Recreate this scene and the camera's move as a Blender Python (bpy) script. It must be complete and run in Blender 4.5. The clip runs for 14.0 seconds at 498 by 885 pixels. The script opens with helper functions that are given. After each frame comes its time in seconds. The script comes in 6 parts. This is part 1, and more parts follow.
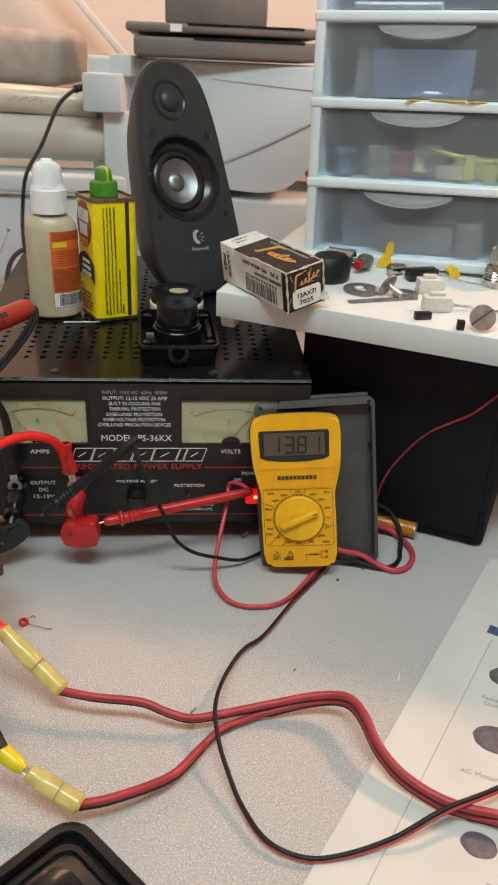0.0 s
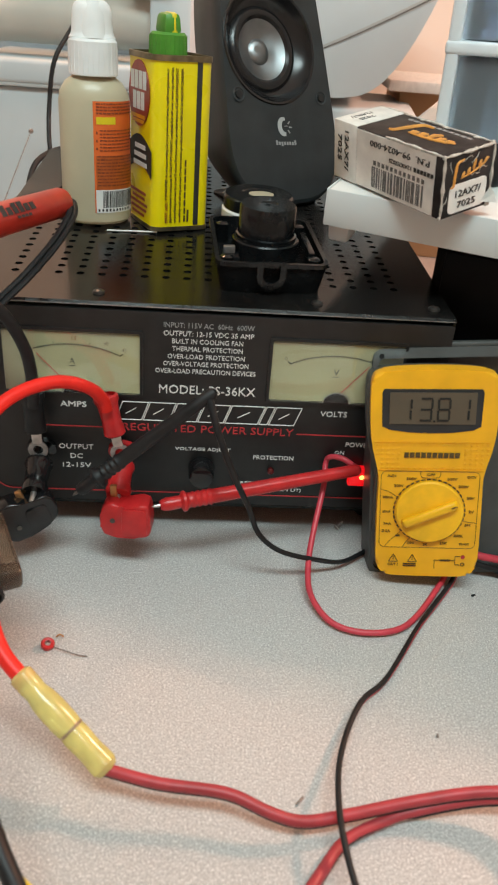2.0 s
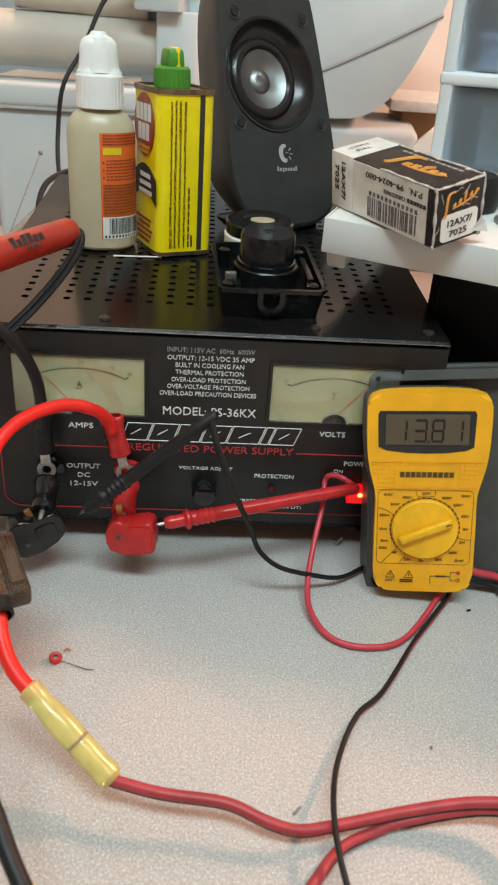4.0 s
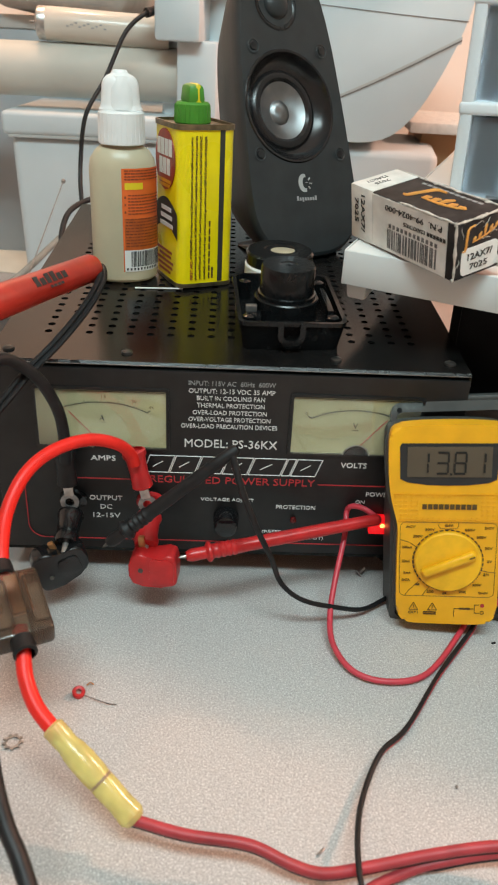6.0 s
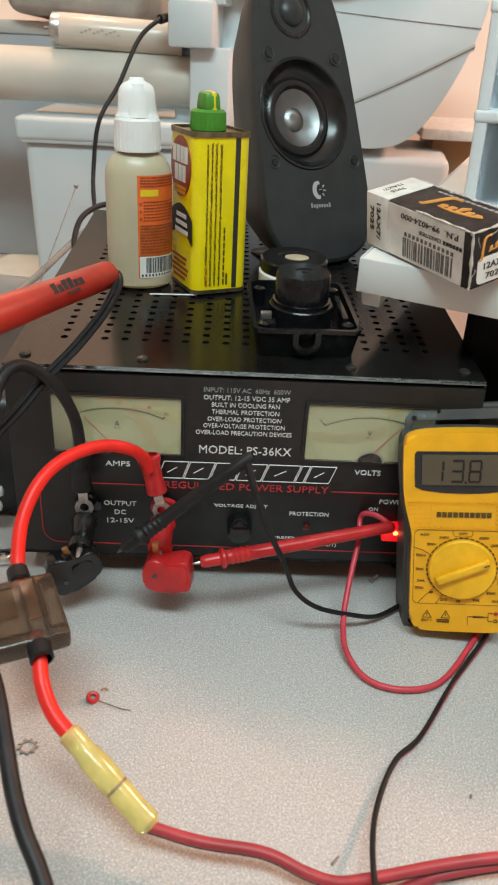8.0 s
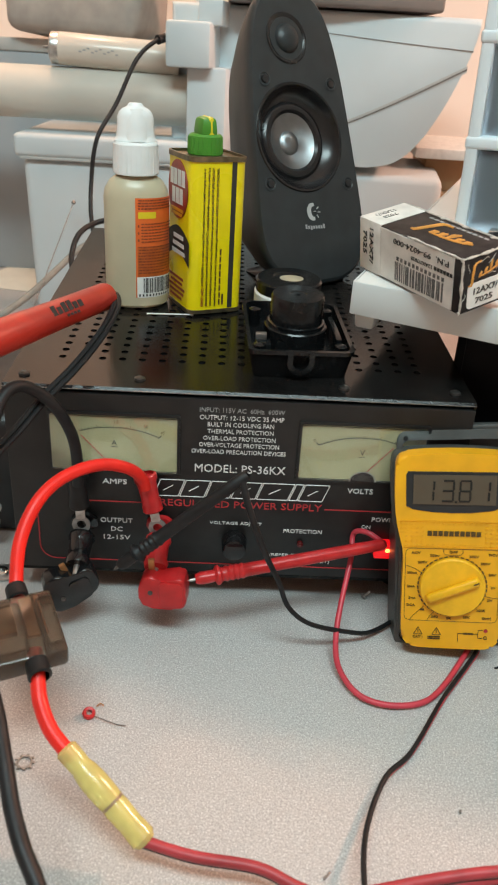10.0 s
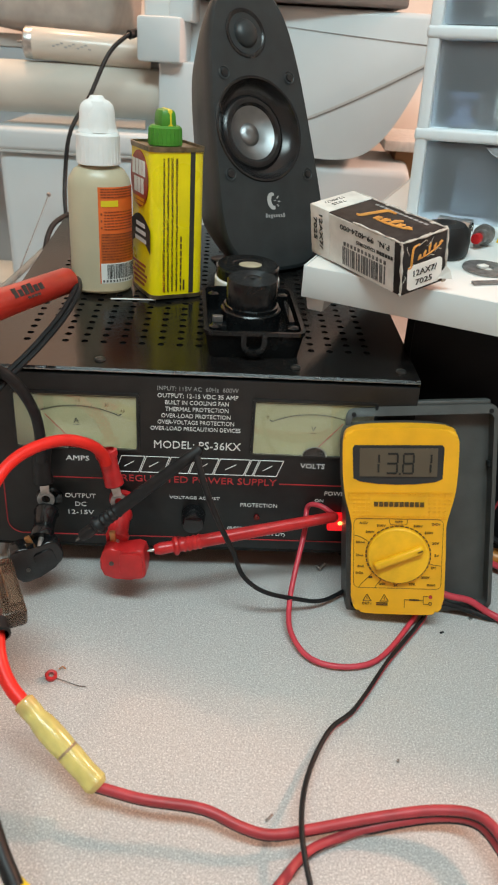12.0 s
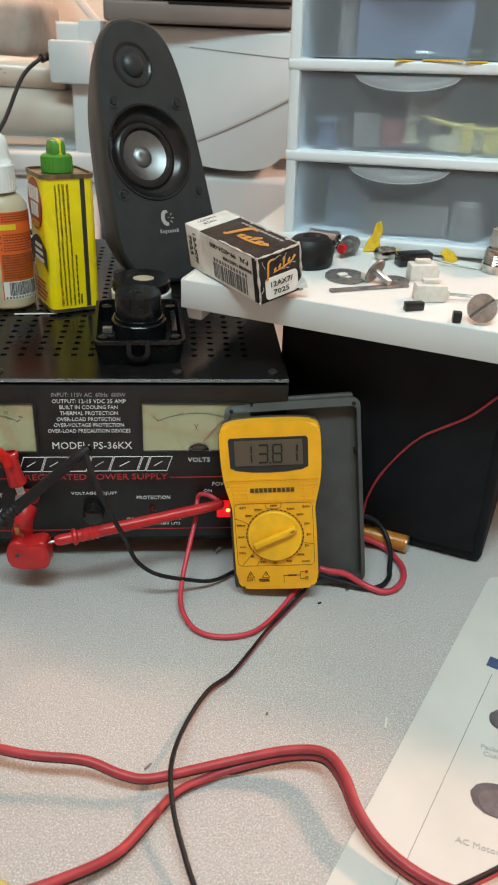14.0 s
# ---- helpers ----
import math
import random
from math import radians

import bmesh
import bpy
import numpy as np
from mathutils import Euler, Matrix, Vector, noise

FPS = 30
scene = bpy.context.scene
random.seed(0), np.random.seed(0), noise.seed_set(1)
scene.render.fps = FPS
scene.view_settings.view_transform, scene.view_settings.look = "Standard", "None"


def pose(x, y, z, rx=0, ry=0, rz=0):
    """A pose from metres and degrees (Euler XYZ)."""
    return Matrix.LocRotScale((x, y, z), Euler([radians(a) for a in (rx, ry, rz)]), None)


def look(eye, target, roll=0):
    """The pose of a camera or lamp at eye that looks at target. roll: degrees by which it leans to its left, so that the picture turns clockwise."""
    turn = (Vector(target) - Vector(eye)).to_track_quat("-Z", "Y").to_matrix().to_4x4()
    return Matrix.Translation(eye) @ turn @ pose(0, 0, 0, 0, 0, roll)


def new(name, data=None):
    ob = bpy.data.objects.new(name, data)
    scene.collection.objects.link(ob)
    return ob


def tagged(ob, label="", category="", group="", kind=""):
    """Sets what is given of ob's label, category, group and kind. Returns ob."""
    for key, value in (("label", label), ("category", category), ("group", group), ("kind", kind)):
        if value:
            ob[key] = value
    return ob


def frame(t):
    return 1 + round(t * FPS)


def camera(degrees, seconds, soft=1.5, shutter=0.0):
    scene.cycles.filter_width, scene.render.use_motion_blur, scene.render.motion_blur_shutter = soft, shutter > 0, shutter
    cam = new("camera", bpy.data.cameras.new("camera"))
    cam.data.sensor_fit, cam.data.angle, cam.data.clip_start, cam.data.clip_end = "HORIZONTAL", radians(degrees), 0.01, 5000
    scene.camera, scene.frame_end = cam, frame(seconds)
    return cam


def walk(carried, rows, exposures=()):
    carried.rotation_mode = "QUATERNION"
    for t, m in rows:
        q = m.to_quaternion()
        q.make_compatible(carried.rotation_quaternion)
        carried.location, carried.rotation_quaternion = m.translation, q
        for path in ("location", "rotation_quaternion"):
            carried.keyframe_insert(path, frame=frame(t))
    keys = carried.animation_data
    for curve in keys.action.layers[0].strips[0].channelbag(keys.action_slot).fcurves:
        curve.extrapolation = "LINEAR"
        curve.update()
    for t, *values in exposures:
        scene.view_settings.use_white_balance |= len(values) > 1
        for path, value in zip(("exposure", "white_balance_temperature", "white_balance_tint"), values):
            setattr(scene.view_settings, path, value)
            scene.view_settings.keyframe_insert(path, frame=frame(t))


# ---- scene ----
cam = camera(36.1, 14.0, soft=2.0)
cam.data.dof.use_dof, cam.data.dof.focus_distance, cam.data.dof.aperture_fstop = True, 0.56, 24.0
PATH = [
    (0, (0.039, -0.574, 0.378), (0.213, 1.217, -0.496), 2.5),
    (0.5, (0.025, -0.53, 0.353), (0.177, 1.264, -0.517), 2.6),
    (1, (-0.004, -0.462, 0.322), (0.152, 1.314, -0.583), 3.8),
    (1.5, (0.0, -0.421, 0.304), (0.159, 1.331, -0.648), 4.2),
    (2, (-0.007, -0.413, 0.301), (0.144, 1.323, -0.681), 4.6),
    (2.5, (-0.002, -0.414, 0.301), (0.139, 1.32, -0.686), 4.5),
    (4.8, (-0.009, -0.426, 0.32), (0.1, 1.332, -0.628), 3.6),
    (5, (-0.012, -0.424, 0.315), (0.085, 1.336, -0.631), 3.4),
    (5.5, (-0.006, -0.415, 0.323), (0.076, 1.348, -0.618), 3.0),
    (6, (-0.004, -0.419, 0.325), (0.066, 1.348, -0.609), 2.9),
    (6.5, (-0.014, -0.411, 0.322), (0.042, 1.357, -0.611), 3.1),
    (7, (-0.011, -0.411, 0.323), (0.039, 1.357, -0.611), 3.1),
    (7.5, (-0.011, -0.414, 0.325), (0.038, 1.355, -0.607), 3.1),
    (8, (-0.009, -0.419, 0.327), (0.044, 1.353, -0.6), 3.0),
    (10.5, (-0.011, -0.424, 0.337), (0.058, 1.361, -0.564), 3.5),
    (11, (-0.012, -0.423, 0.337), (0.056, 1.362, -0.562), 3.5),
    (11.5, (-0.011, -0.429, 0.336), (0.062, 1.356, -0.563), 3.6),
    (12, (0.012, -0.451, 0.337), (0.105, 1.327, -0.575), 3.5),
    (12.5, (0.037, -0.466, 0.336), (0.167, 1.298, -0.597), 3.2),
    (13, (0.045, -0.488, 0.35), (0.192, 1.276, -0.581), 2.7),
    (13.5, (0.054, -0.501, 0.358), (0.215, 1.268, -0.561), 2.2),
    (14, (0.066, -0.505, 0.363), (0.244, 1.267, -0.547), 2.3),
]
walk(cam, [(t, look(eye, target, roll)) for t, eye, target, roll in PATH],
     [(0.0, -0.03, 6690, 11), (1.0, 0.14, 6700, 11), (2.5, 0.22, 6580, 9), (6.5, 0.25, 6440, 8), (11.0, 0.23, 6420, 8), (12.5, 0.22, 6390, 8), (14.0, 0.13, 6410, 8)])

# ---- light ----
world = bpy.data.worlds.new("world")
world.use_nodes = True
world.node_tree.nodes["Background"].inputs[0].default_value = (0.75, 0.85, 1.0, 1)
world.node_tree.nodes["Background"].inputs[1].default_value = 0.05
scene.world = world
scene.view_settings.exposure = 0.0


def lamp(name, eye, target, energy, size, colour, size_y=None):
    data = bpy.data.lights.new(name, "AREA")
    data.energy, data.size, data.color = energy, size, colour
    data.shape = "RECTANGLE" if size_y else "DISK"
    if size_y:
        data.size_y = size_y
    ob = new(name, data)
    ob.matrix_world = look(eye, target)
    return ob


lamp("warm_desk_lamp", (1.25, 0.36, 1.13), (0.0, 0.0, 0.1), 16.0, 0.18, (1.0, 0.50, 0.335))
lamp("ceiling_tube_light", (0.05, -0.75, 1.55), (0.1, 0.1, 0.1), 20.8, 1.1, (0.74, 0.95, 0.97), 0.3)
# Added warm fill for the back wall, without a known source.
lamp("wall_fill_light", (-0.30, 0.75, 1.1), (-0.25, 1.0, 0.5), 4.0, 0.1, (1.0, 0.58, 0.36))


# ---- materials ----
def mat(name, colour, rough=0.5, metal=0.0, var=0.08, scale=60.0, bump=0.0, bump_scale=400.0, spec=0.5, coat=0.0,
        transmission=0.0, emit=None, emit_strength=0.0, second=None, alpha=1.0, rough_var=0.1, obj=True):
    m = bpy.data.materials.new(name)
    m.use_nodes = True
    nt = m.node_tree
    b = nt.nodes["Principled BSDF"]
    tc = nt.nodes.new("ShaderNodeTexCoord")
    src = tc.outputs["Object"] if obj else tc.outputs["Generated"]
    n = nt.nodes.new("ShaderNodeTexNoise")
    n.inputs["Scale"].default_value, n.inputs["Detail"].default_value = scale, 6
    nt.links.new(src, n.inputs["Vector"])
    r = nt.nodes.new("ShaderNodeValToRGB")
    lo = second or [c * (1 - var * 2) for c in colour]
    hi = [min(1, c * (1 + var)) for c in colour]
    r.color_ramp.elements[0].position, r.color_ramp.elements[1].position = 0.3, 0.68
    r.color_ramp.elements[0].color, r.color_ramp.elements[1].color = (*lo, 1), (*hi, 1)
    nt.links.new(n.outputs["Fac"], r.inputs["Fac"])
    nt.links.new(r.outputs["Color"], b.inputs["Base Color"])
    mr = nt.nodes.new("ShaderNodeMapRange")
    mr.inputs["To Min"].default_value, mr.inputs["To Max"].default_value = max(0.02, rough - rough_var), min(1, rough + rough_var)
    n2 = nt.nodes.new("ShaderNodeTexNoise")
    n2.inputs["Scale"].default_value = scale * 0.4
    nt.links.new(src, n2.inputs["Vector"])
    nt.links.new(n2.outputs["Fac"], mr.inputs["Value"])
    nt.links.new(mr.outputs["Result"], b.inputs["Roughness"])
    b.inputs["Metallic"].default_value = metal
    b.inputs["Specular IOR Level"].default_value = spec
    b.inputs["Coat Weight"].default_value = coat
    b.inputs["Transmission Weight"].default_value = transmission
    b.inputs["Alpha"].default_value = alpha
    if emit:
        b.inputs["Emission Color"].default_value = (*emit, 1)
        b.inputs["Emission Strength"].default_value = emit_strength
    if bump:
        n3 = nt.nodes.new("ShaderNodeTexNoise")
        n3.inputs["Scale"].default_value = bump_scale
        nt.links.new(src, n3.inputs["Vector"])
        bp = nt.nodes.new("ShaderNodeBump")
        bp.inputs["Strength"].default_value, bp.inputs["Distance"].default_value = bump, 0.0006
        nt.links.new(n3.outputs["Fac"], bp.inputs["Height"])
        nt.links.new(bp.outputs["Normal"], b.inputs["Normal"])
    return m


def speckled(name):
    """Grey laminate with fine dark and light flecks."""
    m = mat(name, (0.485, 0.463, 0.45), 0.42, var=0.05, scale=5, bump=0.15, bump_scale=900)
    nt = m.node_tree
    b = nt.nodes["Principled BSDF"]
    base = b.inputs["Base Color"].links[0].from_socket
    tc = [n for n in nt.nodes if n.type == "TEX_COORD"][0]
    for sc, lo, hi, col in ((1250, 0.50, 0.61, (0.25, 0.24, 0.235)), (1050, 0.52, 0.63, (0.82, 0.80, 0.775)), (680, 0.58, 0.68, (0.30, 0.285, 0.28))):
        n = nt.nodes.new("ShaderNodeTexNoise")
        n.inputs["Scale"].default_value, n.inputs["Detail"].default_value = sc, 3
        mp = nt.nodes.new("ShaderNodeMapping")
        mp.inputs["Location"].default_value = (sc * 0.01, sc * 0.02, 0)
        nt.links.new(tc.outputs["Object"], mp.inputs["Vector"])
        nt.links.new(mp.outputs["Vector"], n.inputs["Vector"])
        r = nt.nodes.new("ShaderNodeMapRange")
        r.inputs["From Min"].default_value, r.inputs["From Max"].default_value, r.inputs["To Max"].default_value = lo, hi, 0.60
        nt.links.new(n.outputs["Fac"], r.inputs["Value"])
        mx = nt.nodes.new("ShaderNodeMix")
        mx.data_type = "RGBA"
        nt.links.new(r.outputs["Result"], mx.inputs["Factor"])
        nt.links.new(base, mx.inputs[6])
        mx.inputs[7].default_value = (*col, 1)
        base = mx.outputs[2]
    nt.links.new(base, b.inputs["Base Color"])
    return m


DESK = speckled("speckled_laminate")
BLACK_PAINT = mat("black_enamel", (0.0085, 0.0078, 0.0075), 0.19, var=0.3, scale=35, bump=0.10, bump_scale=700, spec=0.27)
PANEL = mat("black_panel", (0.0125, 0.012, 0.012), 0.42, var=0.2, scale=80, bump=0.05)
# Near-black for the shade inside holes and recesses, also for dark crumbs.
HOLE = mat("shade_and_crumb_black", (0.004, 0.004, 0.004), 0.9)
BLACK_PLASTIC = mat("black_plastic", (0.014, 0.014, 0.015), 0.38, var=0.2, scale=90, bump=0.15, bump_scale=1500)
BLACK_GLOSS = mat("gloss_black_plastic", (0.01, 0.01, 0.011), 0.16, var=0.1, coat=0.1)
TRAY_BLACK = mat("satin_black_plastic", (0.009, 0.0095, 0.0100), 0.2, spec=0.32, var=0.2, scale=90)
BLACK_RUBBER = mat("black_rubber", (0.011, 0.011, 0.012), 0.5, spec=0.35, var=0.2, scale=150)
ROLL_RUBBER = mat("speaker_surround", (0.012, 0.012, 0.013), 0.24, var=0.1)
SPEAKER = mat("charcoal_plastic", (0.024, 0.0285, 0.0305), 0.42, spec=0.45, var=0.12, scale=60, bump=0.1, bump_scale=1800)
CONE = mat("grey_cone", (0.26, 0.275, 0.285), 0.33, metal=0.9, var=0.1)
spun = CONE.node_tree.nodes.new("ShaderNodeTangent")
spun.direction_type, spun.axis = "RADIAL", "Z"
CONE.node_tree.nodes["Principled BSDF"].inputs["Anisotropic"].default_value = 0.75
CONE.node_tree.links.new(spun.outputs[0], CONE.node_tree.nodes["Principled BSDF"].inputs["Tangent"])
METER_FACE = mat("cream_dial", (0.38, 0.33, 0.19), 0.5, var=0.05, scale=25)
METER_WINDOW = mat("clear_window", (0.95, 0.96, 0.94), 0.04, transmission=1.0, var=0.0, rough_var=0.0)
WHITE_INK = mat("white_ink", (0.78, 0.78, 0.76), 0.6, var=0.05)
GREY_INK = mat("grey_ink", (0.33, 0.33, 0.33), 0.6, var=0.05)
FADED_INK = mat("faded_grey_ink", (0.42, 0.42, 0.41), 0.6, var=0.05)
RED_INK = mat("red_ink", (0.5, 0.035, 0.04), 0.6, var=0.1)
DARK_INK = mat("dark_ink", (0.03, 0.028, 0.025), 0.6, var=0.1)
WORN_PRINT = mat("worn_grey_print", (0.16, 0.155, 0.15), 0.6, var=0.3, scale=250)
ORANGE_INK = mat("orange_ink", (0.75, 0.33, 0.06), 0.6, var=0.1)
BEZEL = mat("display_frame", (0.022, 0.024, 0.026), 0.4, var=0.1)
BROWN_INK = mat("worn_dark_ink", (0.10, 0.055, 0.012), 0.6, var=0.2, scale=300)
YELLOW = mat("yellow_plastic", (0.92, 0.445, 0.010), 0.38, var=0.06, scale=50, bump=0.12, bump_scale=1600)
YELLOW_DIAL = mat("yellow_dial", (0.93, 0.49, 0.012), 0.42, var=0.08, scale=90)
GREY_CASE = mat("dark_grey_case", (0.066, 0.067, 0.064), 0.5, var=0.1, bump=0.2, bump_scale=1400)
LCD = mat("lcd_glass", (0.115, 0.088, 0.06), 0.5, spec=0.25, var=0.06, scale=30)
LCD_INK = mat("lcd_segments", (0.028, 0.025, 0.022), 0.5, spec=0.2)
RED_PLASTIC = mat("red_plastic", (0.55, 0.02, 0.022), 0.33, var=0.12, scale=80)
RED_WIRE = mat("red_wire", (0.40, 0.04, 0.05), 0.45, var=0.15, scale=60)
RED_BRIGHT = mat("bright_red_wire", (0.82, 0.022, 0.014), 0.42, var=0.08, scale=60, spec=0.35)
PINK_WIRE = mat("pinkish_red_wire", (0.60, 0.05, 0.075), 0.4, var=0.1, scale=60)
RED_HANDLE = mat("red_handle", (0.47, 0.033, 0.02), 0.35, var=0.1, scale=70)
UNLIT_RED = mat("unlit_red_lamp", (0.10, 0.008, 0.008), 0.25, var=0.1)
SWITCH = mat("lit_red_switch", (0.40, 0.008, 0.008), 0.22, emit=(1.0, 0.006, 0.012), emit_strength=0.62)
NEON = mat("neon_glow", (1.0, 0.12, 0.04), 0.3, emit=(1.0, 0.16, 0.04), emit_strength=6.0)
METAL = mat("worn_steel", (0.55, 0.54, 0.52), 0.32, metal=0.9, var=0.15, scale=200)
CHROME = mat("bright_metal", (0.75, 0.74, 0.72), 0.14, metal=1.0, var=0.05)
DARK_CHROME = mat("worn_nickel", (0.60, 0.58, 0.55), 0.16, metal=1.0, var=0.2, scale=200)
DARK_SCREW = mat("blackened_screw", (0.12, 0.11, 0.10), 0.45, metal=0.6, var=0.2, scale=200)
LID_SCREW = mat("blackened_lid_screw", (0.05, 0.047, 0.044), 0.3, metal=0.5, var=0.2, scale=200)
DULL_METAL = mat("dull_metal", (0.30, 0.29, 0.28), 0.42, metal=0.7, var=0.2, scale=200)
CAN_METAL = mat("tin_rim", (0.25, 0.2, 0.12), 0.35, metal=0.8, var=0.25, scale=120)
CAN_YELLOW = mat("yellow_print", (0.93, 0.75, 0.004), 0.3, var=0.05, scale=40, coat=0.2)
CAN_ORANGE = mat("orange_print", (0.75, 0.36, 0.02), 0.35, var=0.15, scale=90)
CAN_RED = mat("red_print", (0.36, 0.05, 0.03), 0.35, var=0.15, scale=90)
GREEN_CAP = mat("green_cap", (0.07, 0.27, 0.025), 0.4, var=0.1, scale=80)
BOTTLE = mat("milky_plastic", (0.74, 0.67, 0.47), 0.34, var=0.05, scale=25, transmission=0.35, coat=0.1)
LABEL_INK = mat("brown_red_ink", (0.26, 0.055, 0.02), 0.5, var=0.2, scale=300)
LABEL_ORANGE = mat("orange_label", (0.80, 0.155, 0.03), 0.42, var=0.08, scale=60)
LABEL_DARK = mat("brown_label", (0.52, 0.11, 0.02), 0.42, var=0.12, scale=200)
WHITE_CAP = mat("white_cap", (0.82, 0.83, 0.82), 0.35, var=0.03)
WHITE_LABEL = mat("white_label", (0.80, 0.80, 0.77), 0.5, var=0.04)
SPLICE = mat("yellow_splice", (0.91, 0.79, 0.28), 0.2, var=0.08, scale=90, transmission=0.45)
YELLOW_TERM = mat("yellow_terminal", (0.80, 0.62, 0.02), 0.3, var=0.08)
FUSE_BROWN = mat("smoked_brown_plastic", (0.27, 0.19, 0.13), 0.22, var=0.15, scale=60, transmission=0.85)
FUSE_TAN = mat("dull_tan_fuse", (0.34, 0.23, 0.13), 0.5, var=0.2)
COPPER = mat("copper_strip", (0.60, 0.30, 0.12), 0.35, metal=0.7, var=0.2)
SHELF = mat("white_melamine", (0.76, 0.765, 0.745), 0.38, var=0.03, scale=8)
# Shelf white with the cool shade of faces turned from the lamp put in.
SHELF_EDGE = mat("shaded_edge_white", (0.66, 0.70, 0.70), 0.45, var=0.03, scale=10)
DRAWER_FRAME = mat("pale_blue_white_plastic", (0.74, 0.79, 0.82), 0.32, var=0.03, scale=12)


def frosted(name, colour, clear, blur=0.0):
    """Thin milky plastic: partly see-through, partly scattering light forward and back."""
    m = mat(name, colour, 0.3, var=0.03, scale=14)
    nt = m.node_tree
    b, out = nt.nodes["Principled BSDF"], nt.nodes["Material Output"]
    tl = nt.nodes.new("ShaderNodeBsdfTranslucent")
    tl.inputs["Color"].default_value = (*colour, 1)
    tr = nt.nodes.new("ShaderNodeBsdfTransparent")
    a, c = nt.nodes.new("ShaderNodeMixShader"), nt.nodes.new("ShaderNodeMixShader")
    a.inputs[0].default_value, c.inputs[0].default_value = 0.4, clear
    nt.links.new(b.outputs[0], a.inputs[1])
    nt.links.new(tl.outputs[0], a.inputs[2])
    nt.links.new(a.outputs[0], c.inputs[1])
    nt.links.new(tr.outputs[0], c.inputs[2])
    if blur:
        rf = nt.nodes.new("ShaderNodeBsdfRefraction")
        rf.inputs["Roughness"].default_value, rf.inputs["IOR"].default_value = blur, 1.02
        rf.inputs["Color"].default_value = (0.93, 0.95, 0.98, 1)
        s = nt.nodes.new("ShaderNodeMixShader")
        s.inputs[0].default_value = 0.8
        nt.links.new(tr.outputs[0], s.inputs[1])
        nt.links.new(rf.outputs[0], s.inputs[2])
        nt.links.new(s.outputs[0], c.inputs[2])
    nt.links.new(c.outputs[0], out.inputs["Surface"])
    return m


DRAWER = frosted("frosted_plastic", (0.52, 0.545, 0.57), 0.80, 0.36)
TUB = frosted("clear_tub", (0.72, 0.76, 0.82), 0.85)
HANDLE_CLEAR = frosted("clear_handle", (0.82, 0.84, 0.86), 0.62)
BOX_WHITE = mat("white_card", (0.72, 0.70, 0.66), 0.6, var=0.08, scale=90)
BOX_BLACK = mat("black_card", (0.028, 0.023, 0.022), 0.6, spec=0.25, var=0.3, scale=120)
WORN_EDGE = mat("worn_card_edge", (0.55, 0.52, 0.47), 0.8, var=0.2, scale=300)
# White plastic with a bluish tint put in to offset the warm lamp light.
PRINTER = mat("cool_tinted_white_plastic", (0.585, 0.65, 0.675), 0.5, var=0.04, scale=6)
PRINTER_LOW = mat("pale_grey_plastic", (0.48, 0.49, 0.48), 0.55, var=0.05, scale=8)
SLAB = mat("taupe_grey_plastic", (0.17, 0.155, 0.145), 0.5, var=0.08, scale=12)
ROLL = mat("cream_paper_roll", (0.58, 0.56, 0.50), 0.6, var=0.05, scale=10)
TUBE = mat("white_glass_tube", (0.66, 0.60, 0.52), 0.25, var=0.05, scale=10)
WALL = mat("painted_wall", (0.78, 0.70, 0.63), 0.8, var=0.04, scale=4, bump=0.1, bump_scale=90)
CEILING = mat("ceiling_paint", (0.80, 0.80, 0.78), 0.9, var=0.02, scale=3)
FLOOR = mat("brown_carpet", (0.16, 0.12, 0.10), 0.95, var=0.2, scale=40)
GREY_FABRIC = mat("grey_cloth", (0.40, 0.37, 0.34), 0.9, var=0.1, scale=30)
FACEPLATE = mat("white_printed_card", (0.65, 0.645, 0.61), 0.5, var=0.05, scale=14)
PICTURE_DARK = mat("purple_grey_print", (0.115, 0.105, 0.12), 0.5, var=0.15, scale=120)
PICTURE_MID = mat("pale_purple_grey_print", (0.145, 0.133, 0.148), 0.5, var=0.15, scale=120)
BLUE_INK = mat("blue_ink", (0.06, 0.10, 0.22), 0.5, var=0.1)
BATTERY = mat("copper_battery", (0.46, 0.165, 0.022), 0.36, metal=0.1, var=0.12, scale=150)
BLACK_BOX = mat("black_vinyl", (0.0095, 0.0105, 0.0125), 0.6, spec=0.15, var=0.15, scale=40, bump=0.15, bump_scale=600)
YELLOW_FLUFF = mat("yellow_scrap", (0.86, 0.55, 0.025), 0.6, var=0.12, scale=200)
CLEAR_WHITE = mat("milky_connector", (0.88, 0.85, 0.78), 0.35, var=0.05, scale=200, transmission=0.2)
OLD_CREAM = mat("aged_cream_plastic", (0.42, 0.38, 0.27), 0.5, var=0.1)
OLD_YELLOW = mat("aged_yellow_plastic", (0.50, 0.42, 0.12), 0.5, var=0.1)
CARDBOARD = mat("brown_cardboard", (0.42, 0.25, 0.13), 0.8, var=0.08, scale=20)
GREY_CORD = mat("grey_cord", (0.23, 0.24, 0.22), 0.5, var=0.1)
PAPER = mat("cream_paper", (0.74, 0.71, 0.62), 0.7, var=0.04, scale=20)


# ---- mesh helpers ----
def empty(name, m, label, category, group="", kind=""):
    ob = new(name)
    ob.empty_display_size = 0.01
    ob.matrix_world = m
    return tagged(ob, label, category, group, kind)


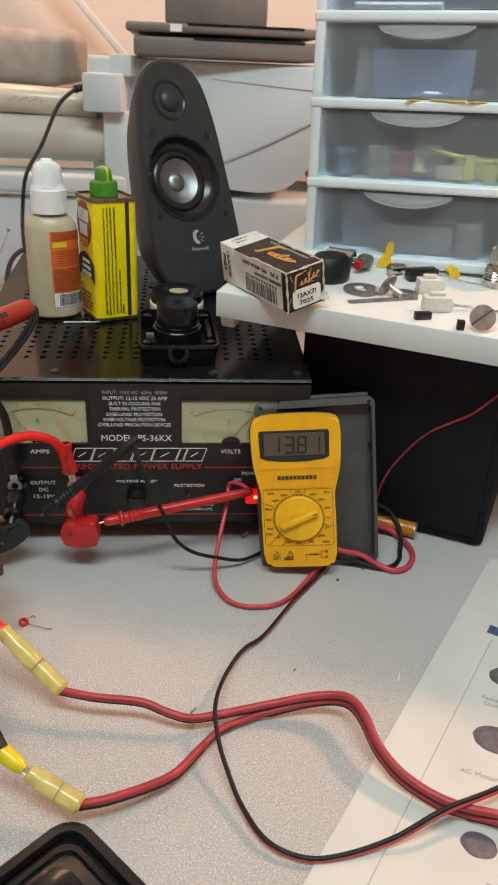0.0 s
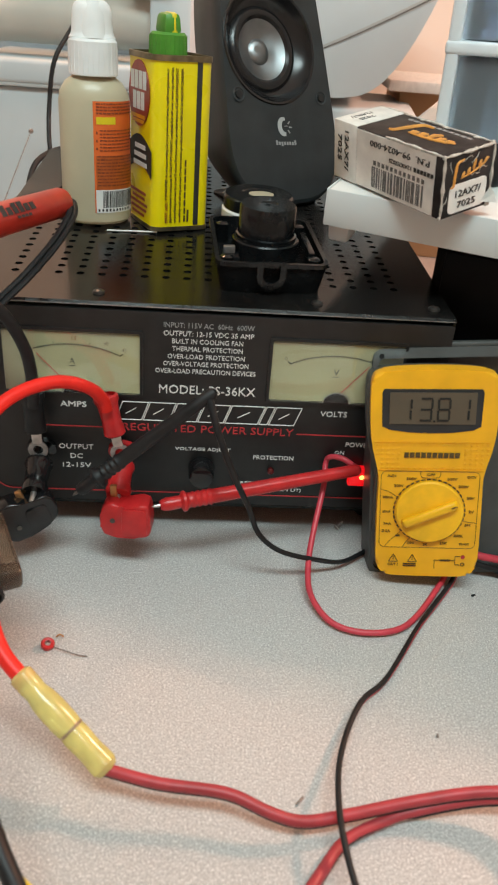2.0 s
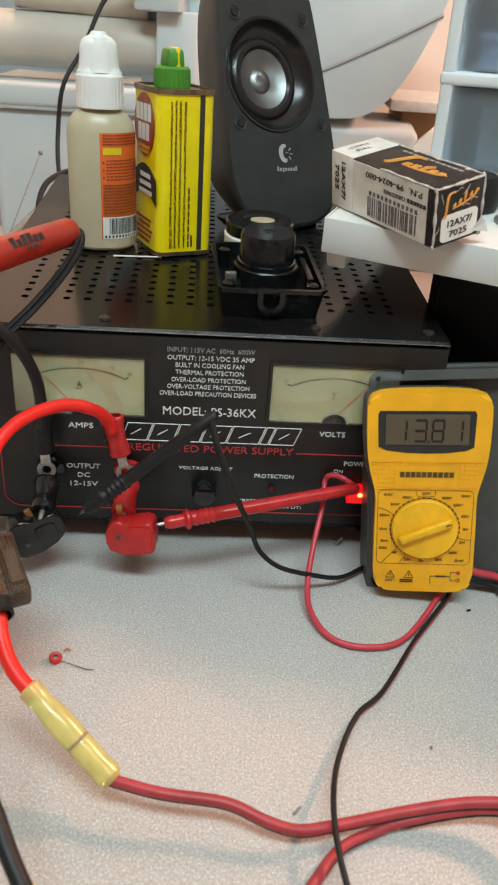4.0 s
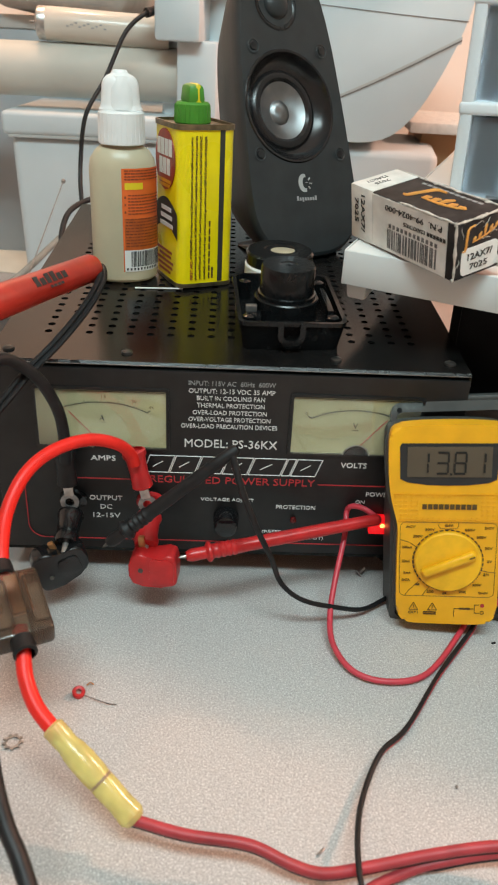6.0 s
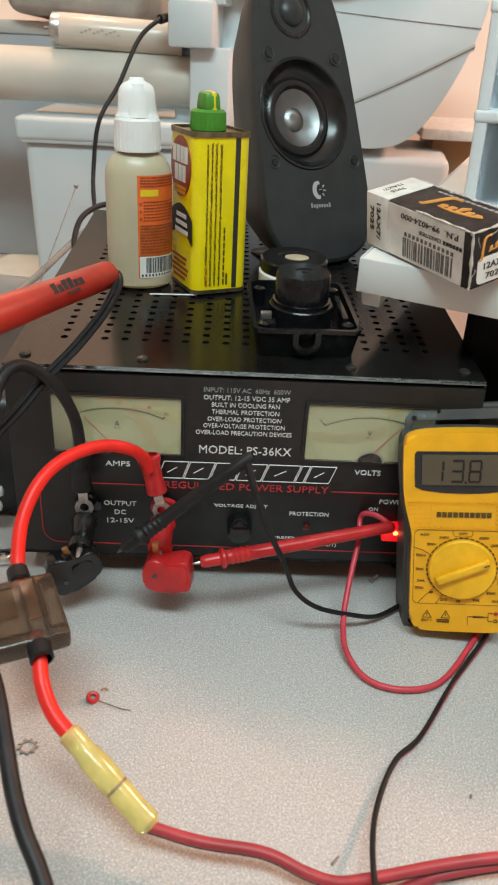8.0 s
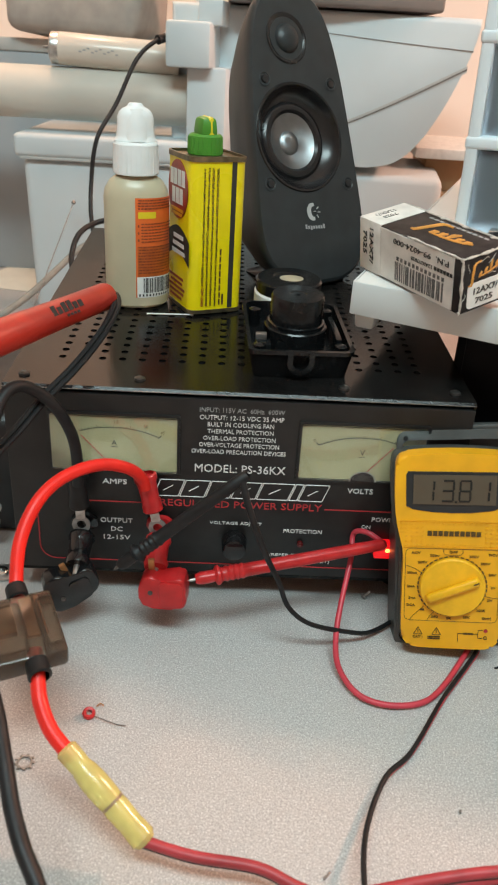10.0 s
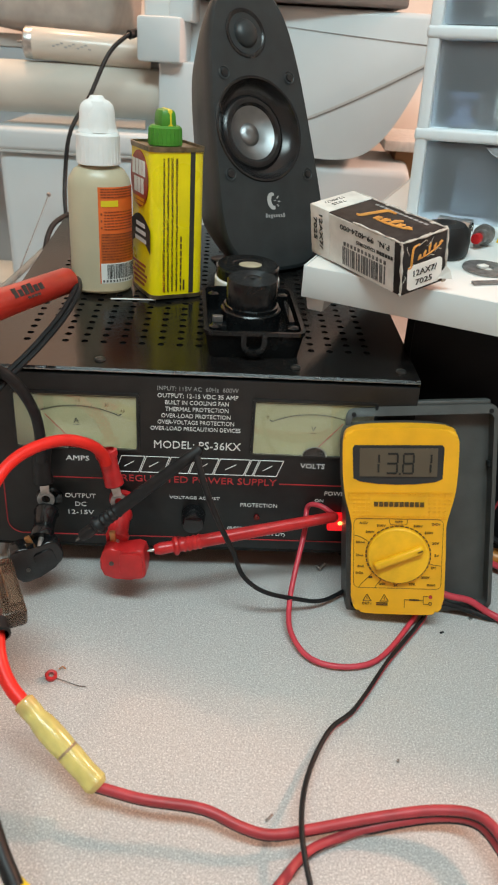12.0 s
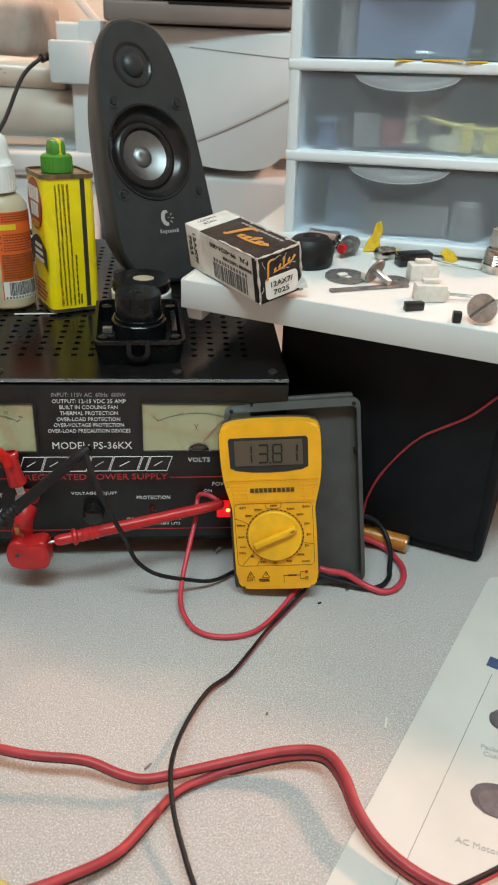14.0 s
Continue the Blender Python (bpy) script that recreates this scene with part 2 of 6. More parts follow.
def link(name, bm, material, parent=None, label="", smooth=True, m=None):
    me = bpy.data.meshes.new(name)
    bmesh.ops.recalc_face_normals(bm, faces=bm.faces[:])
    bm.to_mesh(me)
    bm.free()
    if smooth:
        for p in me.polygons:
            p.use_smooth = True
        me.set_sharp_from_angle(angle=radians(35))
    for k in (material if isinstance(material, (list, tuple)) else [material]):
        me.materials.append(k)
    ob = new(name, me)
    if parent:
        ob.parent = parent
    if m is not None:
        ob.matrix_basis = m
    if label:
        ob["label"] = label
    return ob


def part(name, bm, material, parent, label="", m=None, smooth=True):
    return link(name, bm, material, parent, label, smooth, m)


def box(sx, sy, sz, bevel=0.0, at=(0, 0, 0), seg=2, taper=1.0, bm=None):
    """A block with its base centre at the given place."""
    bm = bm or bmesh.new()
    made = bmesh.ops.create_cube(bm, size=1)["verts"]
    for v in made:
        k = taper if v.co.z > 0 else 1.0
        v.co = Vector((v.co.x * sx * k + at[0], v.co.y * sy * k + at[1], (v.co.z + 0.5) * sz + at[2]))
    if bevel:
        edges = {e for v in made for e in v.link_edges}
        bmesh.ops.bevel(bm, geom=list(edges), offset=bevel, segments=seg, affect="EDGES", profile=0.5)
    return bm


def lathe(profile, n=32, bm=None, at=(0, 0, 0), sx=1.0, sy=1.0):
    """Turns (radius, z) pairs about z."""
    bm = bm or bmesh.new()
    rings = []
    for r, z in profile:
        if r < 1e-6:
            rings.append([bm.verts.new((at[0], at[1], at[2] + z))])
        else:
            rings.append([bm.verts.new((at[0] + r * sx * math.cos(2 * math.pi * i / n), at[1] + r * sy * math.sin(2 * math.pi * i / n), at[2] + z)) for i in range(n)])
    for a, b in zip(rings, rings[1:]):
        for i in range(n):
            j = (i + 1) % n
            if len(a) == 1 and len(b) > 1:
                bm.faces.new((a[0], b[i], b[j]))
            elif len(b) == 1 and len(a) > 1:
                bm.faces.new((a[i], a[j], b[0]))
            elif len(a) > 1:
                bm.faces.new((a[i], a[j], b[j], b[i]))
    return bm


def smooth_path(pts, n=6):
    """Points of a Catmull-Rom curve through pts."""
    p = [Vector(q) for q in pts]
    p = [2 * p[0] - p[1]] + p + [2 * p[-1] - p[-2]]
    out = []
    for a, b, c, d in zip(p, p[1:], p[2:], p[3:]):
        for k in range(n):
            t = k / n
            out.append(0.5 * (2 * b + (c - a) * t + (2 * a - 5 * b + 4 * c - d) * t * t + (3 * b - a - 3 * c + d) * t ** 3))
    return out + [p[-2]]


def sweep(pts, r, n=10, steps=6, bm=None, cap=True):
    """A round bar along a smooth line; r is one radius or one for each point."""
    path = smooth_path(pts, steps) if steps > 1 else [Vector(q) for q in pts]
    if isinstance(r, (list, tuple)):
        radii = [float(np.interp(i / (len(path) - 1) * (len(r) - 1), range(len(r)), r)) for i in range(len(path))]
    else:
        radii = [r] * len(path)
    bm = bm or bmesh.new()
    rings, side = [], None
    for i, q in enumerate(path):
        d = (path[min(i + 1, len(path) - 1)] - path[max(i - 1, 0)]).normalized()
        if side is None:
            side = d.cross(Vector((0, 0, 1)) if abs(d.z) < 0.9 else Vector((1, 0, 0))).normalized()
        side = (side - d * side.dot(d)).normalized()
        up = d.cross(side)
        rings.append([bm.verts.new(q + radii[i] * (math.cos(2 * math.pi * k / n) * side + math.sin(2 * math.pi * k / n) * up)) for k in range(n)])
    for a, b in zip(rings, rings[1:]):
        for k in range(n):
            bm.faces.new((a[k], a[(k + 1) % n], b[(k + 1) % n], b[k]))
    if cap:
        bm.faces.new(rings[0][::-1])
        bm.faces.new(rings[-1])
    return bm


def prism(outline, depth, bevel=0.0, seg=2):
    """An outline in x, z pushed from y = 0 (front) to y = depth."""
    bm = bmesh.new()
    f = [bm.verts.new((x, 0, z)) for x, z in outline]
    b = [bm.verts.new((x, depth, z)) for x, z in outline]
    front = bm.faces.new(f)
    back = bm.faces.new(b[::-1])
    for i in range(len(f)):
        j = (i + 1) % len(f)
        bm.faces.new((f[j], f[i], b[i], b[j]))
    if bevel:
        bmesh.ops.bevel(bm, geom=list(front.edges) + list(back.edges), offset=bevel, segments=seg, affect="EDGES", profile=0.5)
    return bm


def slab(o, z0, z1):
    """An outline in x, y raised from z0 to z1."""
    bm = bmesh.new()
    a = [bm.verts.new((x, y, z0)) for x, y in o]
    b = [bm.verts.new((x, y, z1)) for x, y in o]
    bm.faces.new(a[::-1]); bm.faces.new(b)
    for i in range(len(a)):
        j = (i + 1) % len(a)
        bm.faces.new((a[i], a[j], b[j], b[i]))
    return bm


def rounded(w, h, r, n=5, cx=0.0, cz=0.0):
    """The outline of a rounded rectangle in x, z round cx, cz."""
    out = []
    for sx, sz, a0 in ((1, 1, 0), (-1, 1, 90), (-1, -1, 180), (1, -1, 270)):
        for k in range(n + 1):
            a = radians(a0 + 90 * k / n)
            out.append((cx + sx * (w / 2 - r) + r * math.cos(a), cz + sz * (h / 2 - r) + r * math.sin(a)))
    return out


def ring_prism(outer, inner, depth):
    """A frame between two outlines with equally many points."""
    bm = bmesh.new()
    n = len(outer)
    vs = [[bm.verts.new((x, y, z)) for x, z in o] for y in (0, depth) for o in (outer, inner)]
    fo, fi, bo, bi = vs
    for i in range(n):
        j = (i + 1) % n
        for a, b in ((fo, fi), (fi, bi), (bi, bo), (bo, fo)):
            bm.faces.new((a[i], a[j], b[j], b[i]))
    return bm


def lettering(body, width, height, material, parent, m, name="lettering", shear=0.0, depth=0.0002):
    """Words of the built-in font, scaled to a width and height and centred, as one mesh."""
    cu = bpy.data.curves.new("words", "FONT")
    cu.body, cu.extrude, cu.shear, cu.resolution_u = body, 0.01, shear, 2
    tmp = bpy.data.objects.new("words", cu)
    me = bpy.data.meshes.new_from_object(tmp)
    xs, ys = [v.co.x for v in me.vertices], [v.co.y for v in me.vertices]
    cx, cy = (min(xs) + max(xs)) / 2, (min(ys) + max(ys)) / 2
    kx, ky = width / (max(xs) - min(xs)), height / (max(ys) - min(ys))
    for v in me.vertices:
        v.co = Vector(((v.co.x - cx) * kx, (v.co.y - cy) * ky, v.co.z / 0.01 * depth))
    me.materials.append(material)
    bpy.data.objects.remove(tmp)
    bpy.data.curves.remove(cu)
    ob = new(name, me)
    ob.parent, ob.matrix_basis = parent, m
    return ob


def bars(rows, material, parent, m, name="printed_bars", depth=0.0002):
    """Unreadable print as flat bars: rows of (x, y, width, height)."""
    if len(rows) <= 12:
        for x, y, w, h in rows:
            last = link(name[:-1] if name.endswith("s") else name, box(w, h, depth, at=(x, y + h / 2, 0)), material, parent, m=m, smooth=False)
        return last
    bm = bmesh.new()
    for x, y, w, h in rows:
        box(w, h, depth, at=(x, y + h / 2, 0), bm=bm)
    return tagged(link(name, bm, material, parent, m=m, smooth=False), kind="stuff")



# ---- the room ----
tagged(link("desk_top", box(2.4, 1.6, 0.03, 0.002, at=(0, 0.2, -0.03)), DESK), "grey speckled laminate desk top under the instruments", "desk", kind="structure")
tagged(link("wall_back", box(3.4, 0.1, 2.6, at=(0, 1.06, -0.75)), WALL), "warm-lit painted wall behind the desk", "wall", kind="structure")
# Unseen walls, floor and ceiling, added to enclose the room's light.
tagged(link("wall_front", box(3.4, 0.1, 2.6, at=(0, -2.05, -0.75)), WALL), "unseen painted wall added behind the camera", "wall", kind="structure")
tagged(link("wall_left", box(0.1, 3.0, 2.6, at=(-1.65, -0.49, -0.75)), WALL), "unseen painted side wall added to close the room", "wall", kind="structure")
tagged(link("wall_right", box(0.1, 3.0, 2.6, at=(1.65, -0.49, -0.75)), WALL), "unseen painted side wall added to close the room", "wall", kind="structure")
tagged(link("floor", box(3.4, 3.2, 0.05, at=(0, -0.5, -0.80)), FLOOR), "unseen brown carpeted floor added below the desk", "floor", kind="structure")
tagged(link("ceiling", box(3.4, 3.2, 0.05, at=(0, -0.5, 1.86)), CEILING), "unseen plain white ceiling added to close the room", "ceiling", kind="structure")

# ---- power supply ----
TOP0, RISE, DEEP = 0.1535, 0.078, 0.33


def top_z(y):
    """Height of the power supply's lid at the depth y."""
    return TOP0 + RISE * y


def power_supply():
    psu = empty("power_supply", pose(0, 0, 0), "black steel bench power supply with two analog meters, on the desk", "power supply")
    W = 0.144
    z0 = 0.019
    # casing: floor, sides and back
    bm = bmesh.new()
    box(2 * W, DEEP, 0.002, at=(0, DEEP / 2, z0), bm=bm)
    for sx in (-1, 1):
        vs = [bm.verts.new((sx * (W - k), y, z)) for k in (0, 0.0015) for y, z in ((0.001, z0), (DEEP, z0), (DEEP, top_z(DEEP) - 0.0005), (0.001, TOP0 - 0.0005))]
        for f in ((0, 1, 2, 3), (7, 6, 5, 4), (0, 4, 5, 1), (1, 5, 6, 2), (2, 6, 7, 3), (3, 7, 4, 0)):
            bm.faces.new([vs[i] for i in f])
    box(2 * W - 0.003, 0.0015, top_z(DEEP) - z0 - 0.003, at=(0, DEEP - 0.001, z0 + 0.002), bm=bm)
    part("casing", bm, BLACK_PAINT, psu, smooth=False)
    # Near-black block gives the shade seen through the vent holes.
    part("inner_shade_block", box(2 * W - 0.01, DEEP - 0.02, 0.118, at=(0, DEEP / 2, z0 + 0.003)), HOLE, psu, "near-black block for the shade inside below the vent holes")
    # perforated lid
    px, py, r, n = 0.0128, 0.0108, 0.0024, 10
    x0, y0, cols, rows = -0.122, 0.036, 19, 25
    bm = bmesh.new()
    tilt = lambda x, y, dz=0.0: bm.verts.new((x, y, top_z(y) + dz))
    for i in range(cols):
        for j in range(rows):
            cx, cy = x0 + (i + 0.5) * px, y0 + (j + 0.5) * py
            outer, inner, low = [], [], []
            for k in range(n):
                a = 2 * math.pi * (k + 0.5) / n
                c, s = math.cos(a), math.sin(a)
                q = 1 / max(abs(c) / (px / 2), abs(s) / (py / 2))
                outer.append(tilt(cx + c * q, cy + s * q))
                inner.append(tilt(cx + c * r, cy + s * r))
                low.append(tilt(cx + c * r, cy + s * r, -0.0012))
            for k in range(n):
                h = (k + 1) % n
                bm.faces.new((outer[k], outer[h], inner[h], inner[k]))
                bm.faces.new((inner[k], inner[h], low[h], low[k]))
            for sx in (-1, 1):
                for sy in (-1, 1):
                    corner = tilt(cx + sx * px / 2, cy + sy * py / 2)
                    near = sorted(outer, key=lambda v: (v.co.x - corner.co.x) ** 2 + (v.co.y - corner.co.y) ** 2)[:2]
                    bm.faces.new((corner, near[0], near[1]))
    x1, y1 = x0 + cols * px, y0 + rows * py
    for a, b, c, d in ((-W, W, 0.0022, y0), (-W, W, y1, DEEP), (-W, x0, y0, y1), (x1, W, y0, y1)):
        bm.faces.new([tilt(a, c), tilt(b, c), tilt(b, d), tilt(a, d)])
    # folded front and side lips
    for a, b, c in ((-W, W, 0.006),):
        e = [bm.verts.new((a, 0.0022, top_z(0.0022))), bm.verts.new((b, 0.0022, top_z(0.0022))), bm.verts.new((b, 0.0008, TOP0 - 0.0012)), bm.verts.new((a, 0.0008, TOP0 - 0.0012))]
        bm.faces.new(e)
    part("lid", bm, BLACK_PAINT, psu, "glossy black lid with rows of vent holes", smooth=False)
    # Pale strip added as the highlight along the lid's front edge.
    part("lid_edge_highlight", box(2 * W, 0.0010, 0.0006, 0.0002, at=(0, 0.0010, TOP0 - 0.0018)), DULL_METAL, psu, "thin pale strip as the highlight along the lid's front edge")
    for x in (-0.1335, -0.063, 0.0635, 0.1335):
        part("lid_screw", lathe([(0.0036, 0), (0.0034, 0.0012), (0.002, 0.002), (0, 0.0022)], 14), LID_SCREW, psu, m=pose(x, 0.014, top_z(0.014) - 0.0002))
    for x in (-0.12, 0.12):
        for y in (0.03, 0.29):
            part("foot", lathe([(0.011, 0), (0.0115, 0.002), (0.0095, z0), (0, z0)], 20), BLACK_RUBBER, psu, m=pose(x, y, 0))
    # front panel
    panel = part("front_panel", box(2 * W, 0.003, 0.1305, 0.0006, at=(0, 0.0016, z0)), PANEL, psu)
    def line(name, rows, material):
        bm = bmesh.new()
        for x, z, w, h in rows:
            box(w, 0.0004, h, at=(x, 0, z - h / 2), bm=bm)
        return part(name, bm, material, psu, smooth=False)
    line("red_line", [(-0.080, 0.0745, 0.052, 0.0007), (0.0995, 0.0745, 0.083, 0.0007), (0.0, 0.0285, 0.236, 0.0007), (-0.1285, 0.055, 0.0007, 0.034), (0.1285, 0.055, 0.0007, 0.034)], RED_INK)
    for sx in (-1, 1):
        bm = bmesh.new()
        sweep([(sx * (0.118 + 0.0105 * math.sin(radians(a))), -0.0001, 0.039 - 0.0105 * math.cos(radians(a))) for a in range(0, 91, 15)], 0.00035, 5, 1, bm=bm)
        part("red_line_corner", bm, RED_INK, psu)
    words = [("INPUT: 115V AC  60Hz  600W", 0.001, 0.1425, 0.052, 0.0030, GREY_INK), ("OUTPUT: 12-15 VDC 35 AMP", 0.001, 0.1375, 0.052, 0.0030, WHITE_INK),
             ("BUILT IN COOLING FAN", 0.0005, 0.1328, 0.041, 0.0029, WHITE_INK), ("THERMAL PROTECTION", 0.0005, 0.1281, 0.041, 0.0029, WHITE_INK),
             ("OVER-LOAD PROTECTION", 0.0, 0.1233, 0.045, 0.0029, WHITE_INK), ("OVER-VOLTAGE PROTECTION", 0.0, 0.1187, 0.050, 0.0029, WHITE_INK),
             ("OVER-LOAD PRECAUTION DEVICES", 0.0, 0.1140, 0.059, 0.0029, WHITE_INK), ("MODEL: PS-36KX", 0.0015, 0.1020, 0.0575, 0.0056, WHITE_INK),
             ("AMPS", -0.078, 0.0895, 0.0155, 0.0036, WHITE_INK), ("VOLTS", 0.0795, 0.0895, 0.0165, 0.0036, WHITE_INK),
             ("OUTPUT", -0.0775, 0.0602, 0.021, 0.0034, WHITE_INK), ("DC", -0.0775, 0.0535, 0.0075, 0.0034, WHITE_INK), ("12-15V", -0.0775, 0.047, 0.0175, 0.0034, WHITE_INK),
             ("VOLTAGE ADJUST", 0.0005, 0.061, 0.0345, 0.0029, WHITE_INK), ("PROTECTION", 0.045, 0.057, 0.0255, 0.0029, WHITE_INK), ("POWER", 0.098, 0.0685, 0.0165, 0.0032, WHITE_INK),
             ("ON", 0.0865, 0.0625, 0.006, 0.0025, WHITE_INK), ("(REFER TO OWNER'S", 0.045, 0.0375, 0.042, 0.0027, WHITE_INK), ("MANUAL WHEN LIT)", 0.045, 0.0330, 0.040, 0.0027, WHITE_INK)]
    for body, x, z, w, h, k in words:
        lettering(body, w, h, k, psu, pose(x, -0.0002, z, 90))
    lettering("REGULATED POWER SUPPLY", 0.105, 0.0050, RED_INK, psu, pose(0.0035, -0.0002, 0.0755, 90))
    # maker's mark as slanted outlined blocks
    x, sl = -0.053, 0.0042
    for w in (0.0165, 0.0165, 0.0165, 0.0165, 0.021, 0.006, 0.0165):
        bm = bmesh.new()
        q = [(x, 0.0805), (x + w - 0.001, 0.0805), (x + w - 0.001 + sl, 0.0925), (x + sl, 0.0925)]
        for (ax, az), (bx, bz) in zip(q, q[1:] + q[:1]):
            sweep([(ax, -0.0002, az), (bx, -0.0002, bz)], 0.00032, 4, 1, bm=bm)
        if w > 0.01:
            sweep([(x + w * 0.36, -0.0002, 0.0845), (x + w * 0.62 + 0.002, -0.0002, 0.0885)], 0.00032, 4, 1, bm=bm)
        x += w
        part("outlined_block", bm, WHITE_INK, psu, "slanted white outlined block")
    # two analog meters
    for cx, letter, needle in ((-0.0775, "A", -40), (0.0775, "V", 38)):
        w, h, cz = 0.0795, 0.0395, 0.1172
        gauge = part("analog_meter", ring_prism(rounded(w + 0.002, h + 0.002, 0.0012, 2), rounded(w - 0.0015, h - 0.0015, 0.0008, 2), 0.0026), PANEL, psu, "analog panel meter with cream dial", m=pose(cx, -0.0016, cz))
        part("dial_face", prism(rounded(w - 0.001, h - 0.001, 0.0008, 2), 0.0006), METER_FACE, gauge, m=pose(0, 0.0012, 0))
        bm = bmesh.new()
        lo, hi, R, sq = -40, 40, 0.0425, 0.62
        for k in range(31):
            t = radians(lo + (hi - lo) * k / 30)
            ro, ri = R + (0.0032 if k % 10 == 0 else 0.0022 if k % 5 == 0 else 0.0014), R
            sweep([(ri * math.sin(t), 0, ri * math.cos(t) * sq), (ro * math.sin(t), 0, ro * math.cos(t) * sq)], 0.00036 if k in (0, 30) else 0.00020, 4, 1, bm=bm)
        sweep([(R * math.sin(radians(t)), 0, R * math.cos(radians(t)) * sq) for t in range(lo, hi + 1, 4)], 0.00018, 4, 1, bm=bm)
        part("dial_scale", bm, DARK_INK, gauge, m=pose(0, 0.001, -0.0155))
        for body, t in ((("15", 2), ("30", 24), ("45", 38)) if letter == "A" else (("0", -39),)):
            q = (R + 0.0062) * math.sin(radians(t)), (R + 0.0062) * math.cos(radians(t)) * sq - 0.0155
            lettering(body, 0.0011 * len(body) + 0.0006, 0.0022, BROWN_INK, gauge, pose(q[0], 0.0012, q[1], 90))
        lettering(letter, 0.0032, 0.0038, DARK_INK, gauge, pose(0, 0.0012, 0.0005, 90))
        bars([(0, -0.0027, 0.0042, 0.0003)], DARK_INK, gauge, pose(0, 0.0012, 0, 90), "underline")
        part("needle", sweep([(0, 0, 0), (0.031 * math.sin(radians(needle)), 0, 0.029 * math.cos(radians(needle)))], 0.00025, 5, 1), RED_INK, gauge, m=pose(0, 0.0004, -0.0175))
        part("pivot_ring", sweep([(0.0082 * math.cos(radians(t)), 0, 0.0070 * math.sin(radians(t))) for t in range(0, 181, 15)], 0.0004, 6, 1), DULL_METAL, gauge, m=pose(0.002, -0.0009, -0.0192))
        part("pivot_cover", prism([(0.0075 * math.cos(radians(a)), 0.0062 * math.sin(radians(a))) for a in range(0, 181, 15)], 0.0022, 0.0005), BLACK_GLOSS, gauge, m=pose(0.002, -0.0009, -0.0192))
        pane = part("window_pane", box(w - 0.002, 0.0006, h - 0.002, at=(0, 0, -(h - 0.002) / 2)), METER_WINDOW, gauge, m=pose(0, -0.0007, 0))
        pane.visible_shadow = False
    # knob, lamp, switch, binding posts
    knob = part("adjust_knob", lathe([(0, 0), (0.0080, 0.0), (0.0084, 0.001), (0.0078, 0.011), (0.0072, 0.0128), (0.0058, 0.0136), (0, 0.0138)], 32), BLACK_GLOSS, psu, m=pose(0, 0, 0.048, 90))
    # White dot painted on the knob as its highlight.
    part("knob_highlight", lathe([(0.0007, 0), (0.0006, 0.0004), (0, 0.0004)], 8), WHITE_INK, knob, m=pose(0.0, -0.0008, 0.0132))
    part("protection_lamp", lathe([(0.0022, 0), (0.0021, 0.002), (0.001, 0.003), (0, 0.0032)], 14), UNLIT_RED, psu, m=pose(0.044, 0, 0.0475, 90))
    sw = part("power_switch", box(0.019, 0.005, 0.0135, 0.0012, at=(0, 0, -0.007)), SWITCH, psu, "lit red rocker switch", m=pose(0.1030, -0.003, 0.048))
    part("switch_glow", lathe([(0.0017, 0), (0.0015, 0.0003), (0, 0.0004)], 12), NEON, sw, m=pose(-0.001, -0.0026, 0.0, 90))
    for x, k, lab in ((-0.098, BLACK_GLOSS, "black binding post"), (-0.049, RED_PLASTIC, "red binding post")):
        post = part("binding_post", lathe([(0, 0), (0.0088, 0), (0.0088, 0.003), (0.0045, 0.004), (0.0045, 0.012), (0.0080, 0.0125), (0.0085, 0.0150), (0.0072, 0.018), (0.0068, 0.028), (0.0078, 0.031), (0.0070, 0.0345), (0, 0.035)], 22), k, psu, lab, m=pose(x, 0, 0.060, 114))
        part("post_stud", lathe([(0.002, 0), (0.002, 0.0415), (0, 0.042)], 12), METAL, post)
    return psu


power_supply()


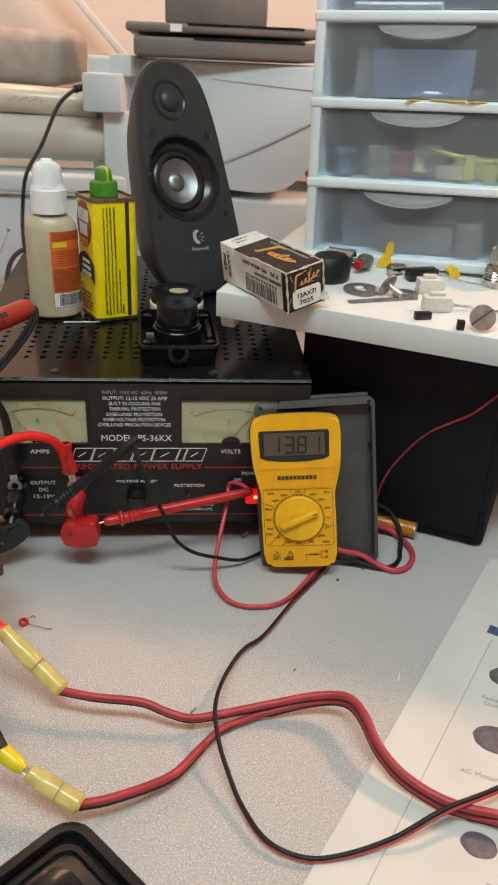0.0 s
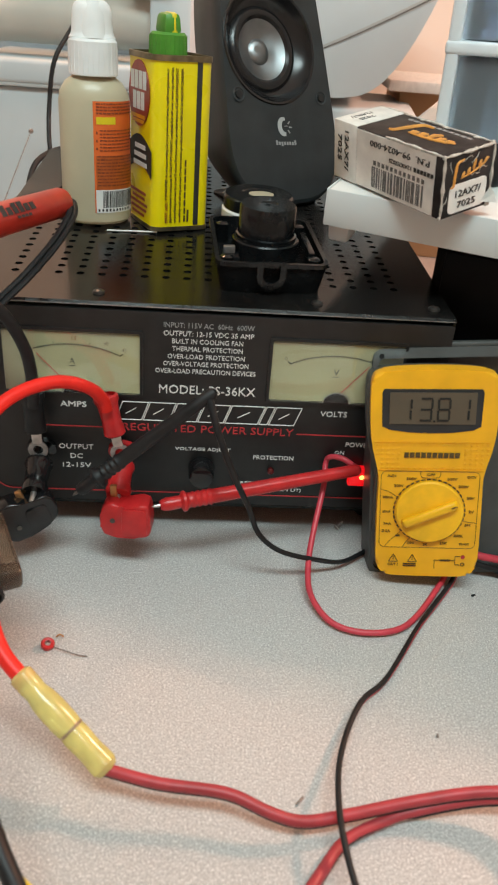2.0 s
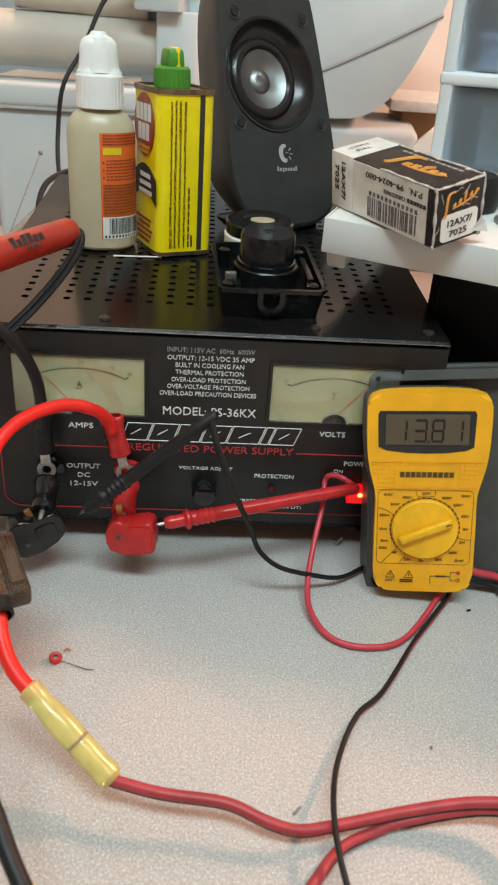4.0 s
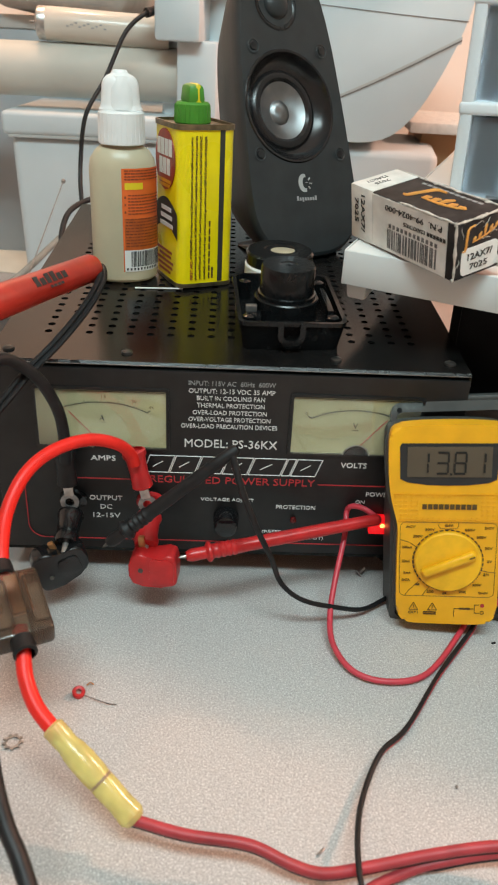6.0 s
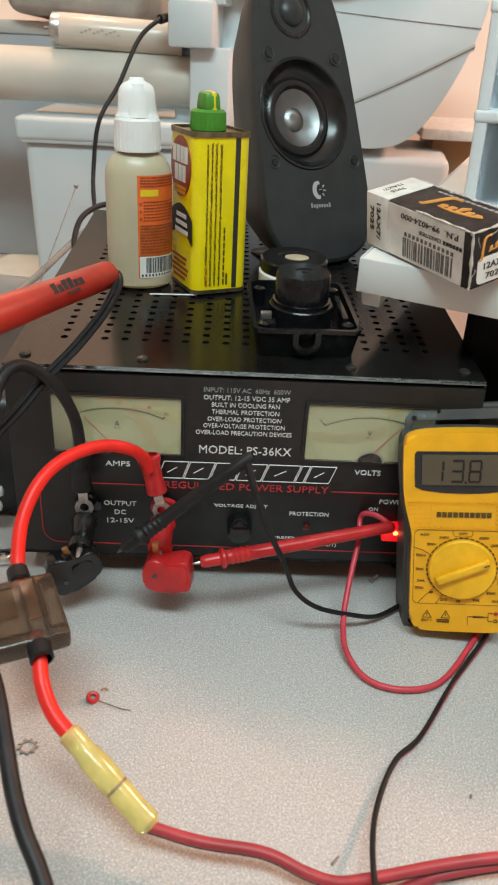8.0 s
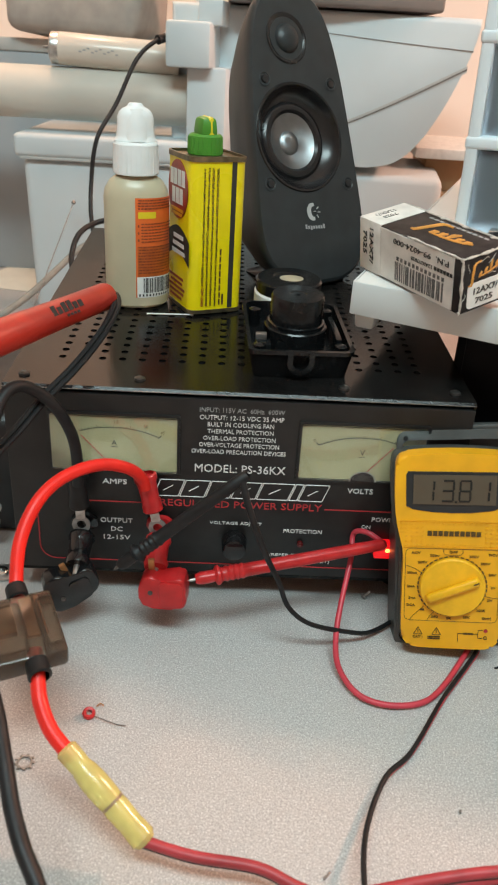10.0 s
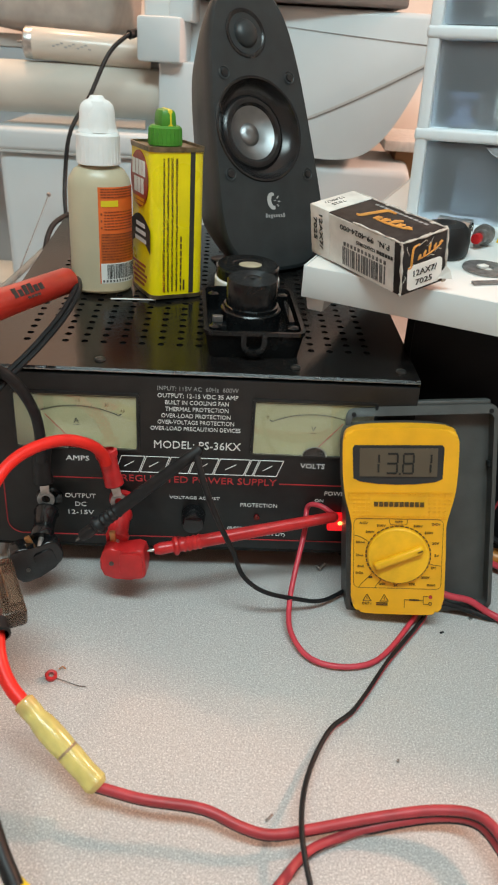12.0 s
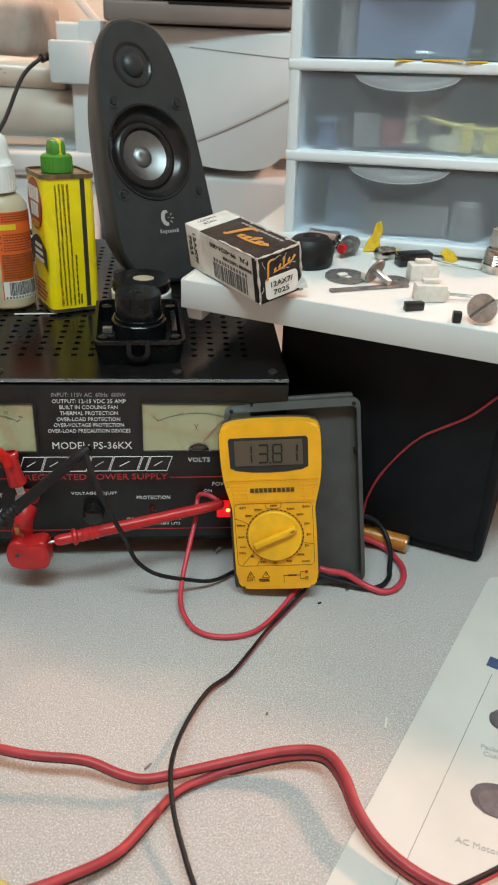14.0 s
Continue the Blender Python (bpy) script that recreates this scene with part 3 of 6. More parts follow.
# ---- things on the power supply ----
def glue_bottle():
    x, y = -0.0792, 0.141
    ob = empty("glue_bottle", pose(x, y, top_z(y) + 0.0008, 0, 0, 14) @ Matrix.Diagonal((1, 1, 0.982, 1)), "cloudy plastic squeeze bottle with orange label and white cap", "bottle")
    body = [(0, 0), (0.0205, 0), (0.0228, 0.002), (0.0232, 0.006), (0.0232, 0.078), (0.0222, 0.084), (0.0185, 0.090), (0.0135, 0.0935), (0.012, 0.095), (0.012, 0.098), (0, 0.098)]
    part("body", lathe(body, 48, sy=0.8), BOTTLE, ob, "cloudy yellowish bottle")
    lab = bmesh.new()
    def wrap(a0, a1, z0, z1, lift, bm, n=14):
        grid = [[bm.verts.new(((0.0232 + lift) * math.cos(a), (0.0232 + lift) * 0.8 * math.sin(a), z)) for z in (z0, z1)] for a in np.linspace(radians(a0), radians(a1), n)]
        for p, q in zip(grid, grid[1:]):
            bm.faces.new((p[0], q[0], q[1], p[1]))
    wrap(262, 352, 0.0085, 0.080, 0.00025, lab)
    front = part("label", lab, LABEL_ORANGE, ob, "orange printed label")
    for z0, z1, k, a0, a1 in ((0.0085, 0.0240, WHITE_LABEL, 264, 349), (0.066, 0.0705, YELLOW_TERM, 267, 299), (0.024, 0.046, LABEL_DARK, 265, 349)):
        bm = bmesh.new()
        wrap(a0, a1, z0, z1, 0.0005, bm)
        part("label_patch", bm, k, front)
    bm = bmesh.new()
    rng = random.Random(3)
    a = 275.0
    while a < 343:
        step = rng.choice((0.7, 1.1, 1.9))
        wrap(a, a + step, 0.0120, 0.0232, 0.0007, bm, 2)
        a += step + rng.choice((0.7, 1.2))
    for i in range(11):
        wrap(267 + i * 6.2, 270 + i * 6.2, 0.0095, 0.0112, 0.0007, bm, 2)
    lines = bmesh.new()
    def paragraph(z0, n, pitch, tall, lo, hi):
        for i in range(n):
            a, z = lo, z0 + i * pitch
            end = hi - rng.uniform(0, 14)
            while a < end:
                step = rng.uniform(2.5, 7.5)
                wrap(a, min(a + step, hi), z, z + tall, 0.0007, lines, 3)
                a += step + 1.3
    paragraph(0.0265, 10, 0.0021, 0.0009, 267, 346)
    paragraph(0.0492, 7, 0.0021, 0.0008, 272, 346)
    paragraph(0.0724, 4, 0.0019, 0.0009, 267, 346)
    for i in range(3):
        wrap(266, 268.5, 0.0500 + i * 0.0050, 0.0516 + i * 0.0050, 0.0008, lines, 2)
    tagged(part("barcode", bm, DARK_INK, front), kind="stuff")
    tagged(part("label_print", lines, LABEL_INK, front), kind="stuff")
    cap = part("cap", lathe([(0.0150, 0.094), (0.0158, 0.0945), (0.0155, 0.1140), (0.0142, 0.1155), (0, 0.1155)], 40), WHITE_CAP, ob)
    bm = bmesh.new()
    for k in range(30):
        a = 2 * math.pi * k / 30
        sweep([(0.0157 * math.cos(a), 0.0157 * math.sin(a), 0.0955), (0.0153 * math.cos(a), 0.0153 * math.sin(a), 0.1135)], 0.0004, 5, 1, bm=bm)
    part("cap_ribs", bm, WHITE_CAP, cap)
    part("nozzle_cap", lathe([(0.0149, 0.1155), (0.0149, 0.1163), (0.0139, 0.1174), (0.0132, 0.1195), (0.0127, 0.1260), (0.0123, 0.1315), (0.0112, 0.1345), (0.0088, 0.1368), (0.0060, 0.1380), (0.0052, 0.1388), (0.0048, 0.1399), (0.0040, 0.1404), (0, 0.1405)], 40, sy=0.62), WHITE_CAP, cap)
    part("nozzle_core", lathe([(0.0102, 0.1160), (0.0094, 0.1290), (0.0066, 0.1368), (0, 0.1370)], 28), WHITE_CAP, cap)
    return ob


glue_bottle()


def solvent_can():
    w, d, h = 0.0418, 0.050, 0.1068
    yaw = 24
    ob = empty("solvent_can", pose(-0.0300, 0.1480, top_z(0.148) - 0.0005, 0, 0, yaw), "yellow flat-sided tin can with green child-proof cap", "can")
    outline = rounded(w, d, 0.007, 5)
    part("body", slab(outline, 0.0015, h), CAN_YELLOW, ob)
    part("bottom_rim", slab(rounded(w + 0.0012, d + 0.0012, 0.0075, 5), 0.0, 0.0028), CAN_METAL, ob)
    part("top_rim", ring_prism(rounded(w + 0.0016, d + 0.0016, 0.0078, 5), rounded(w - 0.0014, d - 0.0014, 0.0063, 5), 0.0034), CAN_METAL, ob, m=pose(0, 0, h + 0.0022, -90) @ pose(0, 0, 0))
    part("lid", slab(rounded(w - 0.001, d - 0.001, 0.0064, 5), h - 0.0005, h + 0.0004), CAN_METAL, ob)
    # front print: rows of small upright text, black stripe
    f = pose(0, -d / 2 - 0.0002, 0, 90)
    bars([(0.0106, 0.0035, 0.0036, 0.1035)], DARK_INK, ob, f, "black_stripe")
    up = f @ pose(0, 0, 0, 0, 0, 90)
    rows = [("IF SWALLOWED: do not induce vomiting. Call your poison-control center, hospital emergency room or", -0.0112, 0.0210, 0.1015),
            ("physician immediately for instructions. IN CASE OF EYE CONTACT, immediately flush with water, remove any contact lens,", -0.0080, 0.0058, 0.1022),
            ("continue flushing with water for at least 15 minutes. If irritation persists, get medical attention. IN CASE OF SKIN CONTACT,", -0.0047, 0.0058, 0.1022),
            ("immediately wash with soap and water. If irritation persists, get medical attention. KEEP OUT OF REACH OF CHILDREN.", -0.0012, 0.0058, 0.1018)]
    for body, x, z0, z1 in rows:
        lettering(body, z1 - z0, 0.0021, BROWN_INK, ob, up @ pose((z0 + z1) / 2, -x, 0.0001), "caution_text")
    lettering("FIRST AID:", 0.0135, 0.0020, CAN_RED, ob, up @ pose(0.0127, 0.0112, 0.0001), "caution_text")
    bars([(0.0022, 0.0060 + 0.0052 * i, 0.0012, 0.0042) for i in range(8)] + [(0.0047, 0.0060, 0.0014, 0.0080)], BROWN_INK, ob, f, "small_print")
    # left face print
    lf = pose(-w / 2 - 0.0002, 0, 0, 90, 0, -90)
    bm = bmesh.new()
    lathe([(0.0, 0.0006), (0.0195, 0.0006), (0.0195, 0)], 36, bm=bm, at=(0.0, 0.0845, 0), sy=1.02)
    part("round_emblem", bm, CAN_RED, ob, "dark red round emblem", m=lf)
    wh = pose(-w / 2 - 0.0009, 0, 0, 90, 0, -90)
    bars([(x, 0.0872, 0.0062, 0.0108) for x in (-0.0114, -0.0038, 0.0038, 0.0114)] + [(x, 0.0748, 0.0062, 0.0108) for x in (-0.0076, 0.0, 0.0076)], WHITE_LABEL, ob, wh, "emblem_bars")
    bm = bmesh.new()
    top = [(-0.0235 + 0.047 * k / 12, 0.0510 + 0.0085 * math.sin(math.pi * k / 12)) for k in range(13)]
    low = [(x, z - 0.0175 - 0.001 * math.sin(math.pi * k / 12)) for k, (x, z) in enumerate(top)]
    vs = [(bm.verts.new((x, z, 0)), bm.verts.new((u, v, 0))) for (x, z), (u, v) in zip(top, low)]
    for p, q in zip(vs, vs[1:]):
        bm.faces.new((p[0], q[0], q[1], p[1]))
    part("black_band", bm, DARK_INK, ob, m=pose(-w / 2 - 0.0005, 0, 0, 90, 0, -90))
    bars([(-0.001, 0.0665 + 0.0030 * i, 0.022 + 0.004 * i, 0.0022) for i in range(2)], CAN_ORANGE, ob, wh, "emblem_bars")
    bars([(0.003, 0.0395 + 0.0055 * i, 0.026 - 0.003 * i, 0.0030) for i in range(3)], WHITE_LABEL, ob, wh, "band_print")
    bars([(-0.003 + 0.001 * (i % 2), 0.006 + 0.0037 * i, 0.024 + 0.006 * (i % 3), 0.0019) for i in range(5)], CAN_RED, ob, lf, "side_print")
    # cap
    cap = part("cap", lathe([(0.0115, h), (0.0125, h + 0.001), (0.012, h + 0.0125), (0.0105, h + 0.014), (0, h + 0.014)], 26), GREEN_CAP, ob, "green ribbed plastic cap", m=pose(0.0, 0.004, 0))
    part("cap_grip", box(0.013, 0.019, 0.0125, 0.003, at=(0, 0, h + 0.0125), taper=0.85), GREEN_CAP, cap)
    part("cap_stripe", box(0.005, 0.0193, 0.0135, 0.002, at=(0.001, 0, h + 0.012), taper=0.85), YELLOW_TERM, cap)
    bm = bmesh.new()
    for k in range(24):
        a = 2 * math.pi * k / 24
        sweep([(0.0123 * math.cos(a), 0.0123 * math.sin(a), h + 0.0015), (0.0119 * math.cos(a), 0.0119 * math.sin(a), h + 0.012)], 0.0005, 5, 1, bm=bm)
    part("cap_ribs", bm, GREEN_CAP, cap)
    return ob


solvent_can()


def speaker():
    m = pose(0.0668, 0.1886, 0.1623, 0, 1.8, 33.1) @ pose(0, 0, 0, -21.5) @ Matrix.Scale(1.068, 4)
    ob = empty("desktop_speaker", m, "charcoal plastic satellite speaker with grey cone, standing on the power supply", "speaker")
    half = [(0.0, 0.0095), (0.022, 0.0115), (0.038, 0.0195), (0.0470, 0.033), (0.0500, 0.054), (0.0482, 0.095), (0.0452, 0.135), (0.0420, 0.166), (0.0370, 0.193), (0.0305, 0.2105), (0.019, 0.2225), (0.0, 0.2265)]
    hp = [(p.x, p.z) for p in smooth_path([(x, 0, z) for x, z in half], 3)]
    outline = hp + [(-x, z) for x, z in hp[-2:0:-1]]
    cz = 0.115
    bm = bmesh.new()
    rings = []
    for y, k in ((0.0, 0.965), (0.0015, 0.988), (0.005, 1.0), (0.011, 0.985), (0.028, 0.90), (0.050, 0.74), (0.064, 0.52)):
        rings.append([bm.verts.new((x * k, y, cz + (z - cz) * k)) for x, z in outline])
    n = len(outline)
    for a, b in zip(rings, rings[1:]):
        for i in range(n):
            j = (i + 1) % n
            bm.faces.new((a[i], a[j], b[j], b[i]))
    bm.faces.new(rings[-1])
    # front face runs from the rim to the cone's round opening
    circ = []
    for v in rings[0]:
        a = math.atan2(v.co.z - 0.118, v.co.x + 0.0045)
        circ.append(bm.verts.new((0.0375 * math.cos(a) - 0.0045, 0.0, 0.118 + 0.0375 * math.sin(a))))
    deep = [bm.verts.new((v.co.x, 0.004, 0.118 + (v.co.z - 0.118) * 0.97)) for v in circ]
    for p, q in ((rings[0], circ), (circ, deep)):
        for i in range(n):
            j = (i + 1) % n
            bm.faces.new((p[j], p[i], q[i], q[j]))
    inv = m.inverted()
    up = m.to_3x3() @ Vector((0, 0, 1))
    def rest(bm):
        """Lifts what would sink into the tilted lid."""
        for v in bm.verts:
            wv = m @ v.co
            low = top_z(wv.y) + 0.001
            if wv.z < low:
                v.co = inv @ (wv + up * ((low - wv.z) / (up.z - RISE * up.y)))
        return bm
    rest(bm)
    part("stand_foot", rest(box(0.064, 0.050, 0.030, 0.006, at=(0, 0.032, -0.006), seg=3)), BLACK_PLASTIC, ob, "low black foot below the cabinet")
    cab = part("cabinet", bm, SPEAKER, ob)
    for p in cab.data.polygons:
        if p.normal.y < -0.97:
            p.use_smooth = False
    # cone: a glossy dish, a rubber roll, the silver cone and its dome
    part("cone_surround", lathe([(0.0398, 0.0001), (0.0390, 0.0009), (0.0376, 0.0006), (0.0360, -0.0022), (0.0332, -0.0058), (0.0304, -0.0080), (0.0284, -0.0090)], 64), ROLL_RUBBER, ob, "glossy black dished surround", m=pose(-0.0045, 0, 0.118, 90))
    part("rubber_roll", lathe([(0.0286, -0.0096), (0.0270, -0.0076), (0.0248, -0.0068), (0.0224, -0.0072), (0.0204, -0.0092)], 56), ROLL_RUBBER, ob, m=pose(-0.0045, 0, 0.118, 90))
    cone = part("cone", lathe([(0.0208, -0.0090), (0.0176, -0.0108), (0.0130, -0.0128), (0.0086, -0.0142)], 56), CONE, ob, "grey metallic cone", m=pose(-0.0045, 0, 0.118, 90))
    part("dust_cap", lathe([(0.0090, -0.0142), (0.0078, -0.0129), (0.0054, -0.0117), (0.0028, -0.0111), (0, -0.0109)], 36), CONE, cone)
    # tweeter
    part("tweeter_ring", lathe([(0.0182, 0.0001), (0.0174, 0.0010), (0.0160, 0.0008), (0.0138, -0.0008), (0.0118, -0.0014), (0.0104, -0.0010)], 44), ROLL_RUBBER, ob, m=pose(-0.0065, 0, 0.188, 90))
    part("tweeter_dome", lathe([(0.0106, -0.0012), (0.0100, 0.0012), (0.0078, 0.0034), (0.0042, 0.0046), (0, 0.0050)], 32), SPEAKER, ob, m=pose(-0.0065, 0, 0.188, 90))
    for x, z in ((-0.031, 0.158), (0.030, 0.158), (-0.037, 0.0845), (0.037, 0.0845)):
        s = part("screw_recess", lathe([(0.0052, 0.0006), (0.0046, 0.0008), (0.004, 0.0002), (0, 0.0002)], 16), SPEAKER, ob, m=pose(x, 0, z, 90))
        part("screw_head", lathe([(0.003, 0.0002), (0.0026, 0.0012), (0, 0.0013)], 12), BLACK_PLASTIC, s)
    # maker's mark: a thick crescent, short rays and a row of bars
    bm = bmesh.new()
    arc = [(0.0052 * math.cos(radians(t)), 0.0066 * math.sin(radians(t))) for t in range(70, 291, 20)]
    inner = [(0.0012 + 0.0026 * math.cos(radians(t)), 0.0002 + 0.0040 * math.sin(radians(t))) for t in range(70, 291, 20)]
    vs = [[bm.verts.new((x - 0.001, -0.0003, 0.064 + z)) for x, z in q] for q in (arc, inner)]
    for k in range(len(arc) - 1):
        bm.faces.new((vs[0][k], vs[0][k + 1], vs[1][k + 1], vs[1][k]))
    for t in (-50, -5, 40):
        c, d = math.cos(radians(t)), math.sin(radians(t))
        sweep([(0.0030 * c + 0.0010, -0.0003, 0.064 + 0.0032 * d), (0.0052 * c + 0.0010, -0.0003, 0.064 + 0.0056 * d)], 0.0005, 5, 1, bm=bm)
    lathe([(0.0011, 0.0), (0.0011, 0.0005), (0, 0.0005)], 12, bm=bm, at=(0.0012, -0.0003, 0.064))
    part("emblem", bm, FADED_INK, ob, "pale crescent emblem")
    bars([(-0.0085 + 0.0024 * i, 0.0515 - 0.0008 * (i == 2), 0.0016, 0.0022 + 0.0010 * (i in (0, 7)) + 0.0008 * (i == 2)) for i in range(8)], GREY_INK, ob, pose(0, -0.0003, 0, 90), "emblem_bars")
    return ob


speaker()


def buzzer_tray():
    y = 0.0650
    ob = empty("buzzer_on_tray", pose(0.0345, y, top_z(y) + 0.0004, 4.4, 0, 3), "black round buzzer sitting in a square black plastic tray", "buzzer")
    bm = bmesh.new()
    o, i0 = rounded(0.066, 0.084, 0.006, 4), rounded(0.060, 0.078, 0.005, 4)
    lo = rounded(0.060, 0.078, 0.006, 4)
    rings = [[bm.verts.new((x * k, yy * k, z)) for x, yy in q] for q, k, z in ((lo, 1, 0), (o, 0.99, 0.0160), (o, 1.015, 0.0165), (o, 1.015, 0.0190), (i0, 1.03, 0.0190), (i0, 0.99, 0.006))]
    n = len(o)
    for a, b in zip(rings, rings[1:]):
        for k in range(n):
            bm.faces.new((a[k], a[(k + 1) % n], b[(k + 1) % n], b[k]))
    bm.faces.new(rings[0][::-1]); bm.faces.new(rings[-1])
    part("tray", bm, TRAY_BLACK, ob)
    # round-bottomed latch loop over the front rim
    arc = [(0.0085 * math.cos(radians(a)), 0.0125 + 0.0085 * math.sin(radians(a))) for a in range(180, 361, 15)]
    loop = [(-0.0085, 0.0205)] + arc + [(0.0085, 0.0205)]
    hole = [(-0.0050, 0.0190)] + [(0.0050 * math.cos(radians(a)), 0.0125 + 0.0050 * math.sin(radians(a))) for a in range(180, 361, 15)] + [(0.0050, 0.0190)]
    part("latch_loop", ring_prism(loop, hole, 0.0022), TRAY_BLACK, ob, "rounded black latch loop", m=pose(-0.001, -0.0452, 0))
    part("drum", lathe([(0.0208, 0.006), (0.0208, 0.0195), (0.0200, 0.0203), (0.0188, 0.0205), (0.0188, 0.0228), (0.0176, 0.0232), (0.0174, 0.0395), (0.0166, 0.0408), (0.0060, 0.0408), (0.0052, 0.0402), (0.0020, 0.0402), (0.0017, 0.0375), (0, 0.0375)], 44), TRAY_BLACK, ob, m=pose(0.0, 0.000, 0))
    for x, yy in ((-0.026, -0.030), (0.026, -0.030), (-0.025, 0.030), (0.025, 0.030)):
        part("post", lathe([(0.004, 0.005), (0.004, 0.018), (0.002, 0.019), (0, 0.019)], 14), TRAY_BLACK, ob, m=pose(x, yy, 0))
    part("side_rail", box(0.004, 0.040, 0.012, 0.0008, at=(0.0265, 0.0, 0.006)), TRAY_BLACK, ob)
    part("clear_tab", box(0.0070, 0.004, 0.0055, 0.0006, at=(-0.0235, -0.012, 0.0125)), DULL_METAL, ob, "small bright metal tab")
    part("terminal_block", box(0.010, 0.010, 0.008, 0.0008, at=(-0.0225, -0.016, 0.006)), TRAY_BLACK, ob)
    return ob


buzzer_tray()
y_ = 0.1385
rd = empty("round_jar_lid", pose(0.0335, y_, top_z(y_) + 0.0003, 4.4), "black round jar lid with a white sticker and pale base", "lid")
part("pale_base", lathe([(0, 0), (0.0242, 0), (0.0252, 0.002), (0.0252, 0.0155), (0.0238, 0.017), (0, 0.017)], 40), WHITE_LABEL, rd)
part("lid_disc", lathe([(0.0218, 0.0165), (0.0242, 0.017), (0.0246, 0.0245), (0.0232, 0.0258), (0.0125, 0.0260), (0.0115, 0.0252), (0, 0.0252)], 40), TRAY_BLACK, rd)
part("white_sticker", lathe([(0.0088, 0), (0.0088, 0.0004), (0, 0.0004)], 26, sy=0.75), OLD_CREAM, rd, m=pose(0.002, 0.0, 0.0253))
stick = [(-0.070, 0.1180), (-0.053, 0.1190), (-0.036, 0.1200)]
tagged(link("white_stick", sweep([(x, y, top_z(y) + 0.0008) for x, y in stick], 0.0006, 8, 1), WHITE_LABEL), "thin white plastic stick lying on the power supply lid", "stick")

# ---- meter in its case ----
def multimeter():
    # an open grey case leaning back, with the yellow meter in it
    m = pose(0.1570, -0.041, 0.0008, 0, -4.1, 0) @ pose(0, 0, 0, -16)
    case = empty("meter_case", m, "open dark grey plastic meter case leaning back on the desk", "case")
    bm = bmesh.new()
    oc = rounded(0.100, 0.143, 0.006, 4, 0, 0.0715)
    ic = rounded(0.094, 0.133, 0.004, 4, 0, 0.0705)
    n = len(oc)
    rings = [[bm.verts.new((x, y, z)) for x, z in o] for o, y in ((oc, 0.024), (oc, 0.001), (ic, 0.0), (ic, 0.010))]
    for a, b in zip(rings, rings[1:]):
        for k in range(n):
            bm.faces.new((a[k], a[(k + 1) % n], b[(k + 1) % n], b[k]))
    bm.faces.new(rings[0][::-1]); bm.faces.new(rings[-1])
    part("case_shell", bm, GREY_CASE, case)
    part("top_hinge", box(0.070, 0.008, 0.0035, 0.0012, at=(0.010, 0.006, 0.1425)), GREY_CASE, case)
    for x in (-0.045, 0.045):
        part("hinge_pin", lathe([(0.0016, 0), (0.0016, 0.0006), (0, 0.0006)], 10), HOLE, case, m=pose(x, 0.0005, 0.1385, 90))
    part("snap_notch", box(0.0025, 0.006, 0.004, 0.0005, at=(0.0465, 0.006, 0.1)), HOLE, case)

    mm = pose(0.1382, -0.0520, 0.0070, 0, -6.35, -8.2) @ pose(0, 0, 0, -9.7) @ Matrix.Diagonal((0.961, 1, 0.9372, 1))
    ob = empty("multimeter", mm, "yellow handheld digital multimeter with dark grey sides", "multimeter")
    half = [(0.0, 0.0037), (0.016, 0.0038), (0.0232, 0.0044), (0.0272, 0.0062), (0.0300, 0.0102), (0.0312, 0.0165), (0.0312, 0.050), (0.0308, 0.068), (0.0316, 0.076), (0.0348, 0.090), (0.0362, 0.100), (0.0368, 0.112), (0.0368, 0.1290), (0.0357, 0.1345), (0.0325, 0.1380), (0.020, 0.1398), (0.0, 0.1404)]
    outline = half + [(-x, z) for x, z in half[-2:0:-1]]
    outline = [(p.x, p.z) for p in smooth_path([(x, 0, z) for x, z in outline + outline[:1]], 3)][:-1]
    part("rear_shell", prism([(x * 1.02, 0.003 + (z - 0.003) * 0.978) for x, z in outline], 0.020, 0.001), GREY_CASE, ob, m=pose(-0.0012, 0.005, -0.0008))
    part("front_shell", prism(outline, 0.012, 0.0021, 3), YELLOW, ob, m=pose(0, -0.0055, 0))
    f = -0.0058
    # display
    bez = [(-0.0285, 0.1052), (-0.024, 0.1030), (-0.012, 0.1014), (0, 0.1010), (0.012, 0.1014), (0.024, 0.1030), (0.0285, 0.1052), (0.0290, 0.1265), (0.0278, 0.1285), (-0.0278, 0.1285), (-0.0290, 0.1265)]
    bezel = part("display_bezel", prism(bez, 0.0008), BEZEL, ob, m=pose(-0.0014, f - 0.0001, 0))
    part("display_glass", box(0.0495, 0.0006, 0.0196), LCD, bezel, "grey-brown LCD glass", m=pose(0.0002, -0.0006, 0.1070))
    seg = {"1": "bc", "3": "abgcd", "8": "abcdefg"}
    w, h, t = 0.0064, 0.0136, 0.0012
    cells = {"a": (0, h, w, t), "g": (0, h / 2, w, t), "d": (0, 0, w, t), "b": (w / 2, h * 0.75, t, h / 2 - t), "c": (w / 2, h * 0.25, t, h / 2 - t), "e": (-w / 2, h * 0.25, t, h / 2 - t), "f": (-w / 2, h * 0.75, t, h / 2 - t)}
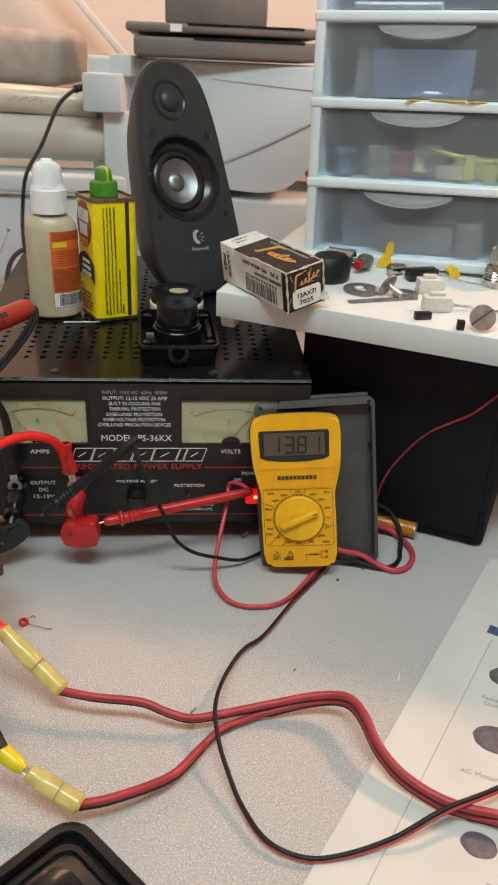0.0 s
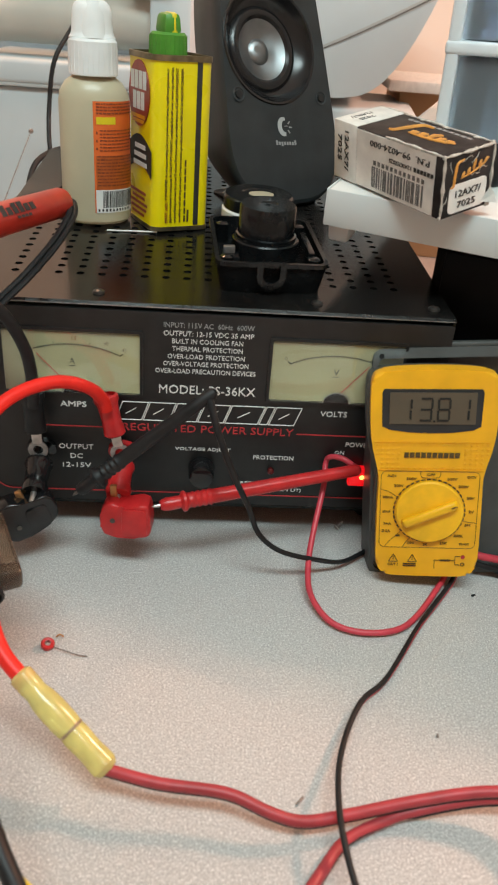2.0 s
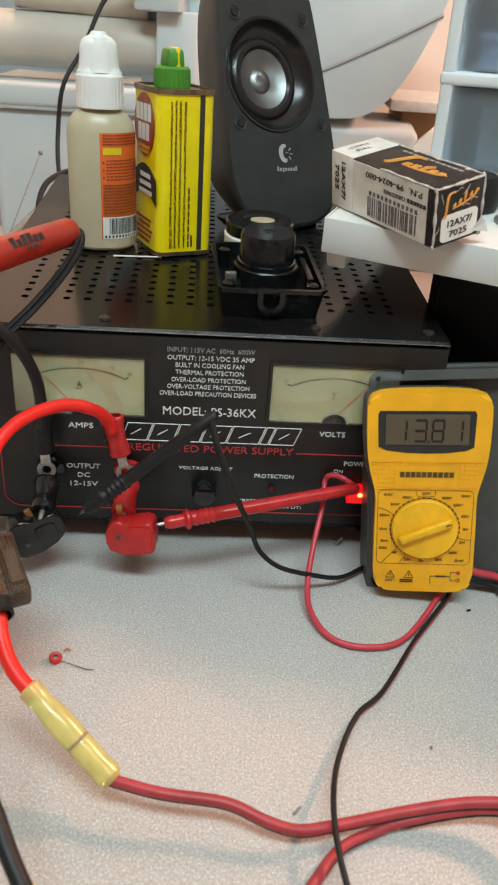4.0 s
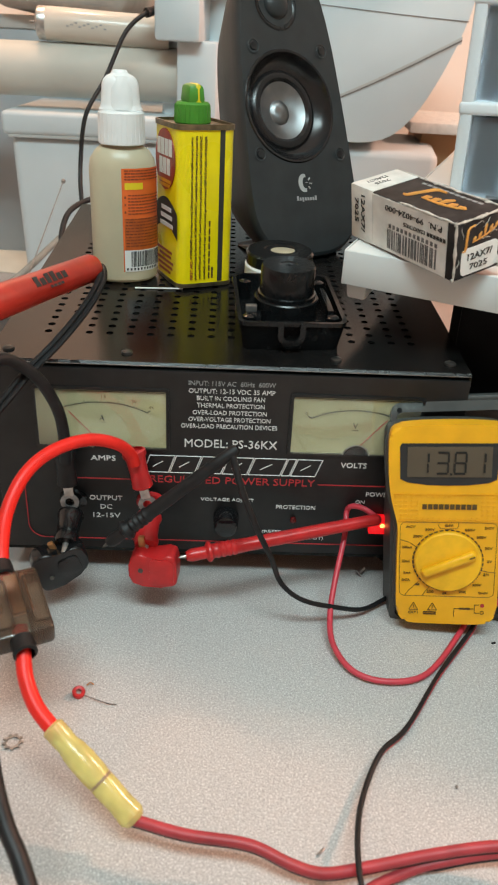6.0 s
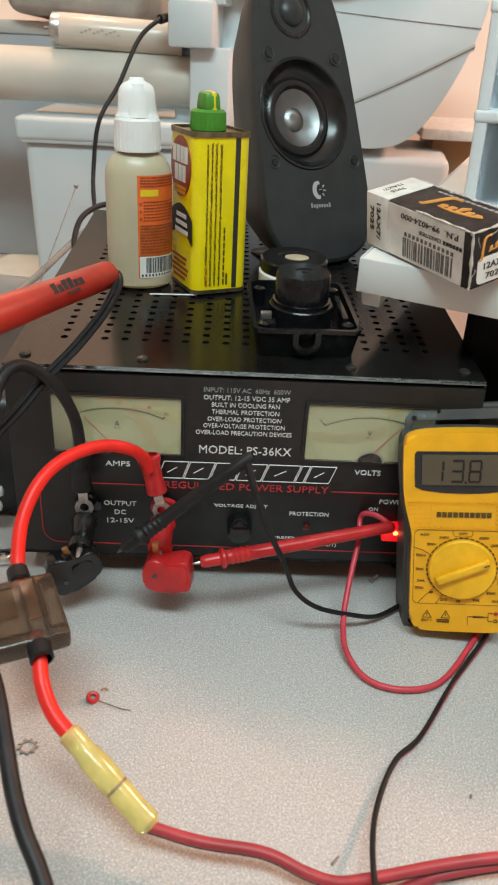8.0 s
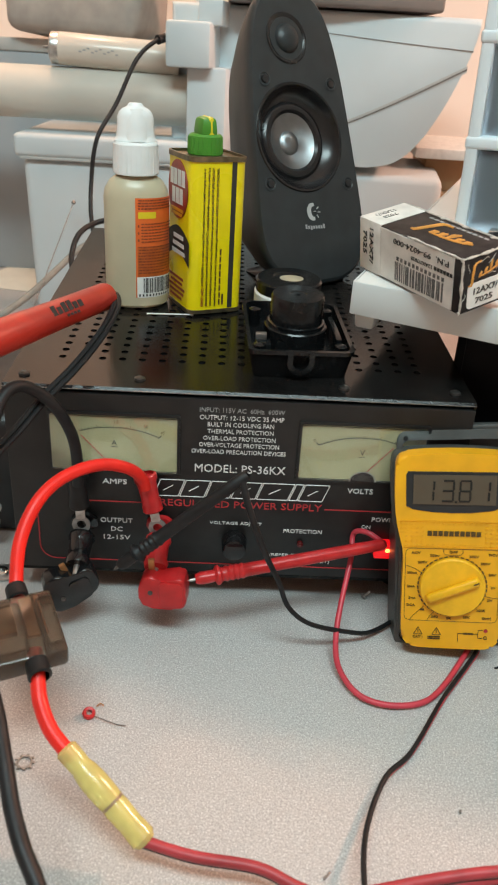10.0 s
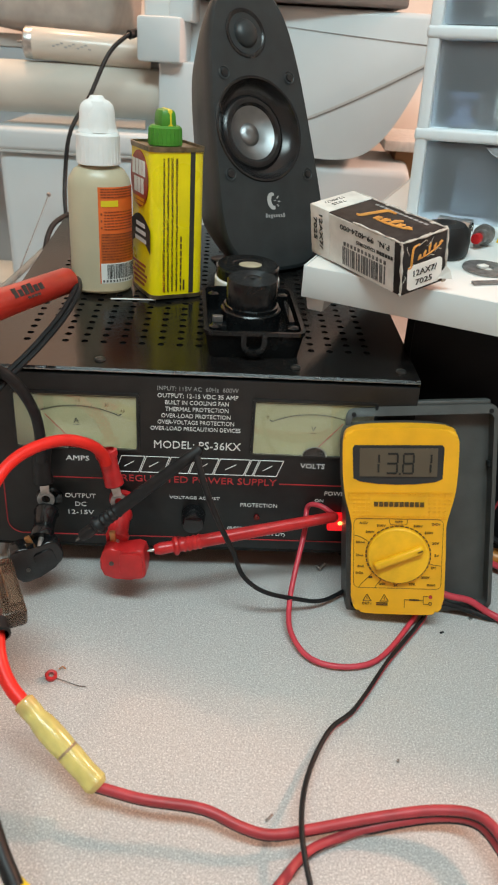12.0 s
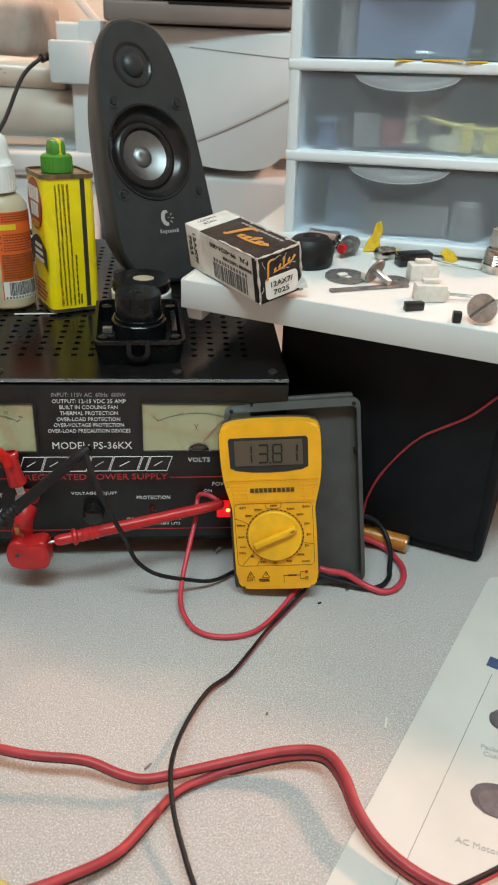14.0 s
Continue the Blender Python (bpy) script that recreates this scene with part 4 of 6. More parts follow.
    for ch, x in (("1", -0.0158), ("3", -0.0040), ("8", 0.0062), ("1", 0.0172)):
        bm = bmesh.new()
        for k in seg[ch]:
            cx, cy, cw, chh = cells[k]
            box(cw, chh, 0.0002, at=(x + cx + cy * 0.05, 0.1095 + cy, 0), bm=bm)
        if ch == "3":
            box(0.0013, 0.0013, 0.0002, at=(0.0012, 0.1090, 0), bm=bm)
        part("display_digit", bm, LCD_INK, bezel, m=pose(0, -0.0012, 0, 90), smooth=False)
    # ribbed band with maker's bar
    bm = bmesh.new()
    for r in range(6):
        for c in range(21):
            x = -0.0325 + c * 0.00325
            lim = 0.0310 + 0.0032 * r / 5
            if abs(x) < lim and (abs(x) > 0.0180 or r in (0, 5)):
                box(0.0018, 0.0007, 0.0013, 0.0004, at=(x, 0, 0.0780 + r * 0.0030), bm=bm)
    for z in (0.0768, 0.0950):
        box(0.062 + (0.006 if z > 0.09 else 0), 0.0005, 0.0004, at=(0, 0, z), bm=bm)
    part("grip_dots", bm, YELLOW, ob, m=pose(0, f, 0), smooth=False)
    bars([(-0.0150 + 0.0033 * i, 0.0852, 0.0027, 0.0034) for i in range(10)], BROWN_INK, ob, pose(0, f - 0.0001, 0, 90), "maker_bars")
    # selector
    DZ = 0.0498
    bm = bmesh.new()
    for k in range(40):
        a0, a1 = radians(9 * k), radians(9 * k + 6.2)
        q = [(r * math.cos(a), r * math.sin(a)) for r, a in ((0.0209, a0), (0.0217, a0), (0.0217, a1), (0.0209, a1))]
        bm.faces.new([bm.verts.new((x, y, 0.0003)) for x, y in q])
    part("dial_ring", bm, DARK_INK, ob, m=pose(0.0, f, DZ, 90), smooth=False)
    dial = part("selector_dial", lathe([(0.0205, 0), (0.0205, 0.0022), (0.0196, 0.0032), (0.010, 0.0036), (0, 0.0036)], 56), YELLOW_DIAL, ob, m=pose(0, f, DZ, 90))
    part("dial_grip", box(0.0365, 0.0062, 0.0046, 0.0018, at=(0, 0, 0.0030), taper=0.90, seg=3), YELLOW_DIAL, dial, m=pose(0, 0, 0, 0, 0, 24))
    part("dial_pointer", box(0.0035, 0.0007, 0.0003, at=(0.0150, 0, 0.0077)), BROWN_INK, dial, m=pose(0, 0, 0, 0, 0, 24))
    # printed lines and tiny legends
    pr = pose(0, f - 0.0001, 0, 90)
    bm = bmesh.new()
    fr = rounded(0.0582, 0.0520, 0.0035, 4, -0.0003, 0.0502)
    for (ax, az), (bx, bz) in zip(fr, fr[1:] + fr[:1]):
        sweep([(ax, 0, az), (bx, 0, bz)], 0.00014, 4, 1, bm=bm)
    for pts in ([(-0.0060, 0.0762), (-0.0052, 0.0722), (0.0048, 0.0722), (0.0056, 0.0762)], [(-0.0294, 0.0640), (-0.0240, 0.0622), (-0.0195, 0.0590)], [(-0.0260, 0.0243), (-0.0235, 0.0280), (-0.0170, 0.0350)], [(-0.0150, 0.0243), (-0.0130, 0.0280), (-0.0105, 0.0310)], [(0.0205, 0.0435), (0.0240, 0.0425), (0.0288, 0.0420)]):
        sweep([(x, 0, z) for x, z in pts], 0.00016, 4, 2, bm=bm)
    part("scale_lines", bm, BROWN_INK, ob, m=pose(0, f, 0), smooth=False)
    legends = [("OFF", 0.0, 0.0741, 0.0050), ("ACV", -0.0230, 0.0731, 0.0056), ("500V", -0.0113, 0.0713, 0.0058), ("200V", -0.0187, 0.0665, 0.0056), ("500V", 0.0127, 0.0713, 0.0058), ("200V", 0.0197, 0.0665, 0.0056),
               ("DCV", 0.0242, 0.0728, 0.0054), ("20V", 0.0243, 0.0588, 0.0044), ("2V", 0.0252, 0.0497, 0.0030), ("2M", 0.0235, 0.0405, 0.0032), ("200K", 0.0185, 0.0330, 0.0056), ("OHM", 0.0222, 0.0273, 0.0056),
               ("20K", 0.0098, 0.0277, 0.0044), ("2K", -0.0012, 0.0266, 0.0030), ("200", -0.0102, 0.0274, 0.0042), ("DCA", -0.0254, 0.0355, 0.0052), ("2mA", -0.0247, 0.0407, 0.0046), ("20mA", -0.0255, 0.0490, 0.0048), ("200mA", -0.0250, 0.0588, 0.0062), ("CAT I", -0.0205, 0.0120, 0.0062)]
    for body, x, z, wide in legends:
        lettering(body, wide, 0.0016, BROWN_INK, ob, pose(x, f - 0.0001, z, 90))
    bars([(-0.0182, 0.0318, 0.0026, 0.0014), (-0.0102, 0.0122, 0.0080, 0.0008), (-0.0102, 0.0108, 0.0080, 0.0008)], BROWN_INK, ob, pr, "scale_bars")
    bm = bmesh.new()
    for x in (-0.0203, -0.0086):
        q = [(x - 0.0028, 0.0140), (x + 0.0028, 0.0140), (x, 0.0192)]
        for (ax, az), (bx, bz) in zip(q, q[1:] + q[:1]):
            sweep([(ax, 0, az), (bx, 0, bz)], 0.00022, 4, 1, bm=bm)
        box(0.0005, 0.0003, 0.0022, at=(x, 0, 0.0153), bm=bm)
    for x, z, w, h in ((0.0050, 0.0125, 0.0003, 0.006), (0.0070, 0.0155, 0.004, 0.0003), (0.0115, 0.0155, 0.0065, 0.0012), (0.0160, 0.0155, 0.003, 0.0003), (0.0176, 0.0155, 0.0003, 0.006), (0.019, 0.0185, 0.003, 0.0003), (0.019, 0.0125, 0.003, 0.0003)):
        box(w, 0.0003, h, at=(x, 0, z - h / 2), bm=bm)
    part("warning_marks", bm, BROWN_INK, ob, m=pose(0, f, 0), smooth=False)
    part("red_mark", lathe([(0.0013, 0), (0.0013, 0.0003), (0, 0.0003)], 12), RED_INK, ob, m=pose(0.0222, f, 0.0182, 90))
    part("red_mark", lathe([(0.0013, 0), (0.0013, 0.0003), (0.0009, 0.0003), (0.0009, 0)], 12), BROWN_INK, ob, m=pose(0.0222, f, 0.0130, 90))
    return ob


multimeter()

# ---- shelf with its clutter ----
SZ, SLOPE = 0.214, 0.078


def shelf_z(y):
    """Height of the slightly tilted shelf at the depth y."""
    return SZ + SLOPE * (y - 0.046)


TILT = pose(0, 0, 0, math.degrees(math.atan(SLOPE)))
SHELF_M = pose(0.067, 0.046, SZ) @ TILT @ pose(0, 0, 0, 0, 0, -24.6)   # x runs along the front edge, y towards the back
rs = empty("riser_shelf", SHELF_M, "white melamine riser shelf standing over a black box", "shelf")
part("board", box(0.75, 0.42, 0.0215, 0.0008, at=(0.376, 0.211, -0.0215)), SHELF, rs)
part("front_edge_band", box(0.751, 0.0012, 0.0212, 0.0004, at=(0.3755, 0.0, -0.0213)), SHELF_EDGE, rs)
part("side_edge_band", box(0.0012, 0.42, 0.0212, 0.0004, at=(0.0, 0.211, -0.0213)), SHELF_EDGE, rs)

part("corner_foot", box(0.012, 0.020, 0.010, 0.002, at=(0.009, 0.014, -0.0316), taper=1.15), SHELF_EDGE, rs, "white plastic corner foot")


def on_shelf(x, y, yaw=0.0):
    """A pose on the shelf at the desk's x and y."""
    return pose(x, y, shelf_z(y) + 0.0004) @ TILT @ pose(0, 0, 0, 0, 0, yaw)


# black box below the shelf
BW = 0.183
bb = empty("black_speaker_box", pose(0.306, -0.018, 0, 0, 0, -28.5), "black vinyl-covered loudspeaker box standing under the shelf", "speaker box")
part("cabinet", box(BW, 0.24, 0.184, 0.006, at=(-BW / 2, 0.12, 0.0005), seg=3), BLACK_BOX, bb)
part("grille_frame", box(BW - 0.015, 0.004, 0.165, 0.0015, at=(-BW / 2, -0.002, 0.012)), BLACK_BOX, bb)


def tube_box():
    w, d, h = 0.0350, 0.092, 0.0330
    m = pose(0.1205, -0.0060, shelf_z(0.0) + 0.0004) @ TILT @ pose(0, 0, 0, 0, 0, 30) @ pose(0, 0, 0, 0, -9, 0)
    ob = empty("cardboard_tube_box", m, "worn black and white cardboard vacuum tube box with orange script", "box")
    bm = box(w, d, h, 0.0007, at=(w / 2, d / 2, 0))
    part("carton", bm, BOX_BLACK, ob)
    part("white_end_band", box(w + 0.0006, 0.021, h + 0.0006, 0.0006, at=(w / 2, d - 0.0105, -0.0001)), BOX_WHITE, ob)
    part("white_side", box(0.0006, d - 0.028, h - 0.0015, at=(-0.0002, (d - 0.021) / 2 + 0.003, 0.0008)), BOX_WHITE, ob)
    bm = bmesh.new()
    for a, b in (((0, 0, h), (w, 0, h)), ((0, 0, 0), (0, 0, h)), ((w, 0, 0), (w, 0, h)), ((0, 0, h), (0, d * 0.5, h)), ((w, 0, h), (w, d, h))):
        a, b = Vector(a), Vector(b)
        sweep([a.lerp(b, t) + Vector((0.0002 * math.sin(9 * t), 0.0002 * math.cos(7 * t), 0)) for t in np.linspace(0, 1, 7)], [0.0003, 0.0009, 0.0004, 0.0012, 0.0005, 0.0010, 0.0004], 5, 2, bm=bm)
    for q, r in (((w, 0, 0.001), 0.0022), ((w, 0.001, h), 0.0016), ((0, 0, h), 0.0013), ((0, 0, 0.001), 0.0012), ((w * 0.62, 0, h), 0.0011)):
        box(r * 1.5, r * 1.2, r * 1.6, r * 0.4, at=(q[0] - r * 0.3, q[1] + r * 0.25, q[2] - r * 0.8), bm=bm)
    part("worn_edges", bm, WORN_EDGE, ob)
    bm = bmesh.new()
    rng = random.Random(21)
    for x, z, a, n in ((0.004, 0.030, -60, 5), (0.012, 0.0285, -35, 6), (0.024, 0.031, -110, 5), (0.031, 0.022, -150, 5), (0.003, 0.012, -80, 4), (0.019, 0.0205, 10, 5)):
        pts = [(x, 0, z)]
        for k in range(n):
            a += rng.uniform(-50, 50)
            x, z = x + 0.0014 * math.cos(radians(a)), z + 0.0014 * math.sin(radians(a))
            pts.append((min(max(x, 0.001), w - 0.001), 0, min(max(z, 0.001), h - 0.001)))
        sweep(pts, [0.00012, 0.0003, 0.0002, 0.00028, 0.0001], 4, 1, bm=bm)
    for y, x, L in ((0.010, w, 0.006), (0.031, w, 0.009), (0.052, w, 0.005)):
        sweep([(x - 0.0002, y, h), (x - 0.0016, y + L * 0.5, h + 0.0001), (x - 0.0002, y + L, h)], [0.0002, 0.0007, 0.0002], 5, 3, bm=bm)
    part("card_cracks", bm, WORN_EDGE, ob)
    part("front_label", prism(rounded(0.027, 0.0155, 0.003, 4, w * 0.52, 0.0095), 0.0003), WHITE_LABEL, ob, m=pose(0, -0.0004, 0))
    lettering("12AX7/", 0.018, 0.0038, DARK_INK, ob, pose(w * 0.52, -0.0006, 0.0120, 90))
    lettering("7025", 0.013, 0.0036, DARK_INK, ob, pose(w * 0.50, -0.0006, 0.0060, 90))
    def scroll(m, k):
        """A flowing orange flourish: one tall hooked stroke, short slanted curls and a tall back stroke."""
        bm = bmesh.new()
        sweep([(k * x, k * z, 0) for x, z in ((-0.0118, -0.0050), (-0.0100, -0.0046), (-0.0086, 0.0010), (-0.0070, 0.0052), (-0.0030, 0.0058))], [k * 0.0004, k * 0.0007, k * 0.0007, k * 0.0004], 6, 4, bm=bm)
        for i, tall in enumerate((0.0026, 0.0030, 0.0052, 0.0030, 0.0026)):
            x, z = -0.0050 + 0.0036 * i, -0.0028 + 0.0005 * i
            sweep([(k * (x + 0.0003), k * z, 0), (k * (x + 0.0010), k * (z + tall * 0.5), 0), (k * (x + 0.0022), k * (z + tall), 0)], [k * 0.0003, k * 0.0008, k * 0.0004], 6, 4, bm=bm)
        sweep([(k * x, k * z, 0) for x, z in ((-0.0052, -0.0026), (0.002, -0.0022), (0.0085, -0.0008), (0.0125, 0.0012))], [k * 0.0003, k * 0.0005, k * 0.0003], 6, 4, bm=bm)
        return part("scroll", bm, ORANGE_INK, ob, "orange hand-drawn scroll line", m=m)
    scroll(pose(w * 0.50, -0.0003, 0.0235, 90, 0, 0) @ pose(0, 0, 0, 0, 0, 8), 1.12)
    scroll(pose(w * 0.50, 0.034, h + 0.0002, 0, 0, -94), 1.75)
    lettering("12AX7/", 0.0150, 0.0034, DARK_INK, ob, pose(w * 0.42, d - 0.0065, h + 0.0005, 0, 0, 180))
    lettering("7025", 0.0105, 0.0034, DARK_INK, ob, pose(w * 0.40, d - 0.0125, h + 0.0005, 0, 0, 180))
    bars([(0.030, 0.012 + i * 0.0046, 0.0018, 0.0033) for i in range(11)], GREY_INK, ob, pose(0, 0, h), "top_bars")
    side = pose(-0.0006, 0, 0, 90, 0, -90)
    rng = random.Random(2)
    rows, y = [], -0.056
    while y < -0.012:
        w2 = rng.choice((0.0005, 0.0008, 0.0012, 0.0016))
        rows.append((y, 0.0030, w2, 0.0118))
        y += w2 + rng.choice((0.0005, 0.0008, 0.0012))
    rows += [(-0.054 + i * 0.0036, 0.0158, 0.0020, 0.0024) for i in range(12)]
    bars(rows, WORN_PRINT, ob, side, "side_print")
    flip = pose(0, 0, 0, 0, 0, 180)
    lettering("P.N.  99-4024-000", 0.0480, 0.0034, DARK_INK, ob, side @ pose(-0.0345, 0.0272, 0.0001) @ flip)
    lettering("12AX7/7025", 0.0180, 0.0023, DARK_INK, ob, side @ pose(-0.0330, 0.0215, 0.0001) @ flip)
    bars([(-0.0210 + 0.0026 * i, 0.0204, 0.0020, 0.0023) for i in range(6)], DARK_INK, ob, side, "maker_bars")
    lettering("12AX7/", 0.0225, 0.0034, DARK_INK, ob, side @ pose(-0.0795, 0.0175, 0.0002, 0, 0, -90))
    lettering("7025", 0.0150, 0.0034, DARK_INK, ob, side @ pose(-0.0858, 0.0185, 0.0002, 0, 0, -90))
    bm = bmesh.new()
    fl = [bm.verts.new(q) for q in ((w * 0.80, -0.0006, 0.0035), (w + 0.0015, -0.0050, 0.0020), (w + 0.0026, -0.0020, 0.0062), (w + 0.0002, -0.0004, 0.0100))]
    bm.faces.new(fl)
    bmesh.ops.solidify(bm, geom=bm.faces[:], thickness=0.0005)
    part("torn_flap", bm, WHITE_LABEL, ob, "torn curling corner of the label", smooth=False)
    return ob


tube_box()


def drawer_unit():
    m = pose(0.1530, 0.1535, shelf_z(0.1525) + 0.0006, 0, -1.0, -22)
    ob = empty("drawer_tower", m, "white plastic drawer tower with frosted clear drawers on the shelf", "drawers")
    W, D, P, N, T = 0.186, 0.19, 0.0665, 5, 0.009
    Z0 = 0.0040
    for k, x in enumerate((T / 2 + 0.001, W - T / 2 - 0.001)):
        part("side_wall", box(T, D, N * P + Z0 + 0.004, 0.0022, at=(x, D / 2, 0)), DRAWER_FRAME, ob)
    part("back_wall", box(W - 2 * T, 0.003, N * P + Z0, at=(W / 2, D - 0.003, 0)), DRAWER_FRAME, ob)
    for k in range(N + 1):
        part("divider", box(W, D - 0.004, 0.0085 if 0 < k < N else 0.0092, 0.0024, at=(W / 2, D / 2 - 0.003, Z0 - 0.0085 + k * P), seg=3), DRAWER_FRAME, ob)
    for k in range(N):
        z = Z0 + k * P + 0.001
        iw, ih = W - 2 * T - 0.003, P - 0.0105
        dr = part("drawer", box(iw, 0.0014, ih, 0.0005, at=(W / 2, 0.004, z)), DRAWER, ob, "frosted clear drawer")
        bm = bmesh.new()
        box(iw, D - 0.02, 0.0012, at=(W / 2, D / 2, z), bm=bm)
        for x in (T + 0.003, W - T - 0.003):
            box(0.0012, D - 0.02, ih * 0.9, at=(x, D / 2, z), bm=bm)
        part("drawer_tub", bm, TUB, dr, smooth=False).visible_shadow = False
        dr.visible_shadow = False
        # scooped pull: a curved lip hanging from the top edge
        bm = bmesh.new()
        cols = 18
        front, back = [], []
        for i in range(cols + 1):
            t = -1 + 2 * i / cols
            x = W / 2 + t * 0.040
            drop = 0.0100 * max(0.0, 1 - t * t) ** 0.6
            bulge = 0.011 * (1 - t * t)
            front.append([bm.verts.new((x, 0.003 - bulge * math.sin(math.pi * 0.5 * s), z + ih - drop * (1 - math.cos(math.pi * 0.5 * s)) - 0.001)) for s in (0, 0.33, 0.66, 1.0)] + [bm.verts.new((x, 0.004 - bulge * 0.25, z + ih - drop - 0.002))])
        for a, b in zip(front, front[1:]):
            for p in range(4):
                bm.faces.new((a[p], a[p + 1], b[p + 1], b[p]))
        lip = part("pull_lip", bm, HANDLE_CLEAR, dr)
        rim = []
        for i in range(cols + 1):
            t = -1 + 2 * i / cols
            rim.append((W / 2 + t * 0.040, 0.003 - 0.011 * (1 - t * t), z + ih - 0.0100 * max(0.0, 1 - t * t) ** 0.6 - 0.001))
        part("lip_rim", sweep(rim, 0.0004, 6, 1), HANDLE_CLEAR, lip, smooth=True)
    return ob


drawer_unit()

# parts seen dimly in the drawers
def in_drawer(name, level, x, y, bm, material, label, category, yaw=0.0, lift=0.0026):
    m = pose(0.1530, 0.1535, shelf_z(0.1525) + 0.0006, 0, -1.0, -22) @ pose(x, y, 0.0040 + level * 0.0665 + lift, 0, 0, yaw)
    tagged(link(name, bm, material, m=m), label, category, group="parts in the drawers")


in_drawer("plastic_case", 2, 0.093, 0.036, box(0.085, 0.05, 0.036, 0.002), mat("slate_plastic", (0.10, 0.13, 0.2), 0.5), "slate blue plastic case inside the frosted drawer", "case")
in_drawer("black_adapter", 2, 0.150, 0.05, box(0.05, 0.06, 0.04, 0.004), BLACK_PLASTIC, "black adapter inside the frosted drawer", "adapter")
in_drawer("jar_cap", 2, 0.024, 0.013, lathe([(0, 0), (0.006, 0), (0.006, 0.006), (0, 0.007)], 16), BLACK_PLASTIC, "small black round cap in the drawer", "cap")
in_drawer("red_housing", 1, 0.085, 0.04, box(0.045, 0.03, 0.022, 0.004), mat("faded_red", (0.35, 0.10, 0.10), 0.5), "faded red plastic housing inside the drawer", "housing")
in_drawer("cream_spool", 1, 0.098, 0.02, lathe([(0, 0), (0.008, 0), (0.008, 0.002), (0.005, 0.003), (0.005, 0.016), (0.008, 0.017), (0, 0.019)], 18), OLD_CREAM, "cream plastic spool inside the drawer", "spool", 0, 0.008)
in_drawer("tan_bracket", 1, 0.145, 0.045, box(0.04, 0.03, 0.02, 0.003), mat("tan_plastic", (0.45, 0.40, 0.26), 0.5), "tan plastic bracket inside the drawer", "bracket", 12)
in_drawer("grey_plug", 1, 0.045, 0.05, box(0.035, 0.03, 0.024, 0.005), SLAB, "dark grey plug inside the drawer", "plug", 20)
in_drawer("blue_grey_tin", 0, 0.05, 0.06, box(0.04, 0.05, 0.04, 0.003), mat("blue_grey_tin", (0.15, 0.18, 0.22), 0.4), "blue-grey tin inside the lowest drawer", "tin")
in_drawer("dark_transformer", 0, 0.135, 0.06, box(0.06, 0.05, 0.03, 0.003), SLAB, "dark transformer inside the lowest drawer", "transformer")
in_drawer("steel_bolt", 2, 0.036, 0.013, sweep([(0, 0, 0.003), (0.010, 0.002, 0.006), (0.018, 0.002, 0.007)], [0.003, 0.002, 0.004], 10), DARK_SCREW, "dark steel bolt inside the drawer", "bolt")
in_drawer("steel_bolt", 2, 0.135, 0.012, sweep([(0, 0, 0.003), (0.008, 0.003, 0.004)], 0.003, 10), DARK_SCREW, "dark steel bolt inside the drawer", "bolt")
# White rod that stands in for a bright glint behind the drawer front.
in_drawer("white_stick", 2, 0.108, 0.011, sweep([(-0.012, 0, 0.003), (0.012, 0.002, 0.003)], 0.0013, 8, 1), WHITE_CAP, "thin white rod standing in for a glint in the drawer", "stick")


DEEP_BLUE = mat("dusty_blue", (0.09, 0.12, 0.20), 0.6)
in_drawer("blue_reel", 1, 0.030, 0.022, lathe([(0, 0), (0.011, 0), (0.011, 0.004), (0.007, 0.005), (0.007, 0.017), (0.011, 0.018), (0.011, 0.022), (0, 0.022)], 20), DEEP_BLUE, "dusty blue wire reel inside the drawer", "reel")
in_drawer("dark_relay", 1, 0.062, 0.022, box(0.022, 0.020, 0.026, 0.002), SLAB, "dark relay block inside the drawer", "relay", 10)
in_drawer("tan_clip", 1, 0.128, 0.022, box(0.030, 0.012, 0.012, 0.002), OLD_CREAM, "tan plastic clip inside the drawer", "clip", -12)
in_drawer("yellow_tie", 1, 0.150, 0.012, sweep([(-0.045, 0, 0.026), (-0.02, 0.002, 0.020), (0.005, 0.003, 0.017), (0.026, 0, 0.019)], [0.0012, 0.0022, 0.0018, 0.0024], 8), OLD_YELLOW, "dull yellow plastic strip inside the drawer", "strip")
in_drawer("yellow_bracket", 1, 0.142, 0.012, box(0.009, 0.003, 0.022, 0.001), OLD_YELLOW, "dull yellow upright bracket inside the drawer", "bracket", 10)
in_drawer("yellow_bracket", 1, 0.160, 0.014, box(0.012, 0.003, 0.014, 0.001), OLD_YELLOW, "dull yellow bracket lying inside the drawer", "bracket", -20)
in_drawer("dark_bobbin", 1, 0.105, 0.030, box(0.030, 0.02, 0.044, 0.006), SLAB, "dark upright bobbin inside the drawer", "bobbin", 14)
in_drawer("grey_brick", 0, 0.100, 0.030, box(0.070, 0.030, 0.024, 0.003), SLAB, "dark grey adapter inside the lowest drawer", "adapter", 4)
in_drawer("glass_jar", 0, 0.150, 0.024, lathe([(0, 0), (0.012, 0), (0.013, 0.002), (0.013, 0.026), (0.010, 0.030), (0, 0.030)], 22), SLAB, "dark jar inside the lowest drawer", "jar")
in_drawer("dark_clamp", 2, 0.040, 0.030, box(0.014, 0.02, 0.040, 0.003), SLAB, "dark upright clamp inside the drawer", "clamp", 15)
